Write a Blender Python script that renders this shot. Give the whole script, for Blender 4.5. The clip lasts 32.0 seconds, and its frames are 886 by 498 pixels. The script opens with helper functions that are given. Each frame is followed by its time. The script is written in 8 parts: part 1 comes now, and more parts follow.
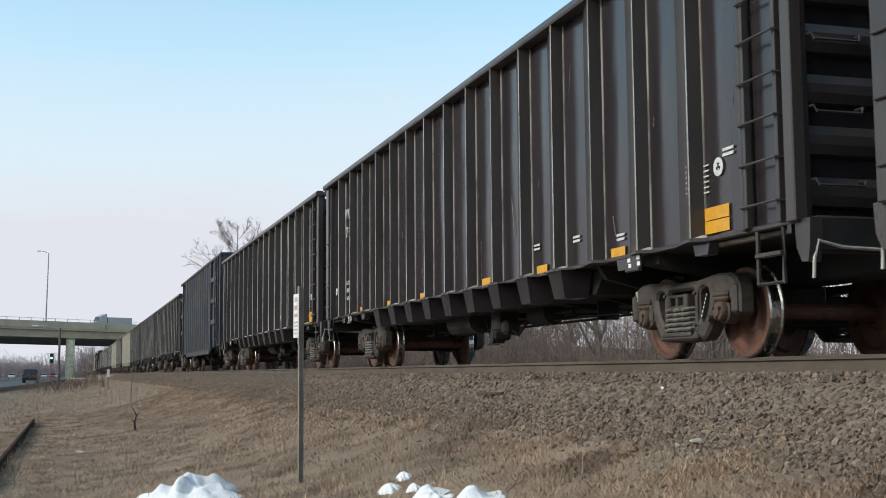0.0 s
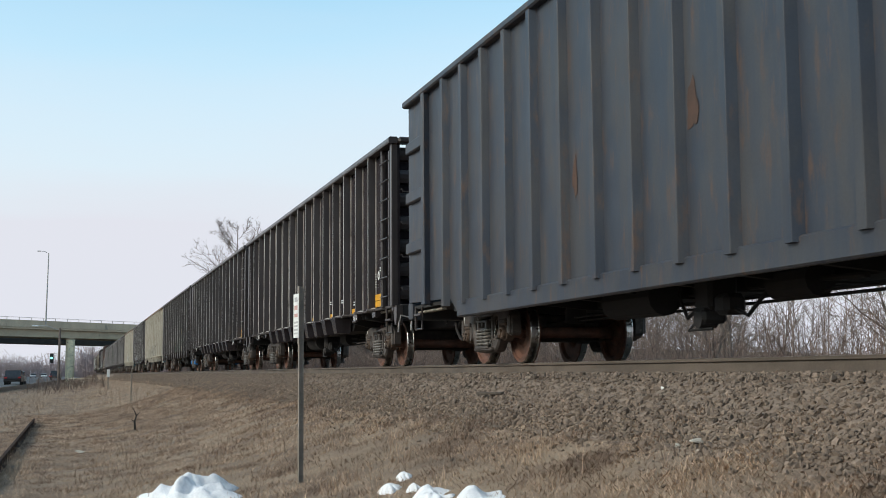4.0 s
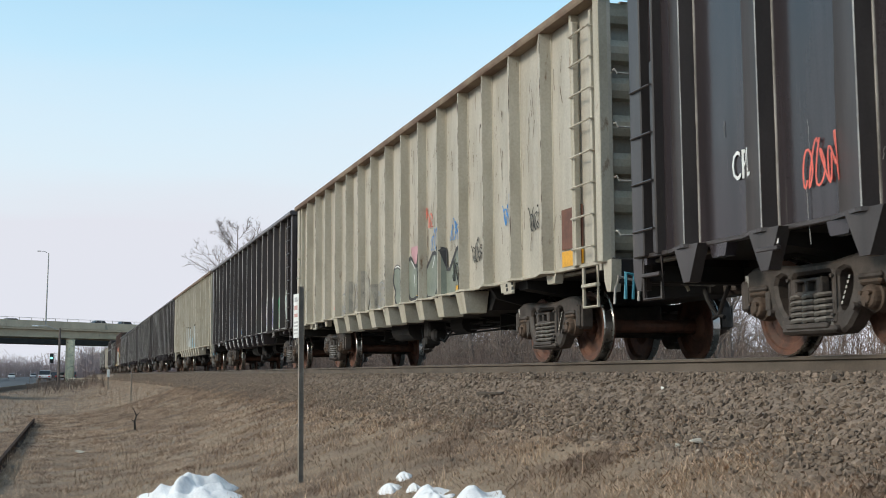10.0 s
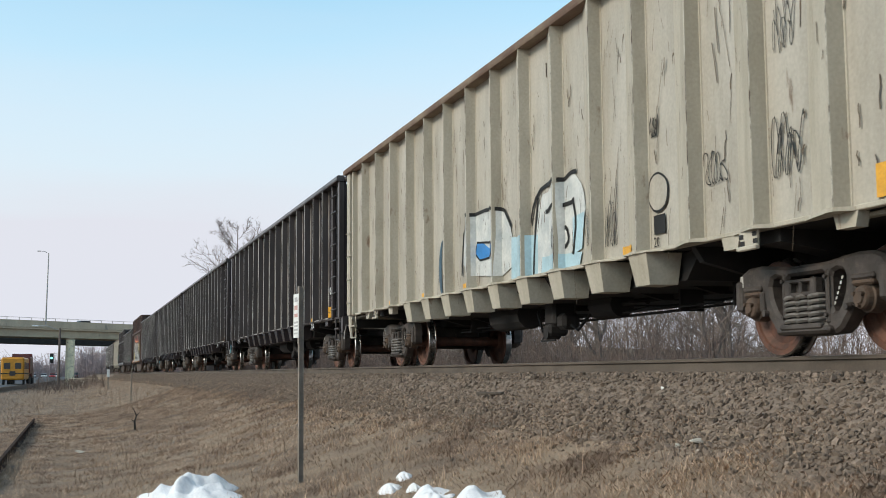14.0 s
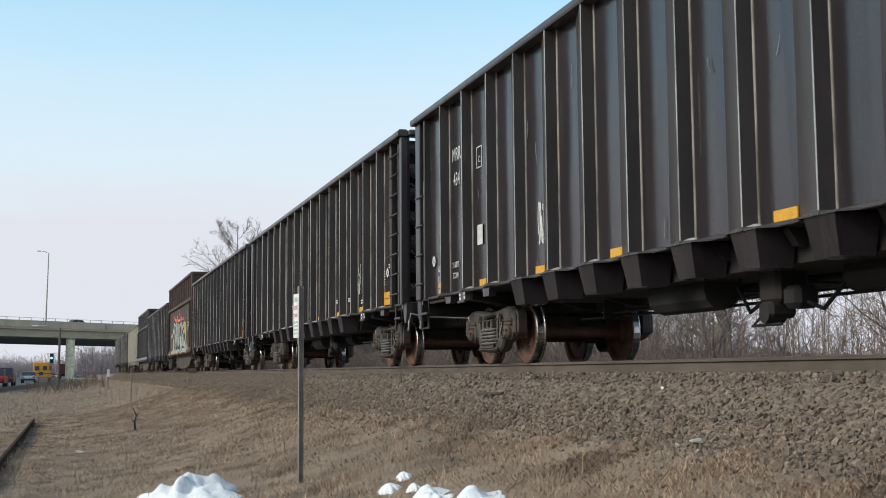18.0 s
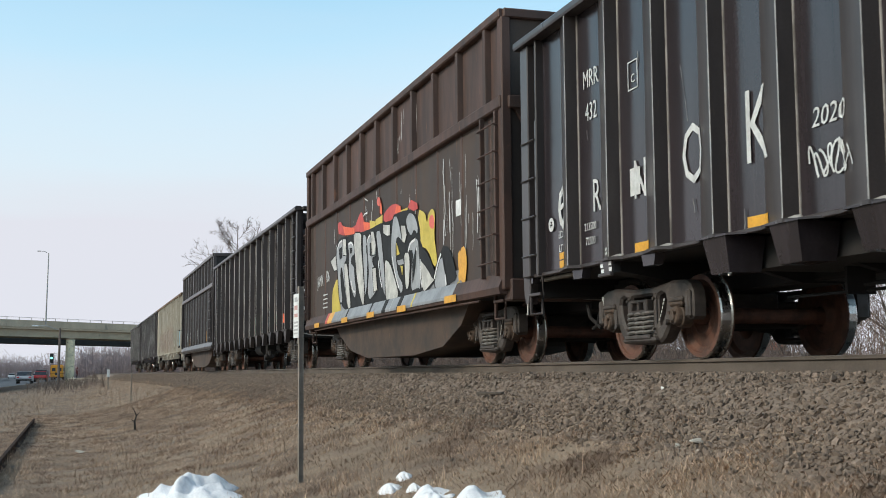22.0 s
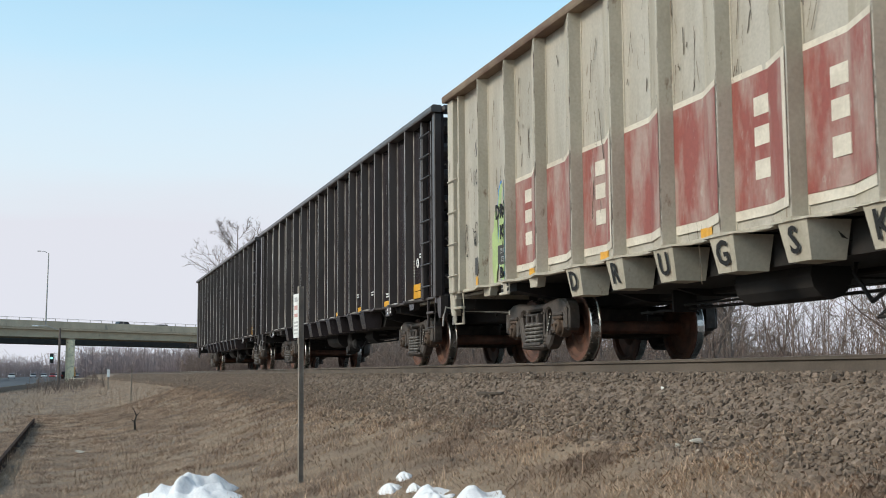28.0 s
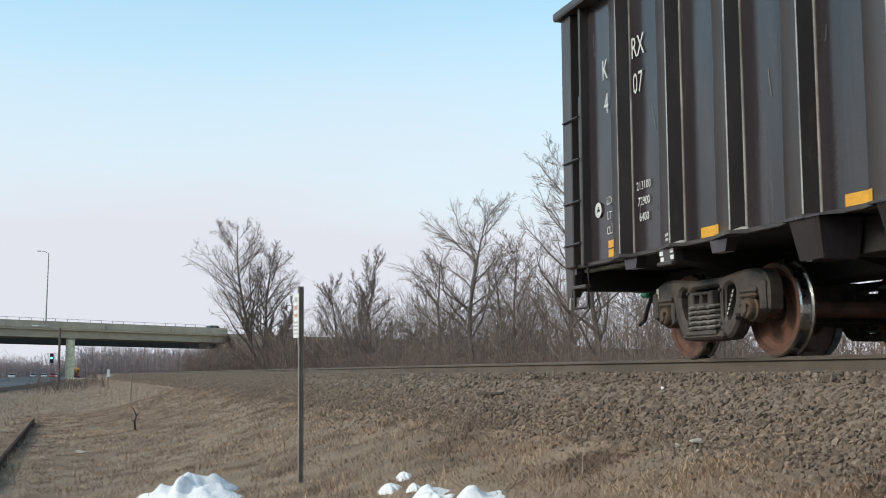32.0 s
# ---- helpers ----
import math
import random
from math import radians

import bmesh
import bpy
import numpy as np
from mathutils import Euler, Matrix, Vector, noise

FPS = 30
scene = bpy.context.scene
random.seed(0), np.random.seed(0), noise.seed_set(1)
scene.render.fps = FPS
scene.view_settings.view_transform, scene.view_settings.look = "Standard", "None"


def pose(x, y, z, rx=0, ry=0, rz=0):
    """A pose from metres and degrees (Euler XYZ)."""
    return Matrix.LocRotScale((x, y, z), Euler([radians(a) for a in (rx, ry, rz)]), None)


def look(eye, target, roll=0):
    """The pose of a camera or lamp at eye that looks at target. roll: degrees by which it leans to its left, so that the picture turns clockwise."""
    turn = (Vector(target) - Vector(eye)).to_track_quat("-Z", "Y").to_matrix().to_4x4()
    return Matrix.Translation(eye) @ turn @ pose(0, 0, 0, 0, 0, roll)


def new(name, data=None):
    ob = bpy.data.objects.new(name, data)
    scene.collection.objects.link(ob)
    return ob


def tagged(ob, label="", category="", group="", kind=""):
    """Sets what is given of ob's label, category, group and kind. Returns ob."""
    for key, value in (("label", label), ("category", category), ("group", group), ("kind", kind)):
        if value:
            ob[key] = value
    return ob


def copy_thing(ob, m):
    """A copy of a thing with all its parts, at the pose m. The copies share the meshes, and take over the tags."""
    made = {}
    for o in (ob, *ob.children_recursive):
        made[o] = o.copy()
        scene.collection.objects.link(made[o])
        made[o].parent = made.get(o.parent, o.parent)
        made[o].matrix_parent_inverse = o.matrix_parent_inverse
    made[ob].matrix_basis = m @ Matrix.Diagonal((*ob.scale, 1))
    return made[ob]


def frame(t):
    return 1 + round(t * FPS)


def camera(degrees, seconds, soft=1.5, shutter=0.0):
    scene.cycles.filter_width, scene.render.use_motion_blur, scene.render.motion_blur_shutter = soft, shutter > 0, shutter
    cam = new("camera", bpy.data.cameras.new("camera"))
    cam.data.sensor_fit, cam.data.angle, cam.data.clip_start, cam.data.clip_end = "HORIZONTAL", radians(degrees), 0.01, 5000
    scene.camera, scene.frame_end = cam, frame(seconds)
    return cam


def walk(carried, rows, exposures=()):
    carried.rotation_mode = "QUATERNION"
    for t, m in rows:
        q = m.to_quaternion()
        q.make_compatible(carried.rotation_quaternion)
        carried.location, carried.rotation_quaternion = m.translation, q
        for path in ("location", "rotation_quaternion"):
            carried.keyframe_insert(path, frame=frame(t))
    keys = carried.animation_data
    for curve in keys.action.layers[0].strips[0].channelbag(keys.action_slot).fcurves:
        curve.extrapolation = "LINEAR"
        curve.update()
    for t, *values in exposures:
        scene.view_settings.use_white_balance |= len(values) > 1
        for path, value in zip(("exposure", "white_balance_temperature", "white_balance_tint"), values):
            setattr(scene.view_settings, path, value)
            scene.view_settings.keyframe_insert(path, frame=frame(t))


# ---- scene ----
cam = camera(40.24, 32.0, soft=0.9, shutter=0.04)
EYE = (0.0, -7.242, -0.119)
yaw, pitch = radians(17.038), radians(5.795)
VIEW = look(EYE, (EYE[0] - math.cos(yaw) * math.cos(pitch), EYE[1] + math.sin(yaw) * math.cos(pitch), EYE[2] + math.sin(pitch)), -0.416)
walk(cam, [(0.0, VIEW), (32.0, VIEW)], exposures=[(0.0, 0.0), (32.0, 0.0)])

# ---- sky and sun: a bright thin overcast with blue above ----
SUN_EL, SUN_AZ = radians(31), radians(174)
world = bpy.data.worlds.new("sky")
scene.world = world
world.use_nodes = True
wn, wl = world.node_tree.nodes, world.node_tree.links
wn.clear()
w_out = wn.new("ShaderNodeOutputWorld")
w_bg = wn.new("ShaderNodeBackground")
w_sky = wn.new("ShaderNodeTexSky")
w_sky.sky_type, w_sky.sun_disc = "NISHITA", False
w_sky.sun_elevation, w_sky.sun_rotation = SUN_EL, SUN_AZ
w_sky.air_density, w_sky.dust_density, w_sky.ozone_density = 1.0, 0.6, 1.6
w_coord = wn.new("ShaderNodeTexCoord")
w_sep = wn.new("ShaderNodeSeparateXYZ")
w_ramp = wn.new("ShaderNodeValToRGB")
w_map = wn.new("ShaderNodeMapping")
w_map.inputs["Scale"].default_value = (1.5, 1.5, 9.0)
w_noise = wn.new("ShaderNodeTexNoise")
w_noise.inputs["Scale"].default_value = 1.6
w_noise.inputs["Detail"].default_value = 5
w_add = wn.new("ShaderNodeMath")
w_add.operation = "MULTIPLY_ADD"
w_mix = wn.new("ShaderNodeMixRGB")
w_mul = wn.new("ShaderNodeMixRGB")
w_mul.blend_type, w_mul.inputs[0].default_value = "MULTIPLY", 1.0
w_mul.inputs[2].default_value = (0.235, 0.280, 0.237, 1)
w_mix.inputs[2].default_value = (0.735, 0.752, 0.825, 1)
wl.new(w_coord.outputs["Generated"], w_sep.inputs[0])
wl.new(w_coord.outputs["Generated"], w_map.inputs["Vector"])
wl.new(w_map.outputs[0], w_noise.inputs["Vector"])
wl.new(w_noise.outputs["Fac"], w_add.inputs[0])
w_add.inputs[1].default_value = 0.10
wl.new(w_sep.outputs["Z"], w_add.inputs[2])
wl.new(w_add.outputs[0], w_ramp.inputs[0])
ramp = w_ramp.color_ramp
ramp.elements[0].position, ramp.elements[0].color = 0.16, (1, 1, 1, 1)
ramp.elements[1].position, ramp.elements[1].color = 0.36, (0.12, 0.12, 0.12, 1)
wl.new(w_sky.outputs[0], w_mul.inputs[1])
wl.new(w_mul.outputs[0], w_mix.inputs[1])
wl.new(w_ramp.outputs[0], w_mix.inputs[0])
wl.new(w_mix.outputs[0], w_bg.inputs["Color"])
w_bg.inputs["Strength"].default_value = 1.04
wl.new(w_bg.outputs[0], w_out.inputs[0])

sun_data = bpy.data.lights.new("sun", "SUN")
sun_data.energy, sun_data.angle, sun_data.color = 2.2, radians(14), (1.0, 0.86, 0.71)
sun = new("sun", sun_data)
sun.matrix_world = look((0, 0, 0), (-math.sin(SUN_AZ) * math.cos(SUN_EL), -math.cos(SUN_AZ) * math.cos(SUN_EL), -math.sin(SUN_EL)))


# ---- materials ----
def mat(name, a, b=None, rough=0.6, metal=0.0, scale=6.0, fine=60.0, bump=0.15, stretch=(1, 1, 1), c=None, c_amount=0.5, rough_var=0.12, wave=0.0, per_object=0.0, mix=(0.42, 0.62), bump_d=0.004, spec=0.5, island=0.0):
    """A surface of two colours in broad patches, an optional third in small spots, and fine relief."""
    m = bpy.data.materials.new(name)
    m.use_nodes = True
    n, l = m.node_tree.nodes, m.node_tree.links
    bs = n["Principled BSDF"]
    b = b or tuple(v * 0.7 for v in a)
    co = n.new("ShaderNodeTexCoord")
    info = n.new("ShaderNodeObjectInfo")
    off = n.new("ShaderNodeVectorMath")
    off.operation = "MULTIPLY_ADD"
    off.inputs[1].default_value = (37, 11, 23)
    comb = n.new("ShaderNodeCombineXYZ")
    for i in range(3):
        l.new(info.outputs["Random"], comb.inputs[i])
    mp = n.new("ShaderNodeMapping")
    mp.inputs["Scale"].default_value = stretch
    l.new(comb.outputs[0], off.inputs[0])
    l.new(co.outputs["Object"], off.inputs[2])
    l.new(off.outputs[0], mp.inputs["Vector"])
    big = n.new("ShaderNodeTexNoise")
    big.inputs["Scale"].default_value, big.inputs["Detail"].default_value = scale, 6
    big.inputs["Roughness"].default_value = 0.62
    l.new(mp.outputs[0], big.inputs["Vector"])
    small = n.new("ShaderNodeTexNoise")
    small.inputs["Scale"].default_value, small.inputs["Detail"].default_value = fine, 4
    l.new(off.outputs[0], small.inputs["Vector"])
    rp = n.new("ShaderNodeValToRGB")
    rp.color_ramp.elements[0].position, rp.color_ramp.elements[0].color = mix[0], (*a, 1)
    rp.color_ramp.elements[1].position, rp.color_ramp.elements[1].color = mix[1], (*b, 1)
    l.new(big.outputs["Fac"], rp.inputs[0])
    col = rp.outputs[0]
    if c:
        spots = n.new("ShaderNodeTexNoise")
        spots.inputs["Scale"].default_value, spots.inputs["Detail"].default_value = scale * 2.3, 8
        spots.inputs["Roughness"].default_value = 0.7
        l.new(mp.outputs[0], spots.inputs["Vector"])
        r2 = n.new("ShaderNodeValToRGB")
        r2.color_ramp.elements[0].position = 0.72 - 0.3 * c_amount
        r2.color_ramp.elements[1].position = 0.78 - 0.2 * c_amount
        l.new(spots.outputs["Fac"], r2.inputs[0])
        mx = n.new("ShaderNodeMixRGB")
        l.new(r2.outputs[0], mx.inputs[0])
        l.new(col, mx.inputs[1])
        mx.inputs[2].default_value = (*c, 1)
        col = mx.outputs[0]
    hv = n.new("ShaderNodeHueSaturation")
    mr = n.new("ShaderNodeMapRange")
    mr.inputs["To Min"].default_value, mr.inputs["To Max"].default_value = 0.8, 1.2
    l.new(small.outputs["Fac"], mr.inputs["Value"])
    val = mr.outputs[0]
    if per_object or island:
        src = info.outputs["Random"]
        if island:
            src = n.new("ShaderNodeNewGeometry").outputs["Random Per Island"]
        k = per_object or island
        m2 = n.new("ShaderNodeMapRange")
        m2.inputs["To Min"].default_value, m2.inputs["To Max"].default_value = 1 - k, 1 + k
        l.new(src, m2.inputs["Value"])
        mu = n.new("ShaderNodeMath")
        mu.operation = "MULTIPLY"
        l.new(val, mu.inputs[0])
        l.new(m2.outputs[0], mu.inputs[1])
        val = mu.outputs[0]
    l.new(val, hv.inputs["Value"])
    l.new(col, hv.inputs["Color"])
    l.new(hv.outputs[0], bs.inputs["Base Color"])
    rr = n.new("ShaderNodeMapRange")
    rr.inputs["To Min"].default_value, rr.inputs["To Max"].default_value = max(0.03, rough - rough_var), min(1, rough + rough_var)
    l.new(big.outputs["Fac"], rr.inputs["Value"])
    l.new(rr.outputs[0], bs.inputs["Roughness"])
    bs.inputs["Metallic"].default_value = metal
    bs.inputs["Specular IOR Level"].default_value = spec
    bp = n.new("ShaderNodeBump")
    bp.inputs["Strength"].default_value, bp.inputs["Distance"].default_value = bump, bump_d
    l.new(small.outputs["Fac"], bp.inputs["Height"])
    if wave:
        wv = n.new("ShaderNodeTexNoise")
        wv.inputs["Scale"].default_value, wv.inputs["Detail"].default_value = 1.1, 1.5
        l.new(off.outputs[0], wv.inputs["Vector"])
        b2 = n.new("ShaderNodeBump")
        b2.inputs["Strength"].default_value, b2.inputs["Distance"].default_value = 1.0, wave
        l.new(wv.outputs["Fac"], b2.inputs["Height"])
        l.new(b2.outputs[0], bp.inputs["Normal"])
    l.new(bp.outputs[0], bs.inputs["Normal"])
    return m


M_DARK = mat("dark_grey_paint", (0.038, 0.0305, 0.0335), (0.022, 0.0172, 0.0187), rough=0.18, scale=1.3, fine=45, bump=0.04, stretch=(2.2, 1, 0.16), c=(0.075, 0.068, 0.064), c_amount=0.3, rough_var=0.05, wave=0.012, spec=0.5)
M_RIB = mat("dark_grey_rib_paint", (0.060, 0.049, 0.046), (0.040, 0.0325, 0.031), rough=0.32, scale=1.5, fine=45, bump=0.08, stretch=(1.5, 1, 0.3), c=(0.085, 0.068, 0.05), c_amount=0.38, spec=0.4)
# pale strip colour that paints the sun's glint on the rib edges
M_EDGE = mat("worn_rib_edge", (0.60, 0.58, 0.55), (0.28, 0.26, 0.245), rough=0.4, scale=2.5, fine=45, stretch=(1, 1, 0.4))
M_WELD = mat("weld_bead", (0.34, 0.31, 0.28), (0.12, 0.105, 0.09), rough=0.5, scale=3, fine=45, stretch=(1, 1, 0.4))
M_CHIPPED = mat("chipped_pale_edge", (0.62, 0.58, 0.50), (0.50, 0.46, 0.38), rough=0.6, scale=3.5, fine=40, stretch=(1, 1, 0.35), c=(0.09, 0.06, 0.045), c_amount=0.75)
M_BEIGE = mat("beige_paint", (0.45, 0.412, 0.35), (0.36, 0.326, 0.27), rough=0.55, scale=1.0, fine=30, bump=0.12, stretch=(2.2, 1, 0.45), c=(0.14, 0.085, 0.05), c_amount=0.3, wave=0.02)
M_BEIGE_RIB = mat("beige_rib_paint", (0.46, 0.415, 0.335), (0.37, 0.328, 0.255), rough=0.55, scale=1.6, fine=30, bump=0.12, stretch=(2, 1, 0.4), c=(0.16, 0.09, 0.05), c_amount=0.36)
M_BLUE = mat("worn_blue_paint", (0.022, 0.028, 0.042), (0.044, 0.043, 0.046), rough=0.5, scale=1.6, fine=40, bump=0.12, stretch=(2.2, 1, 0.4), c=(0.075, 0.045, 0.032), c_amount=0.6, wave=0.05)
M_BROWN = mat("rusty_brown_steel", (0.080, 0.040, 0.028), (0.046, 0.027, 0.021), rough=0.66, scale=1.2, fine=40, bump=0.15, stretch=(2.0, 1, 0.4), c=(0.16, 0.07, 0.04), c_amount=0.4, wave=0.02)
M_BROWN_LOW = mat("dark_brown_steel", (0.047, 0.032, 0.025), (0.068, 0.043, 0.030), rough=0.68, scale=1.0, fine=40, bump=0.12, stretch=(2.0, 1, 0.4), c=(0.11, 0.055, 0.03), c_amount=0.3, wave=0.02)
M_BELLY = mat("rusty_underbelly_steel", (0.075, 0.045, 0.028), (0.040, 0.030, 0.024), rough=0.7, scale=1.4, fine=30, bump=0.2, c=(0.13, 0.07, 0.035), c_amount=0.4)
# grimy steel, darkened further to hold the shade under the cars
M_UNDER = mat("grimy_underframe_steel", (0.012, 0.0108, 0.0108), (0.021, 0.018, 0.017), rough=0.8, scale=4, fine=50, bump=0.25)
M_TRUCK = mat("dusty_cast_steel", (0.072, 0.058, 0.050), (0.040, 0.032, 0.028), rough=0.65, scale=5, fine=60, bump=0.3, c=(0.11, 0.09, 0.068), c_amount=0.4)
M_WHEEL = mat("rusty_wheel_steel", (0.135, 0.058, 0.035), (0.075, 0.038, 0.027), rough=0.7, scale=6, fine=50, bump=0.2, c=(0.03, 0.022, 0.018), c_amount=0.4)
M_BEARING = mat("rusty_bearing_steel", (0.095, 0.060, 0.040), (0.06, 0.043, 0.032), rough=0.75, scale=7, fine=60, bump=0.4, c=(0.05, 0.04, 0.034), c_amount=0.4)
M_TREAD = mat("polished_tread_steel", (0.50, 0.48, 0.46), (0.42, 0.40, 0.38), rough=0.28, metal=1.0, scale=8, fine=80, bump=0.05)
M_RAIL = mat("rusty_rail_steel", (0.112, 0.086, 0.066), (0.080, 0.062, 0.048), rough=0.75, scale=3, fine=40, bump=0.25, stretch=(0.4, 1, 1))
M_SIDING = mat("dark_rusty_rail", (0.055, 0.032, 0.022), (0.03, 0.02, 0.016), spec=0.08, rough=0.95, scale=3, fine=40, bump=0.3)
M_TIE = mat("weathered_tie_wood", (0.085, 0.068, 0.052), (0.055, 0.045, 0.036), rough=0.9, scale=5, fine=40, bump=0.5, stretch=(1, 0.2, 1))
M_STONE = mat("ballast_stone", (0.160, 0.122, 0.094), (0.215, 0.163, 0.126), rough=0.9, scale=7, fine=70, bump=0.5, c=(0.10, 0.076, 0.060), c_amount=0.4, per_object=0.3, spec=0.2)
M_STONES = mat("ballast_stones", (0.160, 0.122, 0.094), (0.215, 0.163, 0.126), rough=0.9, scale=7, fine=70, bump=0.5, c=(0.10, 0.076, 0.060), c_amount=0.4, island=0.35, spec=0.2)
M_SOIL = mat("dry_winter_soil_and_thatch", (0.290, 0.219, 0.156), (0.185, 0.138, 0.104), rough=0.95, scale=0.8, fine=22, bump=0.9, bump_d=0.03, c=(0.32, 0.240, 0.170), c_amount=0.45, spec=0.1)
M_GRASS = mat("dry_grass", (0.50, 0.362, 0.258), (0.235, 0.165, 0.125), rough=0.9, scale=1.1, fine=9, bump=0.0, c=(0.165, 0.120, 0.096), c_amount=0.5, island=0.35, spec=0.1)
M_SNOW = mat("old_snow", (0.87, 0.86, 0.86), (0.74, 0.74, 0.75), rough=0.6, scale=5, fine=45, bump=0.5, bump_d=0.02, spec=0.3)
M_CONCRETE = mat("stained_concrete", (0.54, 0.445, 0.32), (0.45, 0.37, 0.27), rough=0.85, scale=0.35, fine=6, bump=0.2, stretch=(1, 1, 0.4), c=(0.24, 0.22, 0.18), c_amount=0.4)
M_PIER = mat("pale_peeling_pier", (0.80, 0.70, 0.47), (0.66, 0.58, 0.40), rough=0.85, scale=0.8, fine=6, bump=0.3, c=(0.16, 0.145, 0.13), c_amount=0.62)
M_GIRDER = mat("faded_green_girder_paint", (0.43, 0.355, 0.245), (0.36, 0.30, 0.21), rough=0.7, scale=0.4, fine=6, bump=0.1, c=(0.16, 0.13, 0.10), c_amount=0.3)
# near-black colour that paints the shade below the overpass decks
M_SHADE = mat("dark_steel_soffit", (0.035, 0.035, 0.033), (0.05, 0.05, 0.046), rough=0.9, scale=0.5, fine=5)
M_ASPHALT = mat("road_asphalt", (0.075, 0.077, 0.082), (0.055, 0.056, 0.06), rough=0.85, scale=0.3, fine=8, bump=0.2)
M_BARK = mat("bare_tree_bark", (0.17, 0.140, 0.122), (0.12, 0.098, 0.088), rough=0.95, scale=2.0, fine=20, bump=0.4, spec=0.1)
M_TWIG = mat("bare_twigs", (0.22, 0.175, 0.150), (0.15, 0.118, 0.104), rough=0.95, scale=0.6, fine=6, bump=0.0, island=0.25, spec=0.1)
M_BRUSH = mat("dry_brush", (0.24, 0.176, 0.144), (0.15, 0.110, 0.094), rough=0.95, scale=0.3, fine=5, bump=0.0, island=0.35, spec=0.1)
# branch colour made paler to stand in for the haze of distance
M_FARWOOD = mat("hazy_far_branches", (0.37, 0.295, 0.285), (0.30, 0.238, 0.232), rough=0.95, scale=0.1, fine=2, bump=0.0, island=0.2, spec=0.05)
M_SPRING = mat("worn_spring_steel", (0.17, 0.155, 0.14), (0.10, 0.09, 0.08), rough=0.5, scale=6, fine=40)
M_POST = mat("weathered_steel_post", (0.24, 0.205, 0.17), (0.18, 0.155, 0.13), rough=0.7, scale=6, fine=60, bump=0.2)
M_WHITE = mat("white_paint", (0.78, 0.78, 0.76), (0.66, 0.66, 0.64), rough=0.5, scale=5, fine=30, bump=0.05)
M_YELLOW = mat("yellow_reflector", (0.72, 0.36, 0.025), (0.62, 0.30, 0.03), rough=0.45, scale=8, fine=40, bump=0.05)
M_ORANGE = mat("orange_red_placard", (0.80, 0.12, 0.03), (0.70, 0.10, 0.03), rough=0.5, scale=8)
M_RUSTTOP = mat("rusty_top_rail", (0.13, 0.075, 0.05), (0.22, 0.16, 0.11), rough=0.75, scale=2.2, fine=40, bump=0.2, stretch=(0.5, 1, 1))
# pale tan of the ledges under the car floors
M_LEDGE = mat("pale_road_dust", (0.30, 0.27, 0.22), (0.16, 0.14, 0.115), rough=0.9, scale=3, fine=40)
M_PALESTENCIL = mat("worn_white_stencil", (0.55, 0.54, 0.50), (0.30, 0.28, 0.25), rough=0.7, scale=30, fine=60)
M_GALV = mat("pale_worn_steel", (0.45, 0.43, 0.40), (0.30, 0.28, 0.26), rough=0.5, scale=6, fine=40)


# ---- small mesh kit ----
from mathutils.geometry import tessellate_polygon


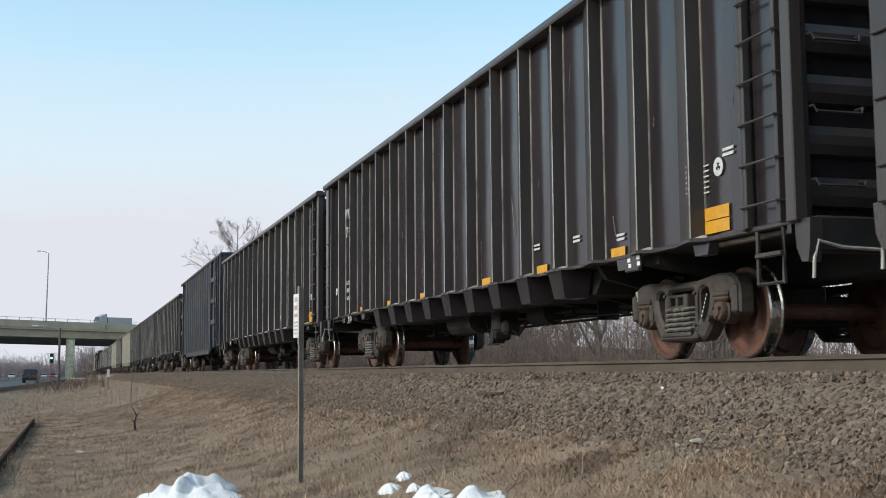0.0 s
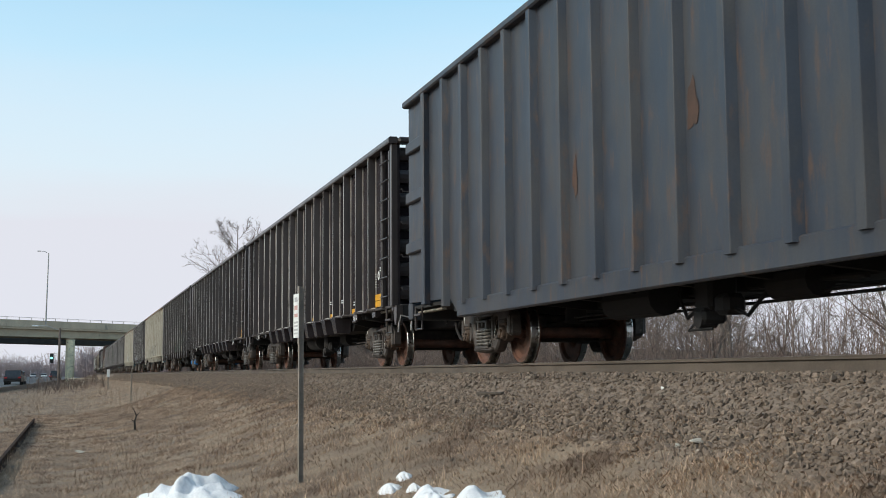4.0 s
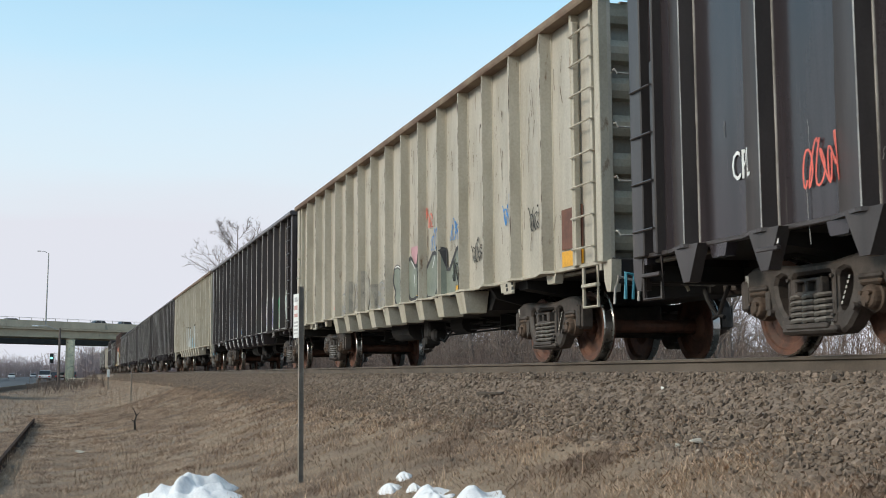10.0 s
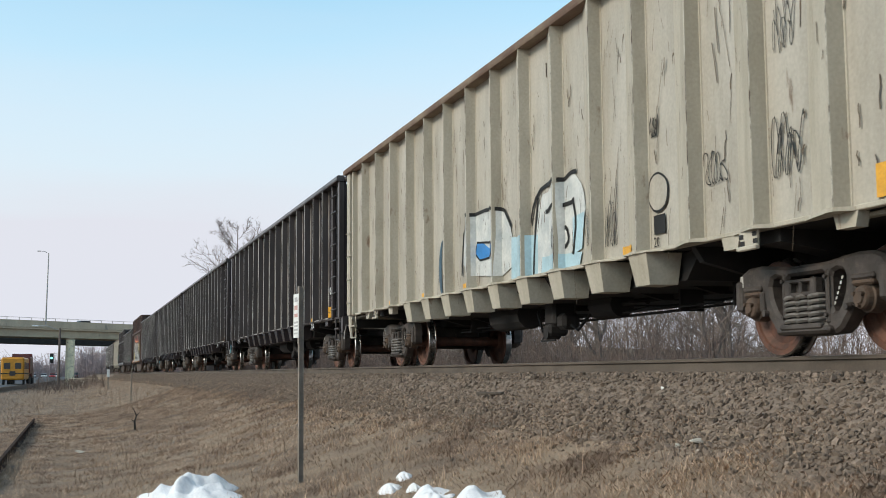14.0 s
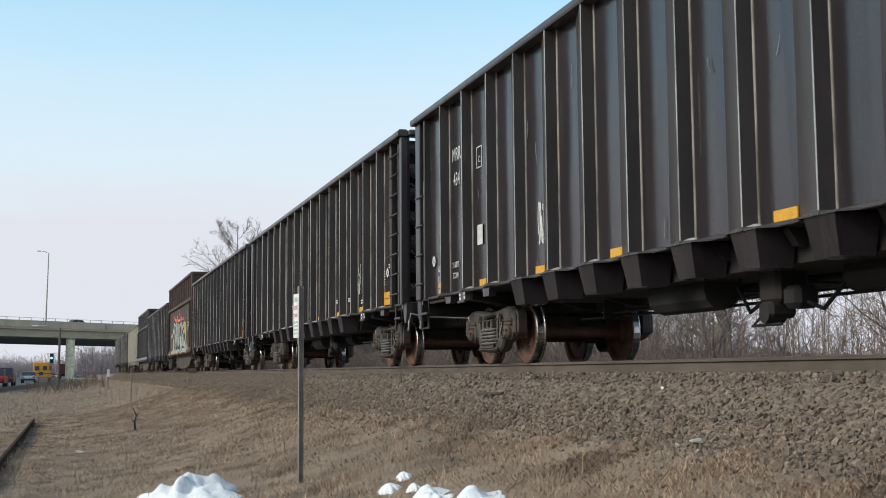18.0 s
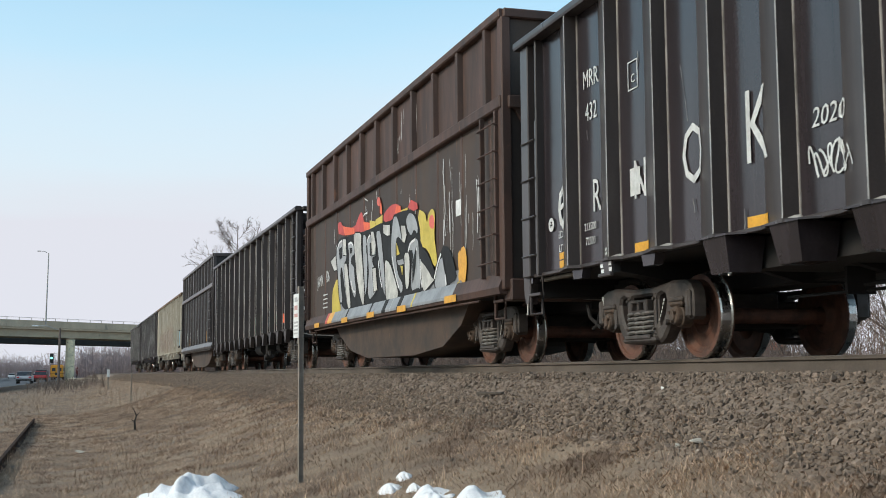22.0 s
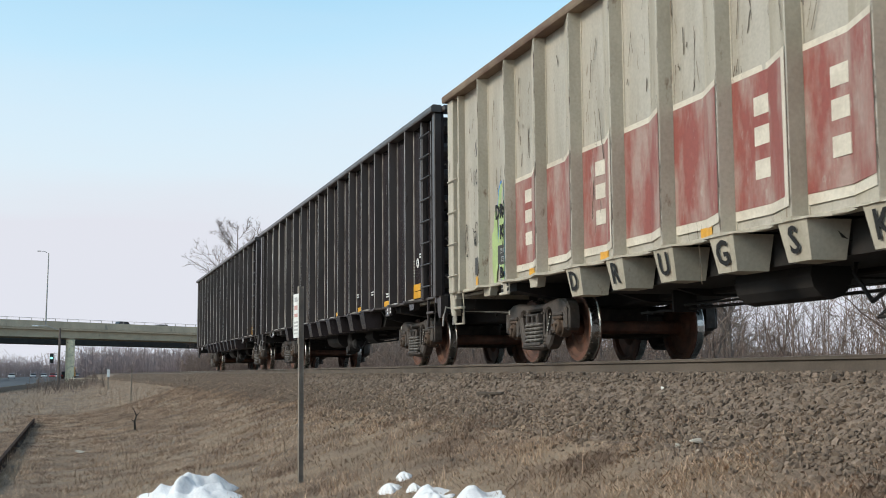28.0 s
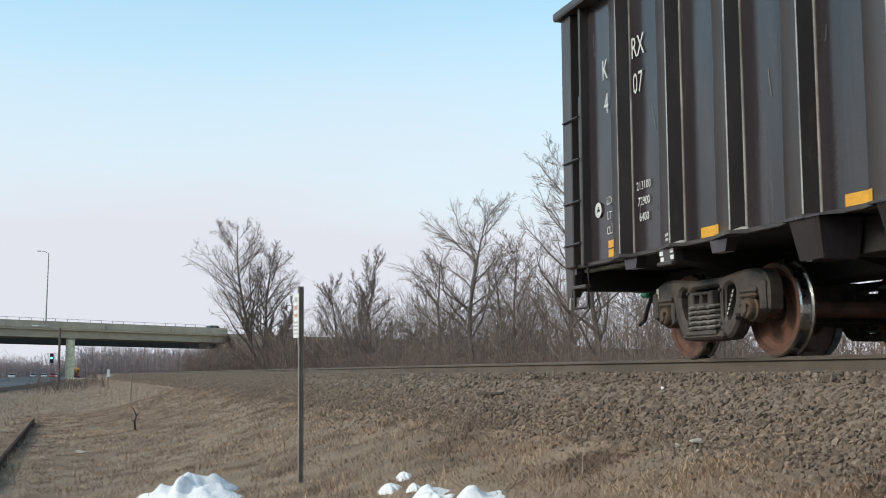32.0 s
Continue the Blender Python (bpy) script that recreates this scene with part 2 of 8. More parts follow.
class Shape:
    """Collects faces of one part."""

    def __init__(self):
        self.v, self.f, self.m = [], [], []

    def add(self, verts, faces, mi=0):
        k = len(self.v)
        self.v += [tuple(p) for p in verts]
        self.f += [tuple(i + k for i in q) for q in faces]
        self.m += [mi] * len(faces)
        return self

    def box(self, x0, x1, y0, y1, z0, z1, c=0.0, mi=0):
        """A box; c cuts its edges."""
        if c <= 0:
            vs = [(x, y, z) for x in (x0, x1) for y in (y0, y1) for z in (z0, z1)]
            return self.add(vs, [(0, 1, 3, 2), (4, 6, 7, 5), (0, 4, 5, 1), (2, 3, 7, 6), (0, 2, 6, 4), (1, 5, 7, 3)], mi)
        lo, hi = (x0, y0, z0), (x1, y1, z1)
        vs, idx = [], {}
        for sx in (0, 1):
            for sy in (0, 1):
                for sz in (0, 1):
                    s = (sx, sy, sz)
                    for a in range(3):
                        p = [((hi[i] - (c if i != a else 0)) if s[i] else (lo[i] + (c if i != a else 0))) for i in range(3)]
                        idx[(s, a)] = len(vs)
                        vs.append(p)
        fs = []
        for a in range(3):
            o = [i for i in range(3) if i != a]
            for side in (0, 1):
                ring = []
                for q in ((0, 0), (1, 0), (1, 1), (0, 1)):
                    s = [0, 0, 0]
                    s[a], s[o[0]], s[o[1]] = side, q[0], q[1]
                    ring.append(idx[(tuple(s), a)])
                fs.append(ring)
        for a in range(3):
            o = [i for i in range(3) if i != a]
            for q in ((0, 0), (1, 0), (1, 1), (0, 1)):
                s0, s1 = [0, 0, 0], [0, 0, 0]
                s0[a], s1[a] = 0, 1
                for s in (s0, s1):
                    s[o[0]], s[o[1]] = q
                s0, s1 = tuple(s0), tuple(s1)
                fs.append([idx[(s0, o[0])], idx[(s1, o[0])], idx[(s1, o[1])], idx[(s0, o[1])]])
        for sx in (0, 1):
            for sy in (0, 1):
                for sz in (0, 1):
                    fs.append([idx[((sx, sy, sz), a)] for a in range(3)])
        mid = Vector(((x0 + x1) / 2, (y0 + y1) / 2, (z0 + z1) / 2))
        out = []
        for q in fs:
            p = [Vector(vs[i]) for i in q]
            nrm = (p[1] - p[0]).cross(p[2] - p[0])
            out.append(q if nrm.dot(sum(p, Vector()) / len(p) - mid) > 0 else q[::-1])
        return self.add(vs, out, mi)

    def prism(self, pts, axis, a, b, mi=0, pts_b=None):
        """A polygon drawn in the two other axes, drawn out from a to b along axis."""
        pts_b = pts_b or pts

        def put(p, w):
            return {"x": (w, p[0], p[1]), "y": (p[0], w, p[1]), "z": (p[0], p[1], w)}[axis]

        n = len(pts)
        vs = [put(p, a) for p in pts] + [put(p, b) for p in pts_b]
        fs = [tuple(range(n))[::-1], tuple(range(n, 2 * n))] + [(i, (i + 1) % n, n + (i + 1) % n, n + i) for i in range(n)]
        return self.add(vs, fs, mi)

    def tube(self, path, r, n=6, r_end=None, cap=True, mi=0):
        """A round bar along points."""
        path = [Vector(p) for p in path]
        rings = []
        k = len(path)
        for i, p in enumerate(path):
            d = (path[min(i + 1, k - 1)] - path[max(i - 1, 0)]).normalized()
            up = Vector((0, 0, 1)) if abs(d.z) < 0.9 else Vector((1, 0, 0))
            e1 = d.cross(up).normalized()
            e2 = e1.cross(d)
            rad = r if r_end is None else r + (r_end - r) * i / (k - 1)
            rings += [p + (e1 * math.cos(2 * math.pi * j / n) + e2 * math.sin(2 * math.pi * j / n)) * rad for j in range(n)]
        fs = [(i * n + j, i * n + (j + 1) % n, (i + 1) * n + (j + 1) % n, (i + 1) * n + j) for i in range(k - 1) for j in range(n)]
        if cap:
            fs += [tuple(range(n))[::-1], tuple(range((k - 1) * n, k * n))]
        return self.add(rings, fs, mi)

    def pierced(self, outer, holes, y0, y1, c=0.015, mi=0):
        """A flat casting with openings in x and z, from front y0 to back y1, its front edges cut by c."""
        def drawn_in(loop, k):
            out, n = [], len(loop)
            area = sum(loop[i][0] * loop[(i + 1) % n][1] - loop[(i + 1) % n][0] * loop[i][1] for i in range(n))
            k = k if area > 0 else -k
            for i in range(n):
                (ax, az), (bx, bz), (cx, cz) = loop[i - 1], loop[i], loop[(i + 1) % n]
                d1, d2 = Vector((bx - ax, bz - az)).normalized(), Vector((cx - bx, cz - bz)).normalized()
                nv = Vector((-d1.y - d2.y, d1.x + d2.x))
                nv = nv.normalized() if nv.length > 1e-6 else Vector((-d1.y, d1.x))
                out.append((bx + nv.x * k, bz + nv.y * k))
            return out

        loops = [outer] + holes
        front = [drawn_in(p, c if i == 0 else -c) for i, p in enumerate(loops)]
        tris = tessellate_polygon([[Vector((x, z, 0)) for x, z in p] for p in front])
        flat_f, flat_b = [q for p in front for q in p], [q for p in loops for q in p]
        n = len(flat_f)
        vs = [(x, y0, z) for x, z in flat_f] + [(x, y0 + c, z) for x, z in flat_b] + [(x, y1, z) for x, z in flat_b]
        fs = [tuple(t) for t in tris] + [tuple(2 * n + i for i in t[::-1]) for t in tris]
        k = 0
        for p in loops:
            m = len(p)
            for i in range(m):
                a, b = k + i, k + (i + 1) % m
                fs += [(a, b, n + b, n + a), (n + a, n + b, 2 * n + b, 2 * n + a)]
            k += m
        return self.add(vs, fs, mi)

    def lathe(self, prof, axis_y, cx, cz, n=28, mis=None):
        """A profile of (y, radius) turned about the y axis through (cx, cz)."""
        vs, fs, m = [], [], []
        for y, r in prof:
            vs += [(cx + r * math.cos(2 * math.pi * j / n), axis_y + y, cz + r * math.sin(2 * math.pi * j / n)) for j in range(n)]
        for i in range(len(prof) - 1):
            for j in range(n):
                fs.append((i * n + j, i * n + (j + 1) % n, (i + 1) * n + (j + 1) % n, (i + 1) * n + j))
                m.append(mis[i] if mis else 0)
        k = len(self.v)
        self.v += vs
        self.f += [tuple(i + k for i in q) for q in fs]
        self.m += m
        return self

    def mesh(self, name, mats, smooth=False):
        me = bpy.data.meshes.new(name)
        me.from_pydata(self.v, [], self.f)
        for m in mats if isinstance(mats, (list, tuple)) else [mats]:
            me.materials.append(m)
        me.polygons.foreach_set("material_index", self.m)
        if smooth:
            me.polygons.foreach_set("use_smooth", [True] * len(self.f))
        if len(self.f) < 4000:
            bm = bmesh.new()
            bm.from_mesh(me)
            bmesh.ops.recalc_face_normals(bm, faces=bm.faces)
            bm.to_mesh(me)
            bm.free()
        me.update()
        return me


def part(name, shape, material, parent, label="", smooth=False, at=None):
    """One mesh object under a thing or under a part."""
    me = shape if isinstance(shape, bpy.types.Mesh) else shape.mesh(name, material, smooth)
    ob = new(name, me)
    ob.parent = parent
    if at is not None:
        ob.matrix_basis = at
    return tagged(ob, label)


def thing(name, label, category, group="", kind="", shape=None, material=None, at=None, smooth=False):
    """A top-level thing: an Empty, or one mesh."""
    ob = new(name, shape.mesh(name, material, smooth) if shape else None)
    if at is not None:
        ob.matrix_basis = at
    return tagged(ob, label, category, group, kind)


# ---- ground, track, road ----
def ground_z(y):
    """Height of the ground across the line; the rail tops are at 0."""
    prof = ((-400, -1.5), (-60, -1.45), (-20, -1.45), (-12.5, -1.6), (-10.5, -1.77), (-9, -1.78), (-7.2, -1.74), (-6.0, -1.60), (-4.8, -1.34), (-2.85, -0.70), (-1.95, -0.26), (-1.6, -0.19), (1.6, -0.19), (1.95, -0.26), (3.2, -0.95), (6, -1.3), (12, -1.5), (400, -1.5))
    for (a, za), (b, zb) in zip(prof, prof[1:]):
        if y <= b:
            return za + (zb - za) * (y - a) / (b - a)
    return prof[-1][1]


def build_ground():
    ys = [-2500, -400, -150, -60, -36, -28, -20, -16, -13, -11, -10, -9.2] + [-9 + 0.2 * i for i in range(36)] + [-1.7, -1.0, 0, 1.0, 1.6, 1.95, 2.5, 3.2, 4.5, 6, 9, 12, 20, 40, 90, 200, 600, 2500]
    xs = [-3000, -1500, -800, -500, -350, -260, -200, -160, -130, -105, -85, -70] + [-60 + i for i in range(24)] + [-36 + 0.3 * i for i in range(112)] + [-2, 0, 3, 8, 20, 50, 150, 600, 2500]
    sh = Shape()
    vs = []
    for x in xs:
        for y in ys:
            z = ground_z(y)
            if y < -2.6 and x > -200:
                k = min(1, (-2.6 - y) / 0.8)
                z += k * (0.035 * noise.noise((x * 0.55, y * 0.8, 3)) + 0.022 * noise.noise((x * 1.9, y * 2.1, 7)))
            vs.append((x, y, z))
    n = len(ys)
    sh.add(vs, [(i * n + j, (i + 1) * n + j, (i + 1) * n + j + 1, i * n + j + 1) for i in range(len(xs) - 1) for j in range(n - 1)])
    return thing("ground", "sloping ground of dry winter grass and bare soil", "ground", kind="structure", shape=sh, material=M_SOIL, smooth=True)


ground = build_ground()


def surface(y, x=-20.0):
    """Ground height with its unevenness."""
    z = ground_z(y)
    if y < -2.6 and x > -200:
        z += min(1, (-2.6 - y) / 0.8) * (0.035 * noise.noise((x * 0.55, y * 0.8, 3)) + 0.022 * noise.noise((x * 1.9, y * 2.1, 7)))
    return z


def rail_profile(y0, flip=1):
    return [(y0 - 0.07, -0.172), (y0 + 0.07, -0.172), (y0 + 0.07, -0.160), (y0 + 0.012, -0.135), (y0 + 0.009, -0.045), (y0 + 0.036, -0.033), (y0 + 0.036, -0.008), (y0 + 0.028, 0.0), (y0 - 0.028, 0.0), (y0 - 0.036, -0.008), (y0 - 0.036, -0.033), (y0 - 0.009, -0.045), (y0 - 0.012, -0.135), (y0 - 0.07, -0.160)]


track = thing("railway_track", "two rusty steel rails on wooden ties in grey stone ballast", "railway track", kind="structure")
for side in (-1, 1):
    rs = Shape()
    rs.prism(rail_profile(side * 0.7535), "x", -900, 30)
    part("rail", rs, M_RAIL, track)
    rs = Shape()
    rs.box(-900, 30, side * 0.7535 - 0.022, side * 0.7535 + 0.022, 0.0, 0.0015)
    part("rail_head", rs, M_TREAD, track, "polished running surface")
bed = Shape()
bp = [(-2.75, -0.655), (-1.95, -0.25), (-1.62, -0.178), (1.62, -0.178), (1.95, -0.25), (2.75, -0.655), (2.75, -0.9), (-2.75, -0.9)]
bed.prism(bp, "x", -900, 30)
part("ballast_bed", bed, M_STONES, track, "grey stone ballast")
tie = Shape().box(-0.115, 0.115, -1.3, 1.3, -0.35, -0.174, 0.012).mesh("tie", M_TIE)
for i in range(70):
    part("tie", tie, M_TIE, track, at=pose(-3 - i * 0.55, 0, random.uniform(-0.006, 0.004), 0, 0, random.uniform(-1, 1)))

# old siding rail in the grass
stub = Shape()
stub.prism([(y, z - 1.58) for y, z in rail_profile(-8.4)], "x", -43.0, -18.0)
stub.box(-43.0, -18.0, -8.50, -8.42, -1.95, -1.66, 0.01)
thing("siding_rail", "dark rusty disused rail lying in the dry grass", "rail", shape=stub, material=M_SIDING)

def road_edge(x):
    """The road draws nearer to the line with distance."""
    return -13.0 + (-117 - max(x, -420)) * 0.03


road_s, kerb_s = Shape(), Shape()
for a, b in ((-1500, -420), (-420, -40)):
    ea, eb = road_edge(a), road_edge(b)
    road_s.prism([(a, ea - 26), (b, eb - 26), (b, eb), (a, ea)], "z", -2.0, -1.22)
    kerb_s.prism([(a, ea), (b, eb), (b, eb + 0.14), (a, ea + 0.14)], "z", -2.0, -1.19)
road = thing("road", "grey asphalt road beside the railway", "road", kind="structure", shape=road_s, material=M_ASPHALT)
kerb = thing("kerb", "low concrete kerb at the road edge", "kerb", kind="structure", shape=kerb_s, material=M_STONE)


# ---- overpass ----
BX = -245.0


def bridge_x(y):
    """The overpass crosses the line at a slight skew."""
    return BX - 0.55 * (y + 40)


def bridge_fall(y):
    """The deck falls gently across the railway."""
    return 0.66 - 0.0155 * (max(y, -90.0) + 21.0)


def build_bridge():
    br = thing("overpass_bridge", "concrete and steel girder road overpass with a metal railing", "bridge", kind="structure")
    z0, z1, z2, z3 = 6.2, 8.5, 9.1, 10.28
    ya, yb = -950.0, 27.0

    def slab(name, off0, off1, za, zb, material, label=""):
        sh = Shape()
        vs = []
        for y in (ya, -90.0, yb):
            for o in (off0, off1):
                for z in (za, zb):
                    vs.append((bridge_x(y) - o, y, z + bridge_fall(y)))
        ring = ((0, 1), (1, 3), (3, 2), (2, 0))
        sh.add(vs, [(0, 1, 3, 2), (8, 10, 11, 9)] + [(k + a, k + b, k + 4 + b, k + 4 + a) for k in (0, 4) for a, b in ring])
        return part(name, sh, material, br, label)

    slab("deck", 0.0, 13.0, z1, 8.87, M_CONCRETE)
    slab("parapet", -0.15, 0.4, 8.88, z3, M_CONCRETE)
    slab("parapet", 12.6, 12.95, z2, z3, M_CONCRETE)
    for k in range(5):
        slab("girder", 0.6 + k * 2.8, 1.0 + k * 2.8, z0 + 0.8, z1, M_GIRDER)
        slab("girder_flange", 0.45 + k * 2.8, 1.15 + k * 2.8, z0 + 0.74, z0 + 0.80, M_GIRDER)
    slab("far_deck", 22.0, 36.0, 8.4, 9.4, M_CONCRETE)
    for k in range(4):
        slab("girder", 23.0 + k * 3.6, 23.4 + k * 3.6, 6.15, 8.4, M_SHADE)
    slab("soffit", 1.2, 12.0, z0 + 1.3, z0 + 1.4, M_SHADE)
    slab("top_rail", 0.15, 0.22, z3 + 0.5, z3 + 0.57, M_GALV)
    post = Shape().box(-0.06, 0.06, -0.06, 0.06, 0, 0.5).mesh("railing_post", M_GALV)
    y = ya + 1
    while y < yb:
        part("railing_post", post, M_GALV, br, at=pose(bridge_x(y) - 0.19, y, z3 + bridge_fall(y)))
        y += 2.3 if y > -60 else 18.4
    for yc in (-7.6, -55.0, -110.0, -220.0, -330.0, -440.0, -550.0, -660.0, -770.0, -880.0):
        for o in (1.2, 6.5, 11.8):
            col = Shape()
            col.tube([(bridge_x(yc) - o, yc, -2.0), (bridge_x(yc) - o, yc, z0 + 0.9)], 0.92, 16)
            part("column", col, M_PIER, br, "pale stained round concrete column", smooth=False)
        cap = Shape()
        cap.box(bridge_x(yc) - 12.6, bridge_x(yc) - 0.4, yc - 0.8, yc + 0.8, z0 + 0.75 + bridge_fall(yc) * 0.6, z0 + 0.95 + bridge_fall(yc) * 0.6, 0.05)
        part("pier_cap", cap, M_CONCRETE, br)
    return br


bridge = build_bridge()


def deck_z(y):
    return 9.1 + bridge_fall(y) if y < 27 else max(6.0, 9.0 - (y - 27) * 0.015)


fill = Shape()
fy = [27, 60, 110, 180, 300, 950]
fv = []
for y in fy:
    x, z = bridge_x(y), deck_z(y)
    fv += [(x + 16 + z, y + 6, -1.7), (x + 2, y, z - 0.4), (x, y, z), (x - 36, y, z), (x - 38, y, z - 0.4), (x - 55, y, -1.7)]
fill.add(fv, [(i * 6 + j, (i + 1) * 6 + j, (i + 1) * 6 + j + 1, i * 6 + j + 1) for i in range(len(fy) - 1) for j in range(5)] + [(5, 4, 3, 2, 1, 0)])
thing("approach_embankment", "long brown earth embankment carrying the overpass road", "embankment", kind="structure", shape=fill, material=M_SOIL)


# ---- freight cars ----
def travel(t):
    """How far the train has rolled at t seconds."""
    return 11.648 * t - 0.000142 * t ** 3


WHEEL_R = 0.457
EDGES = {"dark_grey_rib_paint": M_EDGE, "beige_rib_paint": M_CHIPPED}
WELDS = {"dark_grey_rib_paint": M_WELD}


def rib_u(k):
    """Where the edge of rib k stands, from the tail end of a gondola car."""
    return 1.55 + 1.143 * k


CARS = []
WHEELSETS = []


def wheelset_mesh():
    sh = Shape()
    for s in (-1, 1):
        prof = [(0.0, 0.10), (0.004, 0.10), (0.03, 0.17), (0.045, 0.19), (0.02, 0.23), (0.015, 0.33), (0.05, 0.385), (0.07, 0.395), (0.07, WHEEL_R - 0.012), (0.055, WHEEL_R), (-0.045, WHEEL_R + 0.002), (-0.055, WHEEL_R + 0.028), (-0.075, WHEEL_R + 0.025), (-0.08, 0.39), (-0.03, 0.36), (-0.02, 0.20), (-0.06, 0.16), (-0.09, 0.11)]
        mis = [0] * 8 + [1, 1] + [1, 0] + [0] * 5
        sh.lathe([(y * s, r) for y, r in prof], s * 0.755, 0, 0, 36, mis)
    sh.lathe([(-1.05, 0.06), (-1.05, 0.075), (-0.84, 0.08), (-0.82, 0.10), (-0.68, 0.10), (-0.3, 0.085), (0.3, 0.085), (0.68, 0.10), (0.82, 0.10), (0.84, 0.08), (1.05, 0.075), (1.05, 0.06)], 0, 0, 0, 14)
    return sh.mesh("wheelset", [M_WHEEL, M_TREAD])


AXLE = 0.835  # half the wheelbase


def side_frame_mesh():
    """Cast side frame: a level top member, pedestals over the axles, columns and a tension member round rounded openings."""
    sh = Shape()
    half = [(0.0, 0.80), (0.30, 0.80), (0.52, 0.825), (0.74, 0.845), (0.96, 0.835), (1.08, 0.79), (1.145, 0.70), (1.16, 0.58), (1.15, 0.44), (1.10, 0.405), (1.04, 0.41), (1.015, 0.50), (0.97, 0.575), (0.835, 0.60), (0.70, 0.575), (0.665, 0.48), (0.655, 0.40), (0.60, 0.33), (0.50, 0.225), (0.41, 0.18), (0.0, 0.165)]
    outer = half + [(-x, z) for x, z in half[-2:0:-1]]
    win = [(0.365, 0.66), (0.39, 0.705), (0.47, 0.725), (0.545, 0.705), (0.575, 0.64), (0.55, 0.53), (0.49, 0.42), (0.43, 0.365), (0.385, 0.37), (0.365, 0.41)]
    mid = [(-0.29, 0.28), (-0.27, 0.255), (0.27, 0.255), (0.29, 0.28), (0.285, 0.68), (0.255, 0.71), (-0.255, 0.71), (-0.285, 0.68)]
    sh.pierced(outer, [win, [(-x, z) for x, z in win], mid], -0.085, 0.075, 0.03)
    for s in (-1, 1):
        sh.box(s * 0.327 - 0.026, s * 0.327 + 0.026, -0.102, -0.07, 0.27, 0.73, 0.014)
        # pedestal rim, a boss over the axle and the retaining lug below it
        sh.box(s * 0.835 - 0.15, s * 0.835 + 0.15, -0.125, -0.06, 0.60, 0.66, 0.02)
        sh.box(s * 1.085 - 0.05, s * 1.085 + 0.05, -0.115, -0.06, 0.43, 0.72, 0.022)
        sh.box(s * 0.69 - 0.035, s * 0.69 + 0.035, -0.11, -0.05, 0.41, 0.60, 0.018)
        sh.lathe([(-0.03, 0.001), (-0.03, 0.03), (0.01, 0.034)], -0.10, s * 0.62, 0.395, 8)
        for x, z in ((0.327, 0.67), (0.327, 0.34)):
            sh.lathe([(-0.022, 0.001), (-0.022, 0.018), (0.01, 0.02)], -0.101, s * x, z, 8)
    # spring seat with its lip
    sh.box(-0.40, 0.40, -0.15, 0.10, 0.185, 0.25, 0.025)
    sh.box(-0.31, 0.31, -0.165, -0.12, 0.225, 0.275, 0.012)
    return sh.mesh("side_frame", M_TRUCK)


def spring_mesh():
    sh = Shape()
    turns, n = 5, 10
    pts = [(0.085 * math.cos(2 * math.pi * i / n), 0.085 * math.sin(2 * math.pi * i / n), 0.262 + 0.26 * i / (turns * n)) for i in range(turns * n + 1)]
    sh.tube(pts, 0.020, 5)
    return sh.mesh("spring", M_SPRING)


ME_WHEELSET, ME_FRAME, ME_SPRING = wheelset_mesh(), side_frame_mesh(), spring_mesh()
ME_BOLSTER = Shape().box(-0.22, 0.22, -1.08, 1.08, 0.52, 0.66, 0.03).box(-0.30, 0.30, -0.5, 0.5, 0.53, 0.76, 0.03).pierced([(-0.23, 0.51), (0.23, 0.51), (0.23, 0.67), (-0.23, 0.67)], [[(-0.15, 0.555), (-0.02, 0.555), (-0.02, 0.635), (-0.15, 0.635)], [(0.02, 0.555), (0.15, 0.555), (0.15, 0.635), (0.02, 0.635)]], -1.15, -1.07, 0.015).mesh("bogie", M_TRUCK)
CAP_SHAPE = Shape().lathe([(-0.060, 0.001), (-0.060, 0.050), (-0.045, 0.058), (-0.04, 0.088), (-0.02, 0.100), (0.02, 0.108), (0.03, 0.125), (0.14, 0.13), (0.14, 0.001)], 0, 0, 0, 16)
for k in range(3):
    CAP_SHAPE.lathe([(-0.022, 0.001), (-0.022, 0.018), (0.01, 0.020)], -0.052, 0.062 * math.cos(2.1 * k + 0.5), 0.062 * math.sin(2.1 * k + 0.5), 6)
CAP_SHAPE.box(-0.14, 0.14, -0.02, 0.12, 0.10, 0.155, 0.02)
ME_CAP = CAP_SHAPE.mesh("bearing_cap", M_BEARING)
ME_BEAM = Shape().box(-0.05, 0.05, -0.75, 0.75, 0.34, 0.44, 0.02).box(-0.12, 0.04, -0.85, -0.65, 0.32, 0.50, 0.03).box(-0.12, 0.04, 0.65, 0.85, 0.32, 0.50, 0.03).mesh("brake_beam", M_TRUCK)
CAST_MARKS = Shape()
for k in range(6):
    CAST_MARKS.add([(0.415 + 0.022 * k + dx + 0.30 * dz, -0.0895, 0.42 + 0.042 * k + dz) for dx, dz in ((0, 0), (0.022, 0.004), (0.022, 0.030), (0, 0.026))], [(0, 1, 2, 3)])
CAST_MARKS.add([(x, -0.0895, z) for x, z in ((-1.075, 0.66), (-1.02, 0.66), (-1.02, 0.77), (-1.075, 0.77))], [(0, 1, 2, 3)])
ME_MARKS = CAST_MARKS.mesh("stencil_marks", M_PALESTENCIL)


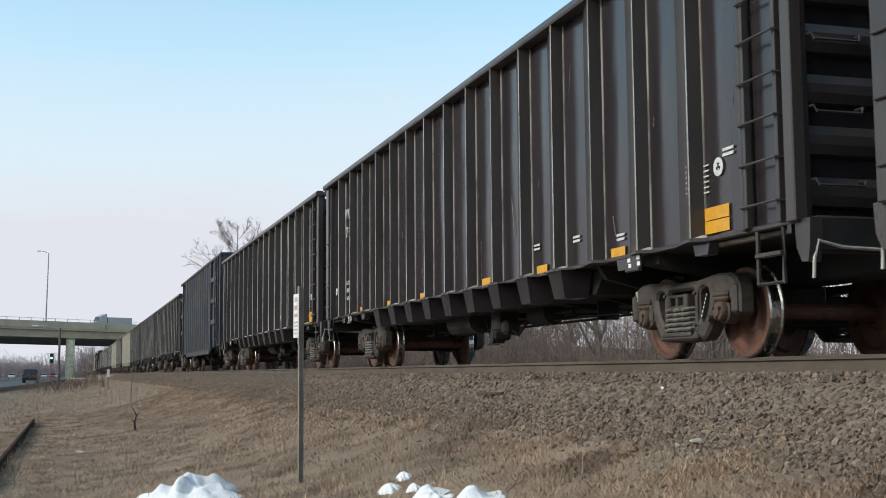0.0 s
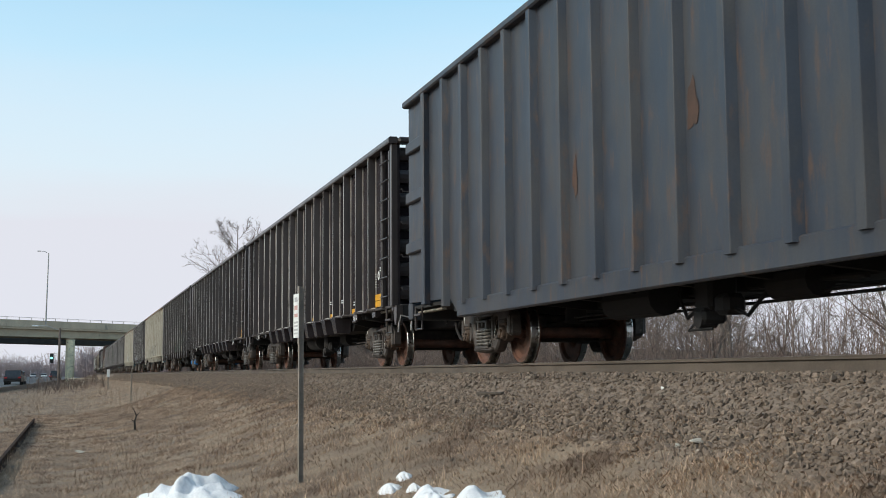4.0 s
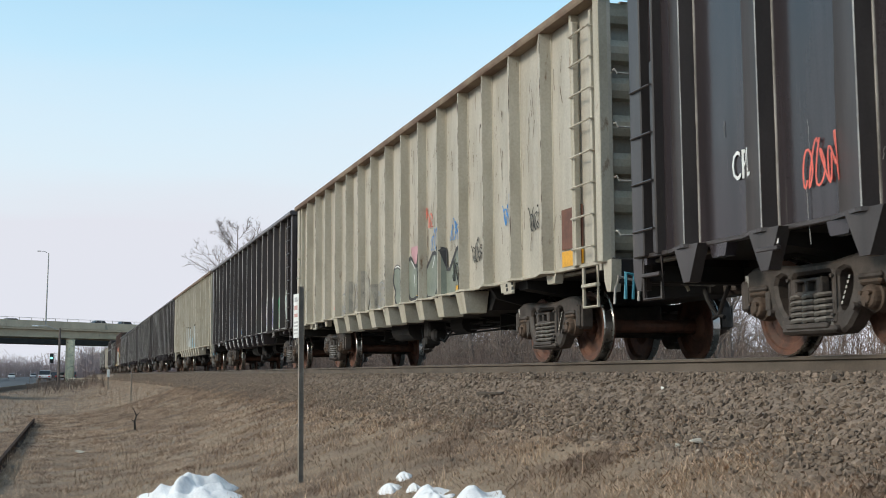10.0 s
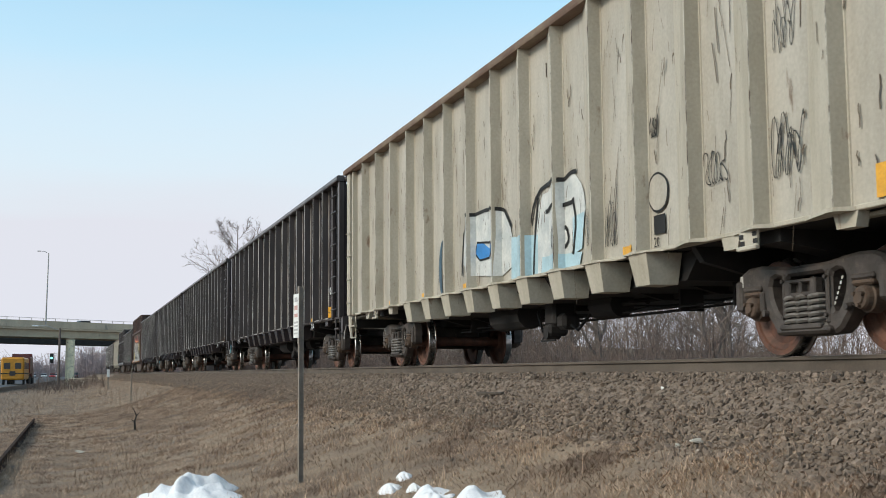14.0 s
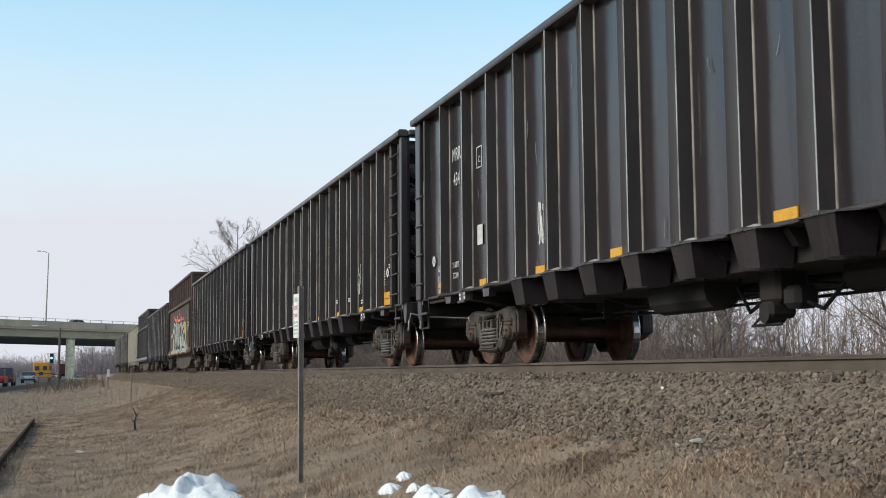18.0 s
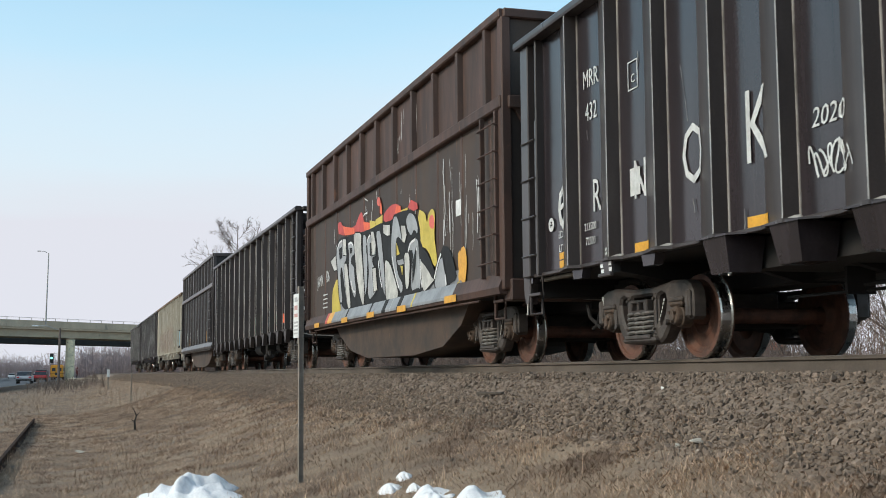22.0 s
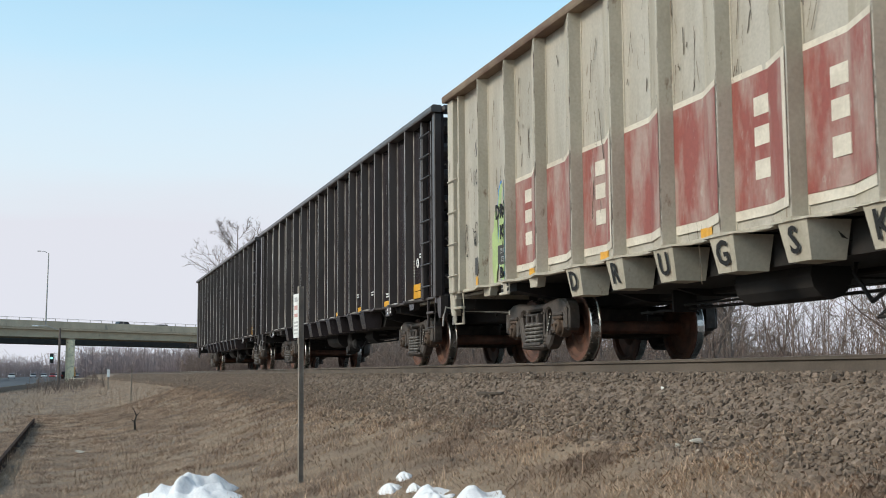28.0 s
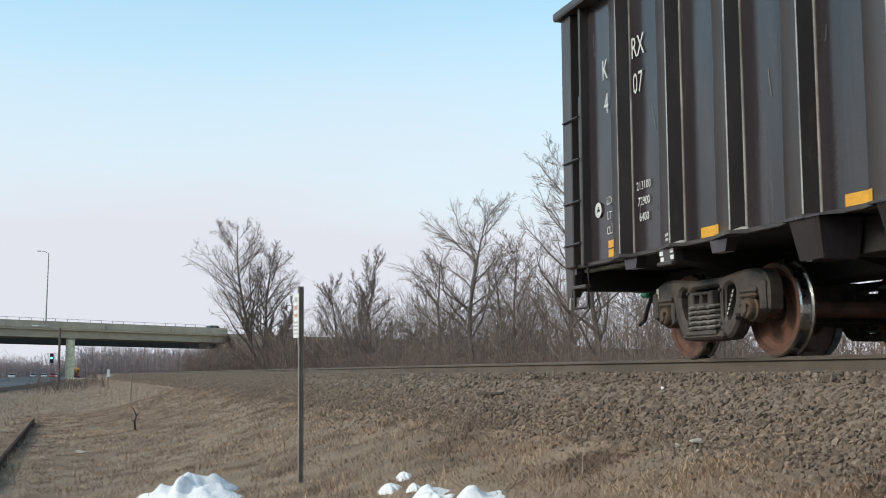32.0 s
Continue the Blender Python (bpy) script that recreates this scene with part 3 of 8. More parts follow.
def add_bogie(car, x, cap_material=None):
    bogie = part("bogie", ME_BOLSTER, None, car, "dusty cast steel bogie", at=pose(x, 0, 0))
    for s in (-1, 1):
        part("side_frame", ME_FRAME, None, bogie, at=pose(0, s * 1.0, 0, 0, 0, 0 if s < 0 else 180))
        for i in (-0.18, 0, 0.18):
            part("spring", ME_SPRING, None, bogie, at=pose(i, s * 1.075, 0))
        for a in (-AXLE, AXLE):
            cap = ME_CAP
            if cap_material and s < 0:
                cap = ME_CAP.copy()
                cap.materials[0] = cap_material
            part("bearing_cap", cap, None, bogie, at=pose(a, s * 1.1, WHEEL_R, 0, 0, 0 if s < 0 else 180))
    tagged(part("stencil_marks", ME_MARKS, None, bogie, "small worn white stencil marks", at=pose(0, -1.0, 0)), kind="stuff")
    for a in (-AXLE, AXLE):
        WHEELSETS.append((part("wheelset", ME_WHEELSET, None, bogie, "rusty steel wheels with a bright worn tread", at=pose(a, 0, WHEEL_R)), a))
        part("brake_beam", ME_BEAM, None, bogie, at=pose(a * 0.44, 0, 0, 0, 0, 0 if a < 0 else 180))
    return bogie


def panel_mesh(name, w, z0, z1, material, seed, bulge=0.012):
    """A side sheet between two ribs, slightly dished and uneven; it faces -y."""
    nx, nz = 6, 9
    sh = Shape()
    vs = []
    for i in range(nx + 1):
        for k in range(nz + 1):
            a, b = i / nx, k / nz
            d = bulge * math.sin(math.pi * a) * math.sin(math.pi * b) * noise.noise((a * 1.6 + seed * 7.3, b * 2.3, seed * 3.1)) * 2.5
            vs.append((-w / 2 + w * a, -d, z0 + (z1 - z0) * b))
    m = nz + 1
    fs = [(i * m + k, (i + 1) * m + k, (i + 1) * m + k + 1, i * m + k + 1) for i in range(nx) for k in range(nz)]
    sh.add(vs, fs)
    return sh.mesh(name, material, True)


FLANK, RIB_D, RIB_BACK = 0.51, 0.17, 0.022  # a folded side post: long flank, depth, steep face


def rib_mesh(z0, z1, material, w=0.0, d=RIB_D, taper=0.0, edge=True, grow=0.0):
    """A side post with its foot at y=0, facing -y: a hat section where w is given, else a folded one whose long
    flank rises to an edge at x=0, coloured bright as if it caught the sun, and drops steeply, with a weld bead at the
    foot."""
    sh = Shape()
    c = 0.007
    if w:
        w, d = w + 2 * grow, d + grow
        pts = [(-w / 2, 0), (-w / 2 + taper, -d + c), (-w / 2 + taper + c, -d), (w / 2 - taper - c, -d), (w / 2 - taper, -d + c), (w / 2, 0)]
        bright = ()
    else:
        pts = [(-FLANK, 0), (-FLANK * 0.5, -d * 0.5), (-0.007, -d + 0.003), (-0.001, -d - 0.001), (0.004, -d + 0.009), (RIB_BACK, 0)]
        bright = (2, 3)
    n = len(pts)
    vs = [(p[0], p[1], z0) for p in pts] + [(p[0], p[1], z1) for p in pts]
    sh.add(vs, [tuple(range(n))[::-1], tuple(range(n, 2 * n))])
    for i in range(n):
        sh.f.append((i, (i + 1) % n, n + (i + 1) % n, n + i))
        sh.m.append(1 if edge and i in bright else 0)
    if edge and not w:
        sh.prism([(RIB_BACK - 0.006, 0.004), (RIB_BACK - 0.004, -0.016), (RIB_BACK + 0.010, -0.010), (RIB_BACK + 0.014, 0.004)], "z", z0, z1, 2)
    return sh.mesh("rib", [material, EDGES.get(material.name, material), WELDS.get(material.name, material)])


def ladder_parts(car, x0, x1, y, z0, z1, n, material, name="ladder"):
    """Rungs between two stiles, standing off the side."""
    sh = Shape()
    for x in (x0, x1):
        sh.box(x - 0.025, x + 0.025, y, y + 0.07, z0, z1, 0.006)
    lad = part(name, sh, material, car)
    rung = Shape()
    rung.tube([(x0 - 0.03, y + 0.05, 0), (x0 - 0.03, y - 0.03, 0), (x1 + 0.03, y - 0.03, 0), (x1 + 0.03, y + 0.05, 0)], 0.012, 6)
    me = rung.mesh("rung", material)
    for i in range(n):
        part("rung", me, None, lad, at=pose(0, 0, z0 + (z1 - z0) * (i + 0.5) / n))
    return lad


def add_underframe(car, L, sill_z, material=None, ends=None, bolsters=None):
    """Centre sill, body bolsters, brake gear and couplers."""
    material = material or M_UNDER
    xa, xb = ends or (-L / 2, L / 2)
    bolsters = bolsters or (2.49 - L / 2, L / 2 - 2.49)
    part("centre_sill", Shape().box(xa - 0.1, xb + 0.1, -0.28, 0.28, 0.74, 1.08, 0.02), material, car)
    for s, x, xm in ((-1, xa, bolsters[0]), (1, xb, bolsters[1])):
        part("body_bolster", Shape().prism([(-1.42, sill_z - 0.03), (1.42, sill_z - 0.03), (1.42, sill_z - 0.14), (0.5, 0.84), (-0.5, 0.84), (-1.42, sill_z - 0.14)], "x", xm - 0.16, xm + 0.16), material, car)
        part("shear_plate", Shape().box(min(xm + s * 0.9, x - s * 0.15), max(xm + s * 0.9, x - s * 0.15), -1.40, -1.30, sill_z - 0.075, sill_z - 0.035, 0.01), M_LEDGE, car, "pale ledge under the car floor")
        cp = Shape()
        cp.box(min(x, x + s * 0.42), max(x, x + s * 0.42), -0.10, 0.10, 0.76, 0.95, 0.02)
        cp.box(min(x + s * 0.30, x + s * 0.58), max(x + s * 0.30, x + s * 0.58), -0.17, 0.15, 0.72, 0.99, 0.05)
        part("coupler", cp, M_TRUCK, car, "cast knuckle coupler")
        hs = Shape()
        hs.tube([(x + s * 0.1, -0.35, 0.80), (x + s * 0.2, -0.36, 0.66), (x + s * 0.34, -0.34, 0.50), (x + s * 0.50, -0.33, 0.46)], 0.025, 7)
        part("air_hose", hs, M_UNDER, car, "black rubber air hose")
        lv = Shape()
        lv.tube([(x + s * 0.08, -1.45, 0.78), (x + s * 0.10, -1.42, 0.93), (x + s * 0.10, -1.2, 0.88), (x + s * 0.14, -0.25, 0.84), (x + s * 0.30, -0.10, 0.98)], 0.016, 6)
        lv.tube([(x + s * 0.08, -1.45, 0.78), (x + s * 0.08, -1.46, 0.62)], 0.016, 6)
        part("uncoupling_lever", lv, M_GALV, car, "pale bent steel uncoupling lever")
    res = Shape()
    res.tube([(-2.2, -0.75, 0.72), (-2.1, -0.75, 0.72), (-1.0, -0.75, 0.72), (-0.9, -0.75, 0.72)], 0.22, 12)
    part("air_reservoir", res, material, car)
    part("brake_cylinder", Shape().tube([(1.2, -0.6, 0.72), (1.9, -0.6, 0.72)], 0.17, 12).tube([(1.9, -0.6, 0.72), (2.6, -0.6, 0.70)], 0.03, 6), material, car)
    part("control_valve", Shape().box(0.1, 0.45, -0.95, -0.6, 0.50, 0.95, 0.04).box(0.16, 0.40, -1.0, -0.7, 0.36, 0.52, 0.04).box(0.45, 0.72, -0.92, -0.66, 0.44, 0.66, 0.05).lathe([(-0.1, 0.001), (-0.1, 0.09), (0.1, 0.09), (0.1, 0.001)], -0.9, 0.28, 0.40, 10).tube([(0.7, -0.8, 0.5), (0.95, -0.8, 0.42), (1.1, -0.7, 0.62), (1.2, -0.6, 0.9)], 0.022, 6).tube([(0.1, -0.8, 0.6), (-0.2, -0.85, 0.44), (-0.5, -0.8, 0.7), (-0.55, -0.7, 0.95)], 0.022, 6).tube([(0.2, -0.95, 0.40), (0.0, -0.95, 0.30), (0.5, -0.95, 0.30)], 0.016, 5), material, car)
    br = Shape()
    br.tube([(-5.5, -0.35, 0.60), (-1.0, -0.5, 0.56), (3.0, -0.5, 0.57), (5.6, -0.35, 0.62)], 0.018, 6)
    br.tube([(-4.0, -0.55, 0.62), (4.4, -0.62, 0.60)], 0.014, 6)
    for x in (-4.2, -2.6, 3.4, 4.6):
        br.box(x - 0.02, x + 0.02, -0.6, -0.3, 0.55, 0.80)
    part("brake_rod", br, material, car)
    for x in (-5.2, -3.9, -2.6, -1.3, 0, 1.3, 2.6, 3.9, 5.2):
        part("cross_bearer", Shape().prism([(-1.4, sill_z - 0.03), (1.4, sill_z - 0.03), (1.3, sill_z - 0.18), (0.4, 0.72), (-0.4, 0.72), (-1.3, sill_z - 0.18)], "x", x - 0.05, x + 0.05), material, car)


def add_sill_step(car, x, y, z1, material, label=""):
    """A hanging step: two hangers and a tread bent from one bar, with a second tread in it."""
    st = part("sill_step", Shape().tube([(x - 0.2, y + 0.03, z1), (x - 0.2, y + 0.03, 0.62), (x + 0.2, y + 0.03, 0.62), (x + 0.2, y + 0.03, z1)], 0.024, 6), material, car, label)
    part("step_tread", Shape().box(x - 0.2, x + 0.2, y - 0.01, y + 0.06, 0.85, 0.89, 0.006), material, st)


def reflector(car, x, z, w, h, y=-1.516, material=None):
    part("reflector", Shape().box(x - w / 2, x + w / 2, y - 0.004, y + 0.002, z, z + h), material or M_YELLOW, car, "yellow reflective tape")


PLATE_Y = -1.452  # side sheets of the ribbed gondolas
OUT_Y = -1.505    # sills, ladders, flush-sided cars
ME_GRAB = Shape().tube([(-0.06, -1.38, 0.05), (0.05, -1.38, 0.05), (0.06, -1.36, 0), (0.06, -0.92, 0), (0.05, -0.90, 0.05), (-0.06, -0.90, 0.05)], 0.013, 6).mesh("grab_iron", M_GALV)
ME_GRAB_DARK = ME_GRAB.copy()
ME_GRAB_DARK.materials[0] = M_RIB


def gondola(label, m_plate, m_rib, m_top, style="tub", L=19.45, top=4.30, ribs=None, sill=1.12, m_tub=None, group="freight cars of the train"):
    """A tall ribbed gondola. style: what hangs under the side sill (tub, tooth). Its body runs from xa to xb."""
    car = thing("gondola_car" if style == "tub" else "hopper_car", label, "freight car", group)
    xa, xb = -L / 2 - 0.12, L / 2 - 0.22
    ribs = ribs or [rib_u(k) - L / 2 for k in range(15)]
    edges = [xa + 0.55] + ribs + [xb - 0.82]
    h = top - 0.12
    m_tub = m_tub or (M_DARK if m_rib is M_RIB else m_rib)
    # sheets between ribs, on both sides
    widths = {}
    for i, (a, b) in enumerate(zip(edges, edges[1:])):
        key = (round(b - a, 3), i % 4)
        if key not in widths:
            widths[key] = panel_mesh("side_panel", b - a, sill, h + 0.05, m_plate, i % 4 + 1)
        part("side_panel", widths[key], None, car, at=pose((a + b) / 2, PLATE_Y, 0))
    for a, b in ((xa, edges[0]), (edges[-1], xb)):
        part("corner_panel", Shape().box(a, b, PLATE_Y + 0.002, PLATE_Y + 0.05, sill, h + 0.05), m_plate, car)
    part("far_side", Shape().box(xa, xb, 1.41, 1.452, sill, h + 0.05), m_plate, car)
    me = rib_mesh(sill - 0.02, h + 0.01, m_rib)
    for x in ribs:
        part("rib", me, None, car, at=pose(x, PLATE_Y, 0))
        part("rib", me, None, car, at=pose(x - FLANK, -PLATE_Y, 0, 0, 0, 180))
    for x, w in ((xa + 0.55, 0.02), (xb - 0.82, 0.025), (xb - 0.07, 0.07), (xa + 0.15, 0.13)):
        part("corner_post", Shape().box(x - w, x + w, OUT_Y - 0.06, OUT_Y + 0.07, sill - 0.02, h, 0.012), m_rib, car)
    # top chord: a rounded bar on the side, raised bars over the ends with open corners
    for y in (-1, 1):
        tc = Shape()
        yy = y * 1.54
        tc.prism([(yy - 0.085, h), (yy - 0.095, h + 0.03), (yy - 0.095, h + 0.09), (yy - 0.065, h + 0.12), (yy + 0.065, h + 0.12), (yy + 0.095, h + 0.09), (yy + 0.095, h + 0.03), (yy + 0.085, h)], "x", xa - 0.06, xb + 0.06)
        part("top_chord", tc, m_top, car)
    for s, x in ((-1, xa), (1, xb)):
        part("end_chord", Shape().box(x - 0.13, x + 0.13, -1.45, 1.45, h + 0.0, h + 0.115, 0.03), m_top, car)
        xe = x - s * 0.19
        part("end_sheet", Shape().box(xe - 0.03, xe + 0.03, -1.50, 1.50, sill - 0.1, h - 0.16), m_plate, car)
        part("end_sheet_top", Shape().box(xe - 0.03, xe + 0.03, -1.20, 1.20, h - 0.16, h), m_plate, car)
        bar = Shape().prism([(0, -0.14), (0.10, -0.12), (0.135, -0.04), (0.135, 0.04), (0.10, 0.12), (0, 0.14)], "y", -1.46, 1.46).mesh("end_rib", m_rib) if s > 0 else None
        if bar:
            for i in range(7):
                part("end_rib", bar, None, car, at=pose(xe + 0.03, 0, sill + 0.24 + i * (h - 0.42 - sill) / 6))
            for i in range(4):
                part("grab_iron", ME_GRAB if m_rib is M_BEIGE_RIB else ME_GRAB_DARK, None, car, at=pose(x, 0, sill + 0.28 + 0.62 * i))
            part("brake_pipe", Shape().tube([(x + 0.03, -0.55, h - 0.2), (x + 0.03, -0.55, sill - 0.25), (x + 0.06, -0.52, 0.78)], 0.022, 6), m_rib, car)
        # end sill in the underframe black, which paints in its shadow
        part("end_sill", Shape().box(x - 0.10, x + 0.10, -1.42, 1.42, sill - 0.28, sill + 0.02, 0.02), M_UNDER, car)
        part("corner_casting", Shape().prism([(x - 0.11, sill), (x + 0.11, sill), (x + 0.10, sill - 0.22), (x + 0.07, sill - 0.36), (x - 0.02, sill - 0.36), (x - 0.09, sill - 0.24)], "y", -1.50, -1.38), m_rib, car)
    part("floor", Shape().box(xa, xb, -1.44, 1.44, sill - 0.03, sill + 0.03), M_UNDER, car)
    part("side_sill", Shape().box(xa, xb, PLATE_Y - 0.055, PLATE_Y + 0.03, sill - 0.03, sill + 0.015, 0.008), m_rib, car)
    # a flange under each rib, with a splash of pale weld at its foot
    flange = Shape().prism([(-0.56, PLATE_Y - 0.05), (-0.05, PLATE_Y - 0.19), (0.03, PLATE_Y - 0.19), (0.14, PLATE_Y - 0.05)], "z", sill - 0.028, sill + 0.006).mesh("sill_flange", m_rib)
    bead = Shape().prism([(0.01, PLATE_Y - 0.15), (0.05, PLATE_Y - 0.12), (0.10, PLATE_Y - 0.05), (0.09, PLATE_Y - 0.01), (0.02, PLATE_Y - 0.01)], "z", sill + 0.006, sill + 0.04, pts_b=[(0.012, PLATE_Y - 0.06), (0.03, PLATE_Y - 0.05), (0.05, PLATE_Y - 0.03), (0.045, PLATE_Y - 0.01), (0.02, PLATE_Y - 0.01)]).mesh("weld_splash", M_GALV)
    for i, x in enumerate(ribs):
        part("sill_flange", flange, None, car, at=pose(x, 0, 0))
        if i % 3 and style == "tub" and m_rib is M_RIB:
            part("weld_splash", bead, None, car, at=pose(x, 0, 0))
    # ladders: on the side at the front corner, on the end at the same corner
    ladder_parts(car, xb - 0.78, xb - 0.26, OUT_Y - 0.05, sill, h - 0.1, 8, m_rib)
    ladder_parts(car, xa + 0.10, xa + 0.50, OUT_Y - 0.05, sill, sill + 2.0, 4, m_rib)
    add_underframe(car, L, sill, ends=(xa, xb), bolsters=(2.42 - L / 2, 16.35 - L / 2))
    add_sill_step(car, xb - 0.52, OUT_Y + 0.0, sill, m_rib)
    add_sill_step(car, xa + 0.30, OUT_Y + 0.0, sill, m_rib)
    if style == "tub":
        tub = Shape()
        tub.prism([(-0.21, PLATE_Y - 0.165), (0.21, PLATE_Y - 0.165), (0.25, -1.22), (-0.25, -1.22)], "z", sill - 0.02, sill - 0.36, pts_b=[(-0.165, PLATE_Y - 0.10), (0.165, PLATE_Y - 0.10), (0.20, -1.25), (-0.20, -1.25)])
        tub.prism([(-0.30, PLATE_Y - 0.18), (0.25, PLATE_Y - 0.18), (0.42, PLATE_Y - 0.03), (0.42, -1.2), (-0.34, -1.2), (-0.34, PLATE_Y - 0.03)], "z", sill - 0.03, sill - 0.012)
        me = tub.mesh("floor_tub", m_tub)
        for x in ribs[3:12]:
            part("floor_tub", me, None, car, at=pose(x, 0, 0))
        part("floor_pan", Shape().prism([(ribs[3] - 0.4, sill - 0.03), (ribs[11] + 0.6, sill - 0.03), (ribs[11] + 0.3, 0.80), (ribs[3] - 0.1, 0.80)], "y", -1.2, 1.2), M_UNDER, car)
    else:
        tooth = Shape()
        tooth.prism([(-0.24, sill), (0.24, sill), (0.06, sill - 0.36), (-0.06, sill - 0.36)], "y", OUT_Y - 0.10, OUT_Y + 0.02)
        me = tooth.mesh("gusset", m_rib)
        for x in ribs:
            part("gusset", me, None, car, at=pose(x, 0, 0))
            part("gusset", me, None, car, at=pose(x, 0, 0, 0, 0, 180))
        for k in (-4.4, -1.5, 1.5, 4.4):
            part("hopper_chute", Shape().prism([(k - 0.75, sill), (k + 0.75, sill), (k + 0.25, 0.62), (k - 0.25, 0.62)], "y", -0.55, 0.55), M_UNDER, car)
    # jacking pads and card holders below the sill, by both bogies
    pad = Shape().prism([(-0.16, sill - 0.03), (0.16, sill - 0.03), (0.12, sill - 0.15), (-0.12, sill - 0.15)], "y", PLATE_Y - 0.05, PLATE_Y + 0.06).mesh("jacking_pad", m_tub)
    holder = Shape().prism([(-0.15, 0.0), (0.15, 0.0), (0.15, -0.13), (-0.12, -0.13)], "y", -0.02, 0.0).box(-0.16, 0.16, -0.05, 0.0, -0.17, -0.13, 0.008).mesh("card_holder", m_rib)
    squares = Shape()
    for x, z in ((-0.11, -0.045), (0.11, -0.03), (-0.09, -0.105), (0.12, -0.095)):
        squares.box(x - 0.035, x + 0.035, -0.024, -0.021, z - 0.02, z + 0.022)
    squares = squares.mesh("white_squares", M_WHITE if m_rib is not M_BEIGE_RIB else M_UNDER)
    for u in (15.82, 17.55, 1.57, 3.43):
        part("jacking_pad", pad, None, car, at=pose(u - L / 2, 0, 0))
    for u in (16.25, 2.55):
        ob = part("card_holder", holder, None, car, at=pose(u - L / 2, PLATE_Y - 0.11, sill - 0.03))
        tagged(part("white_squares", squares, None, ob, "four small white squares"), kind="stuff")
    add_bogie(car, 16.35 - L / 2)
    add_bogie(car, 2.42 - L / 2)
    return car


def register(car, rear, L=19.45):
    CARS.append((car, rear + L / 2))


def copy_car(proto):
    car = copy_thing(proto, pose(0, 0, 0))
    for o in car.children_recursive:
        if o.name.startswith("wheelset"):
            WHEELSETS.append((o, o.matrix_basis.translation.x))
    return car


DARK_LABEL = "dark grey ribbed steel gondola car with floor tubs"
proto = gondola(DARK_LABEL, M_DARK, M_RIB, M_RIB)
REARS = {0: -7.45, 1: -27.84, 2: -48.12, 4: -87.62, 5: -107.72, 8: -168.14, 10: -208.4, 11: -228.88, 12: -249.17, 13: -269.58, 18: -361.23, 19: -381.48}
dark = {}
for i in REARS:
    if i == 19:
        dark[i] = proto
    else:
        dark[i] = copy_car(proto)
    register(dark[i], REARS[i])
beige = {}
b_proto = gondola("weathered beige ribbed gondola car with a rusty top rail", M_BEIGE, M_BEIGE_RIB, M_RUSTTOP)
for i, r in {7: -147.99, 9: -188.25, 17: -341.16}.items():
    if i == 17:
        beige[i] = b_proto
    else:
        beige[i] = copy_car(b_proto)
    register(beige[i], r)
hop = {}
HOP_RIBS = [-19.45 / 2 + 1.13 + 1.376 * k for k in range(13)]
h_proto = gondola("black ribbed hopper car with pointed side gussets", M_DARK, M_RIB, M_RIB, style="tooth", top=4.32, sill=1.08, ribs=HOP_RIBS)
for i, r in {6: -127.88, 15: -305.79}.items():
    hop[i] = h_proto if i == 15 else copy_car(h_proto)
    register(hop[i], r)


# ---- plants, stones and grass ----
def stuff_mesh(name, verts, faces, material):
    """Many small pieces in one mesh, from arrays."""
    me = bpy.data.meshes.new(name)
    nv, nf, k = len(verts), len(faces), faces.shape[1]
    me.vertices.add(nv)
    me.vertices.foreach_set("co", np.asarray(verts, dtype=np.float32).ravel())
    me.loops.add(nf * k)
    me.loops.foreach_set("vertex_index", np.asarray(faces, dtype=np.int32).ravel())
    me.polygons.add(nf)
    me.polygons.foreach_set("loop_start", np.arange(0, nf * k, k, dtype=np.int32))
    me.polygons.foreach_set("loop_total", np.full(nf, k, dtype=np.int32))
    me.polygons.foreach_set("use_smooth", np.zeros(nf, dtype=bool))
    me.update(calc_edges=True)
    me.materials.append(material)
    return me


rng = np.random.default_rng(11)


def ground_zs(y):
    knots = [-400, -60, -20, -12.5, -10.5, -9, -7.2, -6.0, -4.8, -2.85, -1.95, -1.6, 1.6, 1.95, 3.2, 6, 12, 400]
    return np.interp(y, knots, [ground_z(k) for k in knots])


def stone_variants(n):
    """Angular crushed stones, about unit radius."""
    out = []
    g = (1 + 5 ** 0.5) / 2
    ico = np.array([(-1, g, 0), (1, g, 0), (-1, -g, 0), (1, -g, 0), (0, -1, g), (0, 1, g), (0, -1, -g), (0, 1, -g), (g, 0, -1), (g, 0, 1), (-g, 0, -1), (-g, 0, 1)]) / 1.9
    fc = np.array([(0, 11, 5), (0, 5, 1), (0, 1, 7), (0, 7, 10), (0, 10, 11), (1, 5, 9), (5, 11, 4), (11, 10, 2), (10, 7, 6), (7, 1, 8), (3, 9, 4), (3, 4, 2), (3, 2, 6), (3, 6, 8), (3, 8, 9), (4, 9, 5), (2, 4, 11), (6, 2, 10), (8, 6, 7), (9, 8, 1)])
    for _ in range(n):
        v = ico * rng.uniform(0.45, 1.35, (12, 1)) * rng.uniform(0.55, 1.25, (1, 3))
        out.append(v)
    return out, fc


STONE_V, STONE_F = stone_variants(10)


def turns(n):
    """Random rotation matrices."""
    q = rng.normal(size=(n, 4))
    q /= np.linalg.norm(q, axis=1)[:, None]
    w, x, y, z = q.T
    return np.stack([1 - 2 * (y * y + z * z), 2 * (x * y - z * w), 2 * (x * z + y * w), 2 * (x * y + z * w), 1 - 2 * (x * x + z * z), 2 * (y * z - x * w), 2 * (x * z - y * w), 2 * (y * z + x * w), 1 - 2 * (x * x + y * y)], 1).reshape(n, 3, 3)


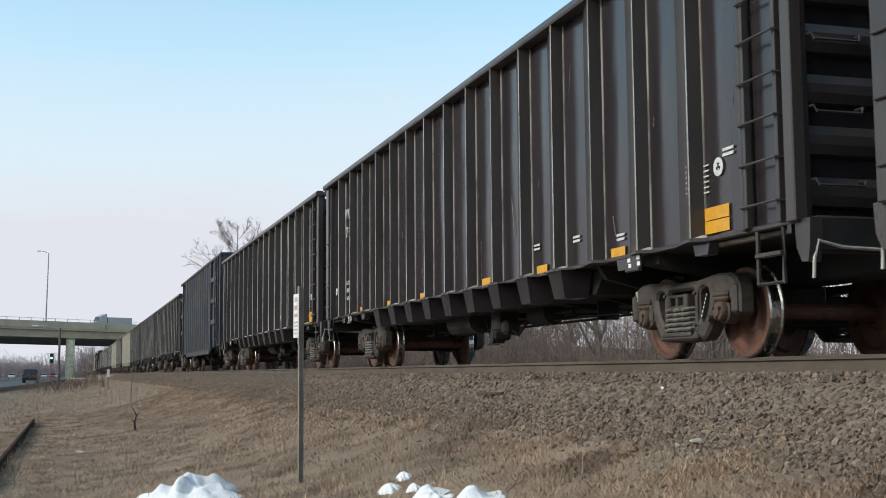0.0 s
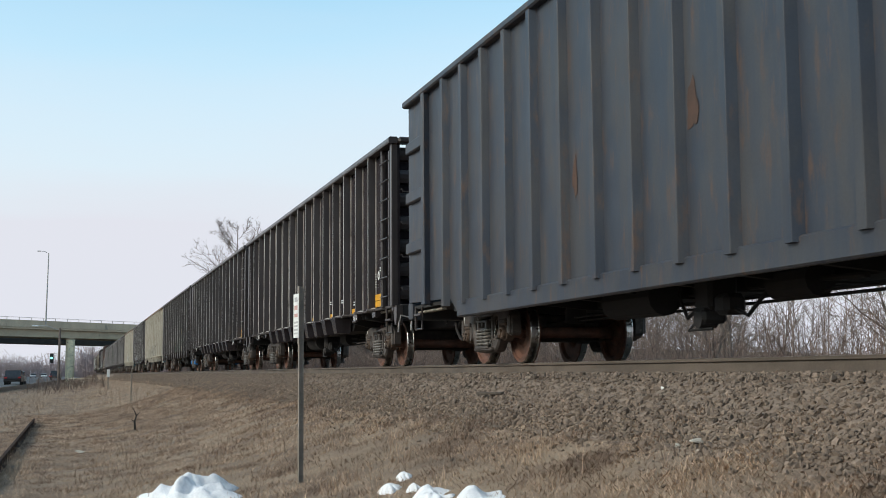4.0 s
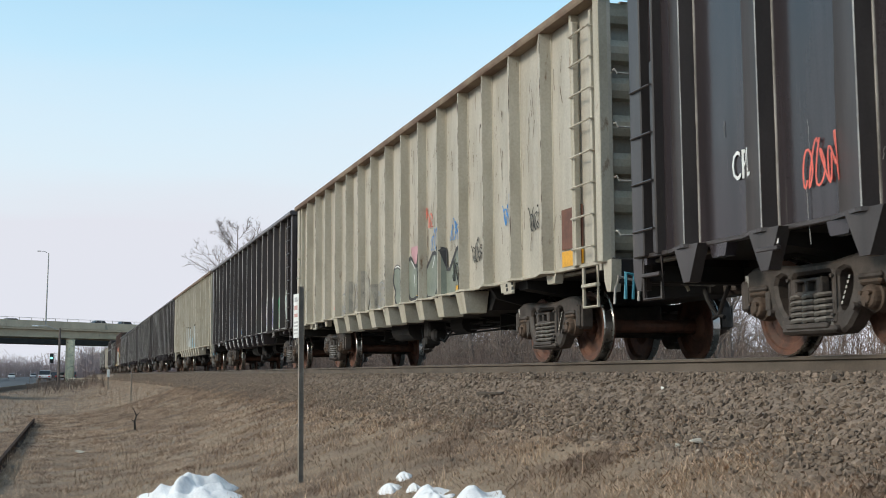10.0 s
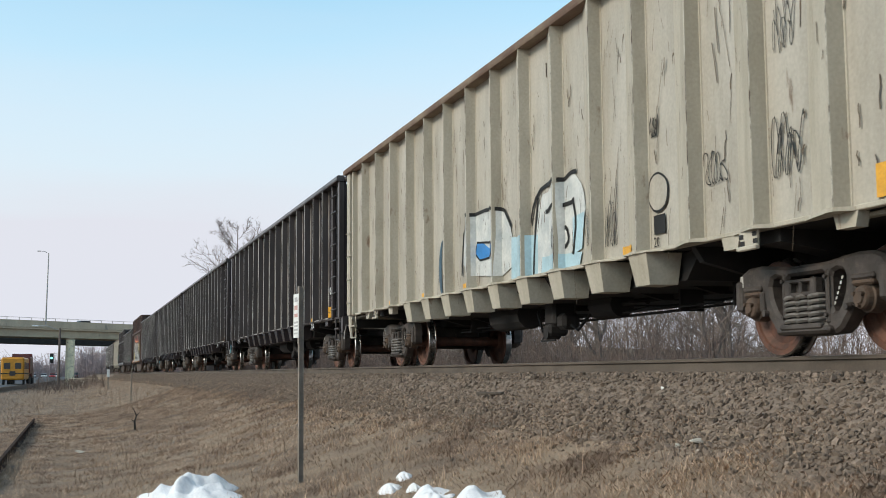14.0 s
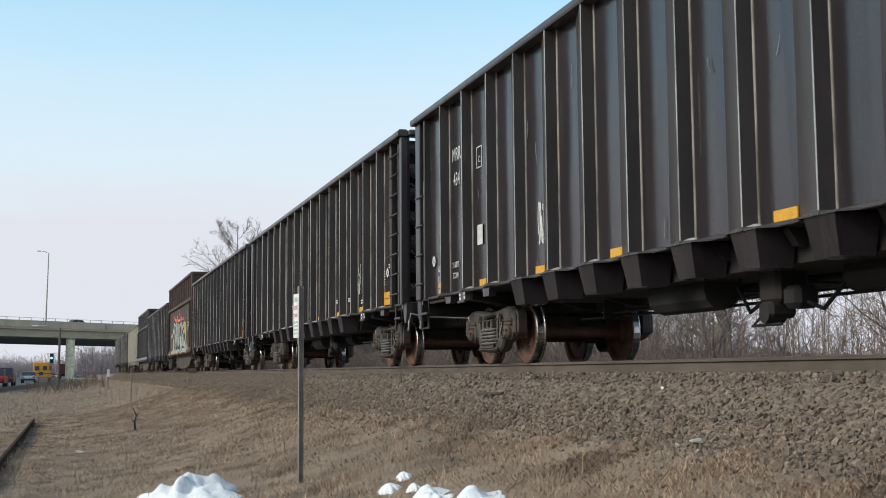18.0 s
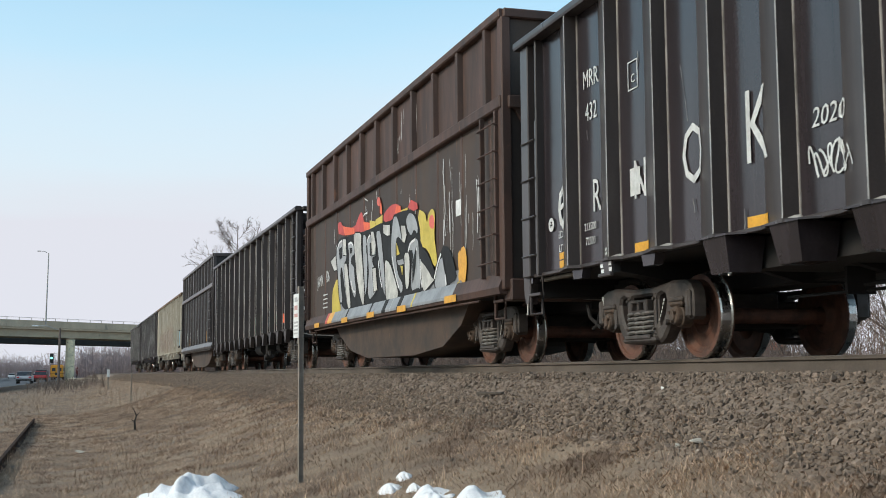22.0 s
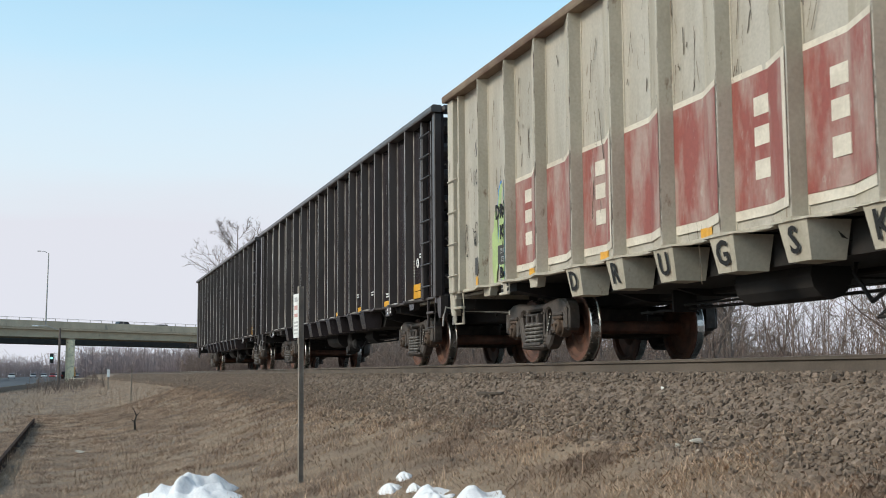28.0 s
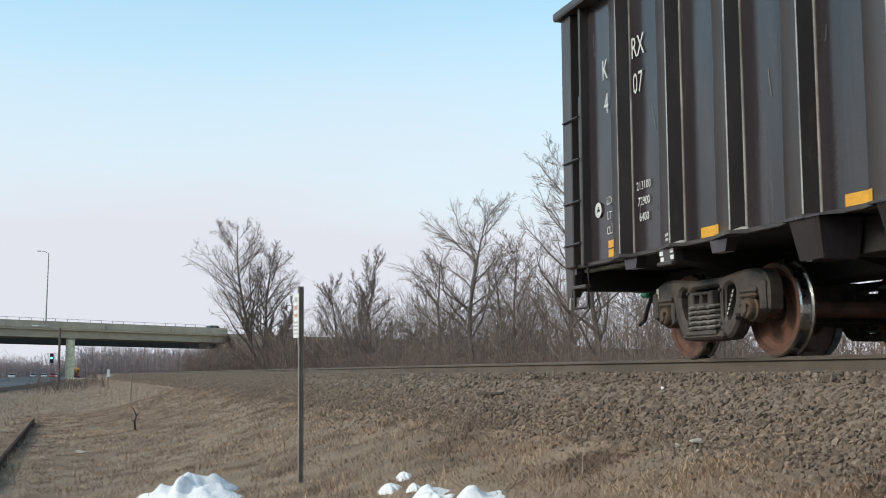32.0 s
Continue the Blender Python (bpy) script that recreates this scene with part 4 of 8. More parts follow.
def scatter_stones():
    n = 56000
    x = -4.4 - 46 * rng.random(n) ** 1.35
    y = rng.uniform(-2.95, -0.95, n)
    m = 1300
    x2 = -4.6 - 32 * rng.random(m) ** 1.2
    y2 = -2.85 - np.abs(rng.normal(0, 0.32, m))
    x, y = np.concatenate([x, x2]), np.concatenate([y, y2])
    keep = ~((np.abs(y + 0.7535) < 0.2))
    x, y = x[keep], y[keep]
    n = len(x)
    r = rng.uniform(0.014, 0.027, n) * rng.choice([1, 1, 1, 1.35], n)
    z = ground_zs(y) + r * rng.uniform(0.0, 0.5, n) + np.where((y > -1.85), 0.015, 0)
    R = turns(n)
    near = np.argsort(-x + np.abs(y + 2.2) * 0.6)[:300]
    is_near = np.zeros(n, bool)
    is_near[near] = True
    vs, fs, k = [], [], 0
    which = rng.integers(0, 10, n)
    for i in np.where(~is_near)[0]:
        vs.append(STONE_V[which[i]] @ R[i].T * r[i] + (x[i], y[i], z[i]))
        fs.append(STONE_F + k)
        k += 12
    stones = part("ballast_stones", stuff_mesh("ballast_stones", np.concatenate(vs), np.concatenate(fs), M_STONES), None, track, "crushed grey-brown ballast stones")
    tagged(stones, kind="stuff")
    # coarser stones farther along the line
    n = 9000
    xf, yf = -50 - 110 * rng.random(n) ** 1.2, rng.uniform(-2.9, -1.2, n)
    rf, Rf, wf = rng.uniform(0.035, 0.06, n), turns(n), rng.integers(0, 10, n)
    zf = ground_zs(yf) + 0.02
    fv = np.concatenate([STONE_V[wf[i]] @ Rf[i].T * rf[i] + (xf[i], yf[i], zf[i]) for i in range(n)])
    ff = np.concatenate([STONE_F + 12 * i for i in range(n)])
    tagged(part("ballast_stones", stuff_mesh("ballast_stones", fv, ff, M_STONES), None, track, "ballast stones far along the line"), kind="stuff")
    meshes = [stuff_mesh("stone", v, STONE_F, M_STONE) for v in STONE_V]
    for i in near:
        ob = part("stone", meshes[which[i]], None, track)
        ob.matrix_basis = Matrix.Translation((x[i], y[i], z[i])) @ Matrix(R[i].tolist()).to_4x4() @ Matrix.Scale(float(r[i]), 4)


HX, HY = np.arange(-56, -3.9, 0.2), np.arange(-12, -1.9, 0.1)
HZ = np.array([[surface(float(b), float(a)) for b in HY] for a in HX])


def lumps(x, y):
    """Ground height by interpolation."""
    i = np.clip((x + 56) / 0.2, 0, len(HX) - 1.001)
    j = np.clip((y + 12) / 0.1, 0, len(HY) - 1.001)
    a, b = i.astype(int), j.astype(int)
    u, w = i - a, j - b
    return HZ[a, b] * (1 - u) * (1 - w) + HZ[a + 1, b] * u * (1 - w) + HZ[a, b + 1] * (1 - u) * w + HZ[a + 1, b + 1] * u * w


def grass_field():
    """Matted dry grass: single bent blades."""
    def blades(n, x, y, length, width, lift):
        a = rng.uniform(0, 2 * np.pi, n)
        e = rng.uniform(lift[0], lift[1], n)
        z = lumps(x, y)
        base = np.stack([x, y, z - 0.005], 1)
        d = np.stack([np.cos(a) * np.cos(e), np.sin(a) * np.cos(e), np.sin(e)], 1) * length[:, None]
        s = np.stack([-np.sin(a), np.cos(a), np.zeros(n)], 1) * (width[:, None] / 2)
        tip = base + d
        v = np.stack([base - s, base + s, tip], 1).reshape(-1, 3)
        f = np.arange(n)[:, None] * 3 + [[0, 1, 2]]
        return v, f

    n = 700000
    x = -4.4 - 48 * rng.random(n) ** 1.6
    y = np.where(rng.random(n) < 0.93, -2.75 - 6.6 * rng.random(n) ** 1.15, -2.3 - 1.0 * rng.random(n))
    see = (y > -7.6 + 0.075 * x)
    x, y = x[see], y[see]
    n = len(x)
    gi = np.array([[noise.noise((i * 0.13, j * 0.16, 5.0)) for j in range(-110, 1)] for i in range(-560, 1)])
    clump = gi[np.clip((x * 10).astype(int) + 560, 0, 560), np.clip((y * 10).astype(int) + 110, 0, 110)]
    keep = rng.random(n) < 0.62 + 0.7 * clump
    x, y, clump = x[keep], y[keep], clump[keep]
    n = len(x)
    v, f = blades(n, x, y, rng.uniform(0.04, 0.10, n) * (1 + 0.8 * np.clip(clump, -0.4, 1)), rng.uniform(0.006, 0.010, n) * (1 + np.clip(-x - 12, 0, 30) * 0.03), (0.05, 0.75))
    ob = new("dry_grass", stuff_mesh("dry_grass", v, f, M_GRASS))
    tagged(ob, "matted dry brown winter grass on the embankment", "grass", kind="stuff")
    # coarser grass farther along the line
    n = 60000
    x = -44 - 130 * rng.random(n) ** 1.3
    y = -2.7 - 13 * rng.random(n) ** 1.2
    a, e = rng.uniform(0, 2 * np.pi, n), rng.uniform(0.1, 0.9, n)
    ln, wd = rng.uniform(0.10, 0.26, n), rng.uniform(0.012, 0.03, n)
    base = np.stack([x, y, ground_zs(y) - 0.02], 1)
    d = np.stack([np.cos(a) * np.cos(e), np.sin(a) * np.cos(e), np.sin(e)], 1) * ln[:, None]
    s = np.stack([-np.sin(a), np.cos(a), np.zeros(n)], 1) * (wd[:, None] / 2)
    v = np.stack([base - s, base + s, base + d], 1).reshape(-1, 3)
    ob = new("dry_grass", stuff_mesh("dry_grass", v, np.arange(n)[:, None] * 3 + [[0, 1, 2]], M_GRASS))
    tagged(ob, "dry brown grass far along the embankment", "grass", kind="stuff")
    # standing weeds
    cx, cy = [], []
    for _ in range(330):
        a, b = -6 - 34 * random.random() ** 1.3, -3.0 - 5.5 * random.random()
        k = random.randint(6, 26)
        cx += [a + random.gauss(0, 0.08) for _ in range(k)]
        cy += [b + random.gauss(0, 0.08) for _ in range(k)]
    for a, b, k in ((-14.1, -3.36, 90), (-12.4, -4.6, 110), (-25.5, -8.3, 160), (-30, -8.5, 160), (-21, -8.3, 130), (-10, -3.4, 60), (-23.5, -8.2, 150), (-33, -8.6, 120), (-37, -8.3, 120)):
        cx += [a + random.gauss(0, 0.16) for _ in range(k)]
        cy += [b + random.gauss(0, 0.16) for _ in range(k)]
    x, y = np.array(cx), np.array(cy)
    n = len(x)
    v, f = blades(n, x, y, rng.uniform(0.08, 0.26, n) * rng.choice([0.7, 1.0, 1.25], n), rng.uniform(0.005, 0.009, n), (0.6, 1.5))
    ob = new("dry_weeds", stuff_mesh("dry_weeds", v, f, M_GRASS))
    tagged(ob, "standing tufts of dead straw-coloured weeds", "weeds", kind="stuff")


def sticks(paths, sides=3):
    """Tapered sticks from arrays: start, end, radius at start, radius at end."""
    a, b, ra, rb = paths
    n = len(a)
    d = b - a
    d /= np.linalg.norm(d, axis=1)[:, None] + 1e-9
    up = np.where(np.abs(d[:, 2:3]) < 0.9, [[0, 0, 1.0]], [[1.0, 0, 0]])
    e1 = np.cross(d, up)
    e1 /= np.linalg.norm(e1, axis=1)[:, None]
    e2 = np.cross(e1, d)
    vs = []
    for p, r in ((a, ra), (b, rb)):
        for j in range(sides):
            t = 2 * np.pi * j / sides
            vs.append(p + (e1 * np.cos(t) + e2 * np.sin(t)) * r[:, None])
    v = np.stack(vs, 1).reshape(-1, 3)
    k = np.arange(n)[:, None] * 2 * sides
    f = np.concatenate([k + [j, (j + 1) % sides, sides + (j + 1) % sides, sides + j] for j in range(sides)])
    return v, f


def grow(height, r0, seed, limbs=22, low=0.18, open_angle=0.75, upright=0.5, stems=1, twig=0.016, reach=0.42):
    """Branch segments of a bare tree: stems, limbs that curve upward, branches and twigs."""
    rr = random.Random(seed)
    segs = []

    def rod(p, d, length, r, r_end, lev, k, curl):
        pts = [(p, r)]
        for i in range(k):
            wob = (0.05, 0.15, 0.21, 0.24)[lev]
            d = (d + Vector((rr.gauss(0, wob), rr.gauss(0, wob), rr.gauss(0, wob * 0.6) + curl))).normalized()
            q = p + d * (length / k)
            ra, rb = r + (r_end - r) * i / k, r + (r_end - r) * (i + 1) / k
            segs.append((p, q, ra, rb, lev))
            p = q
            pts.append((p, rb))
        return pts

    def side(d, angle):
        a = Vector((rr.gauss(0, 1), rr.gauss(0, 1), rr.gauss(0, 0.4)))
        a = (a - d * a.dot(d)).normalized()
        return (d * math.cos(angle) + a * math.sin(angle)).normalized()

    for s in range(stems):
        d0 = Vector((rr.gauss(0, 0.05 + 0.2 * (stems > 1)), rr.gauss(0, 0.05 + 0.2 * (stems > 1)), 1)).normalized()
        hs = height * (1 if s == 0 else rr.uniform(0.75, 0.97))
        tr = rod(Vector((0, 0, 0)), d0, hs * 0.9, r0, twig * 1.3, 0, 12, 0.05)
        for i in range(limbs):
            f = low + (0.97 - low) * (i + rr.random()) / limbs
            j = min(11, int(f * 12))
            p, r = tr[j]
            p = p.lerp(tr[j + 1][0], f * 12 - j)
            ln = hs * reach * (1.12 - 0.8 * f) * rr.uniform(0.7, 1.15)
            d = side(Vector((0, 0, 1)), open_angle * rr.uniform(0.7, 1.2))
            lb = rod(p, d, ln, max(twig * 1.6, r * 0.5), twig, 1, 6, 0.10 * upright)
            for k in range(13):
                g = 0.2 + 0.8 * (k + rr.random()) / 13
                jj = min(5, int(g * 6))
                q = lb[jj][0].lerp(lb[jj + 1][0], min(1, g * 6 - jj))
                e = (lb[jj + 1][0] - lb[jj][0]).normalized()
                br = rod(q, side(e, rr.uniform(0.4, 0.9)), ln * rr.uniform(0.22, 0.42) * (1.15 - 0.5 * g), twig * 1.15, twig * 0.7, 2, 3, 0.14 * upright)
                for w in range(5):
                    m = rr.randint(1, 3)
                    e2 = (br[m][0] - br[m - 1][0]).normalized()
                    tw = rod(br[m][0], side(e2, rr.uniform(0.35, 0.8)), ln * rr.uniform(0.07, 0.17), twig * 0.8, twig * 0.45, 3, 2, 0.12 * upright)
                    segs.append((tw[1][0], tw[1][0] + side(e2, 0.8) * ln * 0.07, twig * 0.6, twig * 0.35, 3))
    top = max(s[1].z for s in segs)
    k = height / top
    return [(s[0] * k, s[1] * k, s[2], s[3], s[4]) for s in segs]


def bare_tree(x, y, height, r0, seed, label, z=None, twig=0.018, **kw):
    segs = grow(height, r0, seed, twig=twig, **kw)
    tree = thing("bare_tree", label, "tree", "bare trees behind the railway", at=pose(x, y, ground_z(y) if z is None else z))
    for name, lo, hi, mtl, sides in (("trunk", 0, 1, M_BARK, 7), ("crown", 2, 99, M_TWIG, 3)):
        ss = [s for s in segs if lo <= s[4] <= hi]
        a, b = np.array([tuple(s[0]) for s in ss]), np.array([tuple(s[1]) for s in ss])
        v, f = sticks((a, b, np.array([s[2] for s in ss]), np.array([s[3] for s in ss])), sides)
        part(name, stuff_mesh(name, v, f, mtl), None, tree, "bare forked limbs" if lo == 0 else "crown of thin bare twigs")
    return tree


def thicket(name, label, n, place, height, twig, material, lean=0.16, twigs=4, category="brush"):
    """Many leafless stems with side twigs, in one mesh. place gives n positions."""
    p = place(n)
    h = rng.uniform(height[0], height[1], n) * rng.uniform(0.6, 1.0, n)
    d = np.stack([rng.normal(0, lean, n), rng.normal(0, lean, n), np.ones(n)], 1)
    tip = p + d * h[:, None]
    rad = np.full(n, twig)
    A, B, RA, RB = [p], [tip], [rad * 1.5], [rad * 0.5]
    for _ in range(twigs):
        t = rng.uniform(0.25, 0.85, n)
        s = p + d * (h * t)[:, None]
        e = np.stack([rng.normal(0, 0.5, n), rng.normal(0, 0.5, n), rng.uniform(0.35, 1, n)], 1)
        L = h * rng.uniform(0.18, 0.42, n)
        q = s + e * L[:, None]
        A.append(s), B.append(q), RA.append(rad * 0.8), RB.append(rad * 0.4)
        s2 = s + e * (L * 0.5)[:, None]
        e2 = e + rng.normal(0, 0.5, (n, 3))
        A.append(s2), B.append(s2 + e2 * (L * 0.5)[:, None]), RA.append(rad * 0.6), RB.append(rad * 0.3)
    v, f = sticks((np.concatenate(A), np.concatenate(B), np.concatenate(RA), np.concatenate(RB)), 3)
    ob = new(name, stuff_mesh(name, v, f, material))
    return tagged(ob, label, category, kind="stuff")


def strip(x0, x1, y0, y1, z=None, power=1.0):
    def place(n):
        x = x0 + (x1 - x0) * rng.random(n) ** power
        y = rng.uniform(y0, y1, n)
        return np.stack([x, y, ground_zs(y) if z is None else np.full(n, z)], 1)
    return place


scatter_stones()
grass_field()

TREE = "bare winter tree standing behind the railway"
bare_tree(-128.8, 12.2, 18.4, 0.26, 27, "wide bare winter tree with dense upright limbs", limbs=34, low=0.16, open_angle=0.85, upright=0.7, twig=0.015, reach=0.44, stems=2)
bare_tree(-124.0, 12.6, 9.5, 0.16, 71, TREE, limbs=16, twig=0.024, stems=2)
bare_tree(-117.0, 19.6, 14.0, 0.16, 8, "slender bare winter tree", limbs=20, open_angle=0.65, upright=0.9, twig=0.018, reach=0.40)
bare_tree(-113.0, 16.6, 11.0, 0.14, 9, "slender bare winter tree", limbs=18, open_angle=0.7, upright=0.9, twig=0.018, reach=0.42)
bare_tree(-108.0, 18.5, 9.6, 0.12, 10, "slender bare winter tree", limbs=14, open_angle=0.6, upright=0.8, twig=0.019, reach=0.32)
bare_tree(-75.9, 18.1, 13.9, 0.22, 12, "tall bare winter tree with open crown", limbs=26, low=0.28, open_angle=0.95, upright=0.6, twig=0.012, reach=0.52)
bare_tree(-81.3, 17.5, 10.0, 0.16, 13, TREE, limbs=15, open_angle=0.9, upright=0.5, twig=0.014, reach=0.45)
bare_tree(-70.3, 18.8, 10.2, 0.14, 14, TREE, limbs=17, open_angle=0.75, upright=0.8, twig=0.012, reach=0.44)
bare_tree(-91.0, 15.0, 8.4, 0.14, 15, "bare winter tree with wide arching limbs", limbs=13, open_angle=0.9, upright=0.4, twig=0.015, reach=0.5)
bare_tree(-66.0, 16.5, 8.6, 0.13, 23, TREE, limbs=14, open_angle=0.8, upright=0.6, twig=0.012, reach=0.4)
bare_tree(-56.0, 16.4, 13.6, 0.19, 16, "tall bare winter tree with open crown", limbs=24, low=0.22, open_angle=0.95, upright=0.6, twig=0.010, reach=0.52)
bare_tree(-50.0, 15.5, 11.2, 0.17, 17, TREE, limbs=17, open_angle=0.85, upright=0.5, twig=0.011, reach=0.45)
bare_tree(-44.0, 18.0, 9.0, 0.14, 18, TREE, limbs=15, open_angle=0.8, twig=0.010)
bare_tree(-38.0, 15.0, 7.0, 0.11, 19, "low bare winter tree with crooked limbs", limbs=13, low=0.1, open_angle=0.9, upright=0.4, stems=2, twig=0.009, reach=0.5)
bare_tree(-31.0, 16.5, 6.5, 0.11, 20, "low bare winter tree with crooked limbs", limbs=13, low=0.1, open_angle=0.9, upright=0.4, stems=2, twig=0.009, reach=0.5)
bare_tree(-26.0, 19.0, 7.5, 0.12, 22, "low bare winter tree with crooked limbs", limbs=13, low=0.1, open_angle=0.9, upright=0.4, stems=2, twig=0.009, reach=0.5)
bare_tree(-335.0, 40.0, 19.0, 0.3, 31, "distant bare tree beyond the overpass", limbs=14, twig=0.06, reach=0.45)
for x, y, h in ((-95.5, 14.0, 4.2), (-62.5, 15.5, 3.6), (-61.0, 15.8, 3.4)):
    bare_tree(x, y, h, 0.10, int(-x), "thin pale-barked bare sapling", limbs=6, low=0.6, twig=0.015, reach=0.25)

thicket("undergrowth", "tangled leafless undergrowth along the far side of the track", 4600, strip(-140, -20, 10, 26), (1.0, 4.2), 0.011, M_BRUSH)
thicket("undergrowth", "low brown brush beside the far side of the ballast", 6500, strip(-150, -14, 5, 14), (0.6, 2.0), 0.008, M_BRUSH)
thicket("undergrowth", "dense leafless saplings in front of the bank", 7000, strip(-210, -98, 10, 34), (2.0, 6.5), 0.022, M_BRUSH, lean=0.1)
thicket("undergrowth", "slender bare saplings among the brush", 520, strip(-122, -40, 13, 30), (4.0, 9.5), 0.016, M_TWIG, lean=0.09, twigs=16)
thicket("undergrowth", "dark shrubs beside the overpass end", 420, strip(-142, -126, 6.5, 11), (1.0, 3.8), 0.02, M_BRUSH, lean=0.2)
def beside_road(n):
    """Woods on both sides of the road, closing behind it."""
    x, y = rng.uniform(-680, -330, n), rng.uniform(-150, 150, n)
    y = np.where((np.abs(y + 20) < 15) & (x > -560), y + np.where(rng.random(n) < 0.5, 38.0, -34.0), y)
    return np.stack([x, y, np.full(n, -1.6)], 1)


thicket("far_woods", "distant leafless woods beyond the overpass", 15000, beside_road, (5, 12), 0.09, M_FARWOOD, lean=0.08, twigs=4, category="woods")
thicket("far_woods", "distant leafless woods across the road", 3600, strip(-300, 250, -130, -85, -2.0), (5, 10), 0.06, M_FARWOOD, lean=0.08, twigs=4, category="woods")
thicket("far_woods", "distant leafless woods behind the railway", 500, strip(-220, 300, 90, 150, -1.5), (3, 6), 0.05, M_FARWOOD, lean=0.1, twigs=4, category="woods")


# ---- posts, snow and small things beside the line ----
def sign_post():
    base = surface(-4.81, -13.35)
    ob = thing("sign_post", "steel channel post with a narrow white sign on it", "sign post", at=pose(-13.35, -4.81, base - 0.075, 0.4, 0, -83))
    sh = Shape()
    u = [(-0.03, -0.035), (0.03, -0.035), (0.03, -0.029), (0.012, -0.029), (0.012, 0.022), (0.03, 0.022), (0.03, 0.03), (-0.03, 0.03), (-0.03, 0.022), (-0.012, 0.022), (-0.012, -0.029), (-0.03, -0.029)]
    sh.prism([(b * 0.8, a * 0.8) for a, b in u], "z", -0.3, 2.24)
    part("post", sh, M_POST, ob)
    panel = part("sign_panel", Shape().box(0.032, 0.037, -0.155, 0.035, 1.67, 2.16, 0.0015), M_WHITE, ob, "narrow white sign with a rounded edge")
    for z, h, m, w in ((2.07, 0.05, M_BARS, 0.10), (1.98, 0.05, M_REDINK, 0.12), (1.90, 0.04, M_REDINK, 0.12), (1.83, 0.022, M_BARS, 0.14), (1.79, 0.022, M_BARS, 0.13), (1.75, 0.022, M_BARS, 0.14), (1.71, 0.018, M_BARS, 0.12)):
        part("lettering", Shape().box(0.0372, 0.0385, -0.06 - w / 2, -0.06 + w / 2, z, z + h), m, panel, "unreadable printed line")
    part("reflective_backing", Shape().box(0.030, 0.0315, -0.02, 0.045, 1.60, 2.24), M_POST, ob)
    for z in (1.75, 2.08):
        part("bolt", Shape().tube([(0.03, -0.01, z), (0.043, -0.01, z)], 0.009, 6), M_GALV, ob)
    return ob


M_BARS = mat("faded_black_ink", (0.40, 0.39, 0.39), (0.5, 0.49, 0.49), rough=0.7, scale=20)
M_REDINK = mat("faded_red_ink", (0.55, 0.30, 0.27), (0.6, 0.4, 0.37), rough=0.7, scale=20)
sign_post()


def snow_heap(cx, cy, lx, ly, h, seed, label):
    """A melting heap: a lumpy dome with an uneven rim."""
    n, m = 48, 18
    sh = Shape()
    vs = []
    base = surface(cy, cx)
    for i in range(m + 1):
        f = i / m
        for j in range(n):
            a = 2 * math.pi * j / n
            rim = 1 + 0.5 * noise.noise((math.cos(a) * 2.0 + seed, math.sin(a) * 2.0, seed * 2.0)) + 0.12 * noise.noise((math.cos(a) * 3.5, math.sin(a) * 3.5, seed * 3.0))
            x, y = cx + lx * f * rim * math.cos(a), cy + ly * f * rim * math.sin(a)
            z = h * (1 - f ** 2.0) * (1 + 0.8 * noise.noise((x * 3.6, y * 4.6, seed))) + h * (0.5 * noise.noise((x * 3.5, y * 3.5, seed)) + 0.16 * noise.noise((x * 9, y * 9, seed + 4))) * (1 - f ** 4) * min(1.0, f * 4)
            vs.append((x, y, (surface(y, x) - 0.02) if i == m else base + max(0.0, z) + (surface(y, x) - base) * f))
    sh.add(vs, [(i * n + j, i * n + (j + 1) % n, (i + 1) * n + (j + 1) % n, (i + 1) * n + j) for i in range(m) for j in range(n)])
    return thing("snow_mound", label, "snow", "snow left on the grass", shape=sh, material=M_SNOW, smooth=True)


snow_heap(-14.3, -5.90, 1.2, 0.55, 0.24, 3, "large heap of old melting snow on the grass")
snow_heap(-14.0, -6.30, 0.6, 0.34, 0.10, 9, "low heap of old melting snow on the grass")
snow_heap(-11.3, -4.18, 0.19, 0.08, 0.055, 5, "small patch of melting snow on the grass")
snow_heap(-10.95, -4.42, 0.2, 0.10, 0.05, 6, "small patch of melting snow on the grass")
snow_heap(-9.9, -4.32, 0.34, 0.17, 0.08, 7, "heap of old melting snow on the grass")
snow_heap(-9.1, -4.17, 0.40, 0.20, 0.08, 8, "heap of old melting snow on the grass")
snow_heap(-10.5, -4.31, 0.09, 0.06, 0.08, 10, "small lump of melting snow on the grass")


def stake(x, y, h, r, label, material, lean=0.0, name="stake"):
    return thing(name, label, "stake", shape=Shape().tube([(0, 0, -0.1), (0, 0, h * 0.5), (lean, 0, h)], r, 6), material=material, at=pose(x, y, surface(y, x)))


stake(-55.5, -4.7, 1.45, 0.025, "thin dark steel stake in the grass", M_POST)
mk = thing("marker_post", "short post with a white top beside the line", "marker post", at=pose(-94.4, -4.6, surface(-4.6, -94.4)))
part("post", Shape().box(-0.04, 0.04, -0.04, 0.04, -0.1, 0.95, 0.008), M_POST, mk)
part("white_top", Shape().box(-0.06, 0.06, -0.1, 0.1, 0.95, 1.5, 0.008), M_WHITE, mk, "white painted top")
dead = Shape()
dead.tube([(0, 0, -0.05), (0.03, -0.03, 0.2), (-0.03, 0.02, 0.36), (-0.02, -0.08, 0.56)], 0.03, 6, 0.012)
dead.tube([(-0.03, 0.02, 0.36), (0.05, 0.10, 0.44)], 0.016, 5, 0.006)
dead.tube([(0.03, -0.03, 0.2), (0.1, -0.12, 0.28)], 0.014, 5, 0.006)
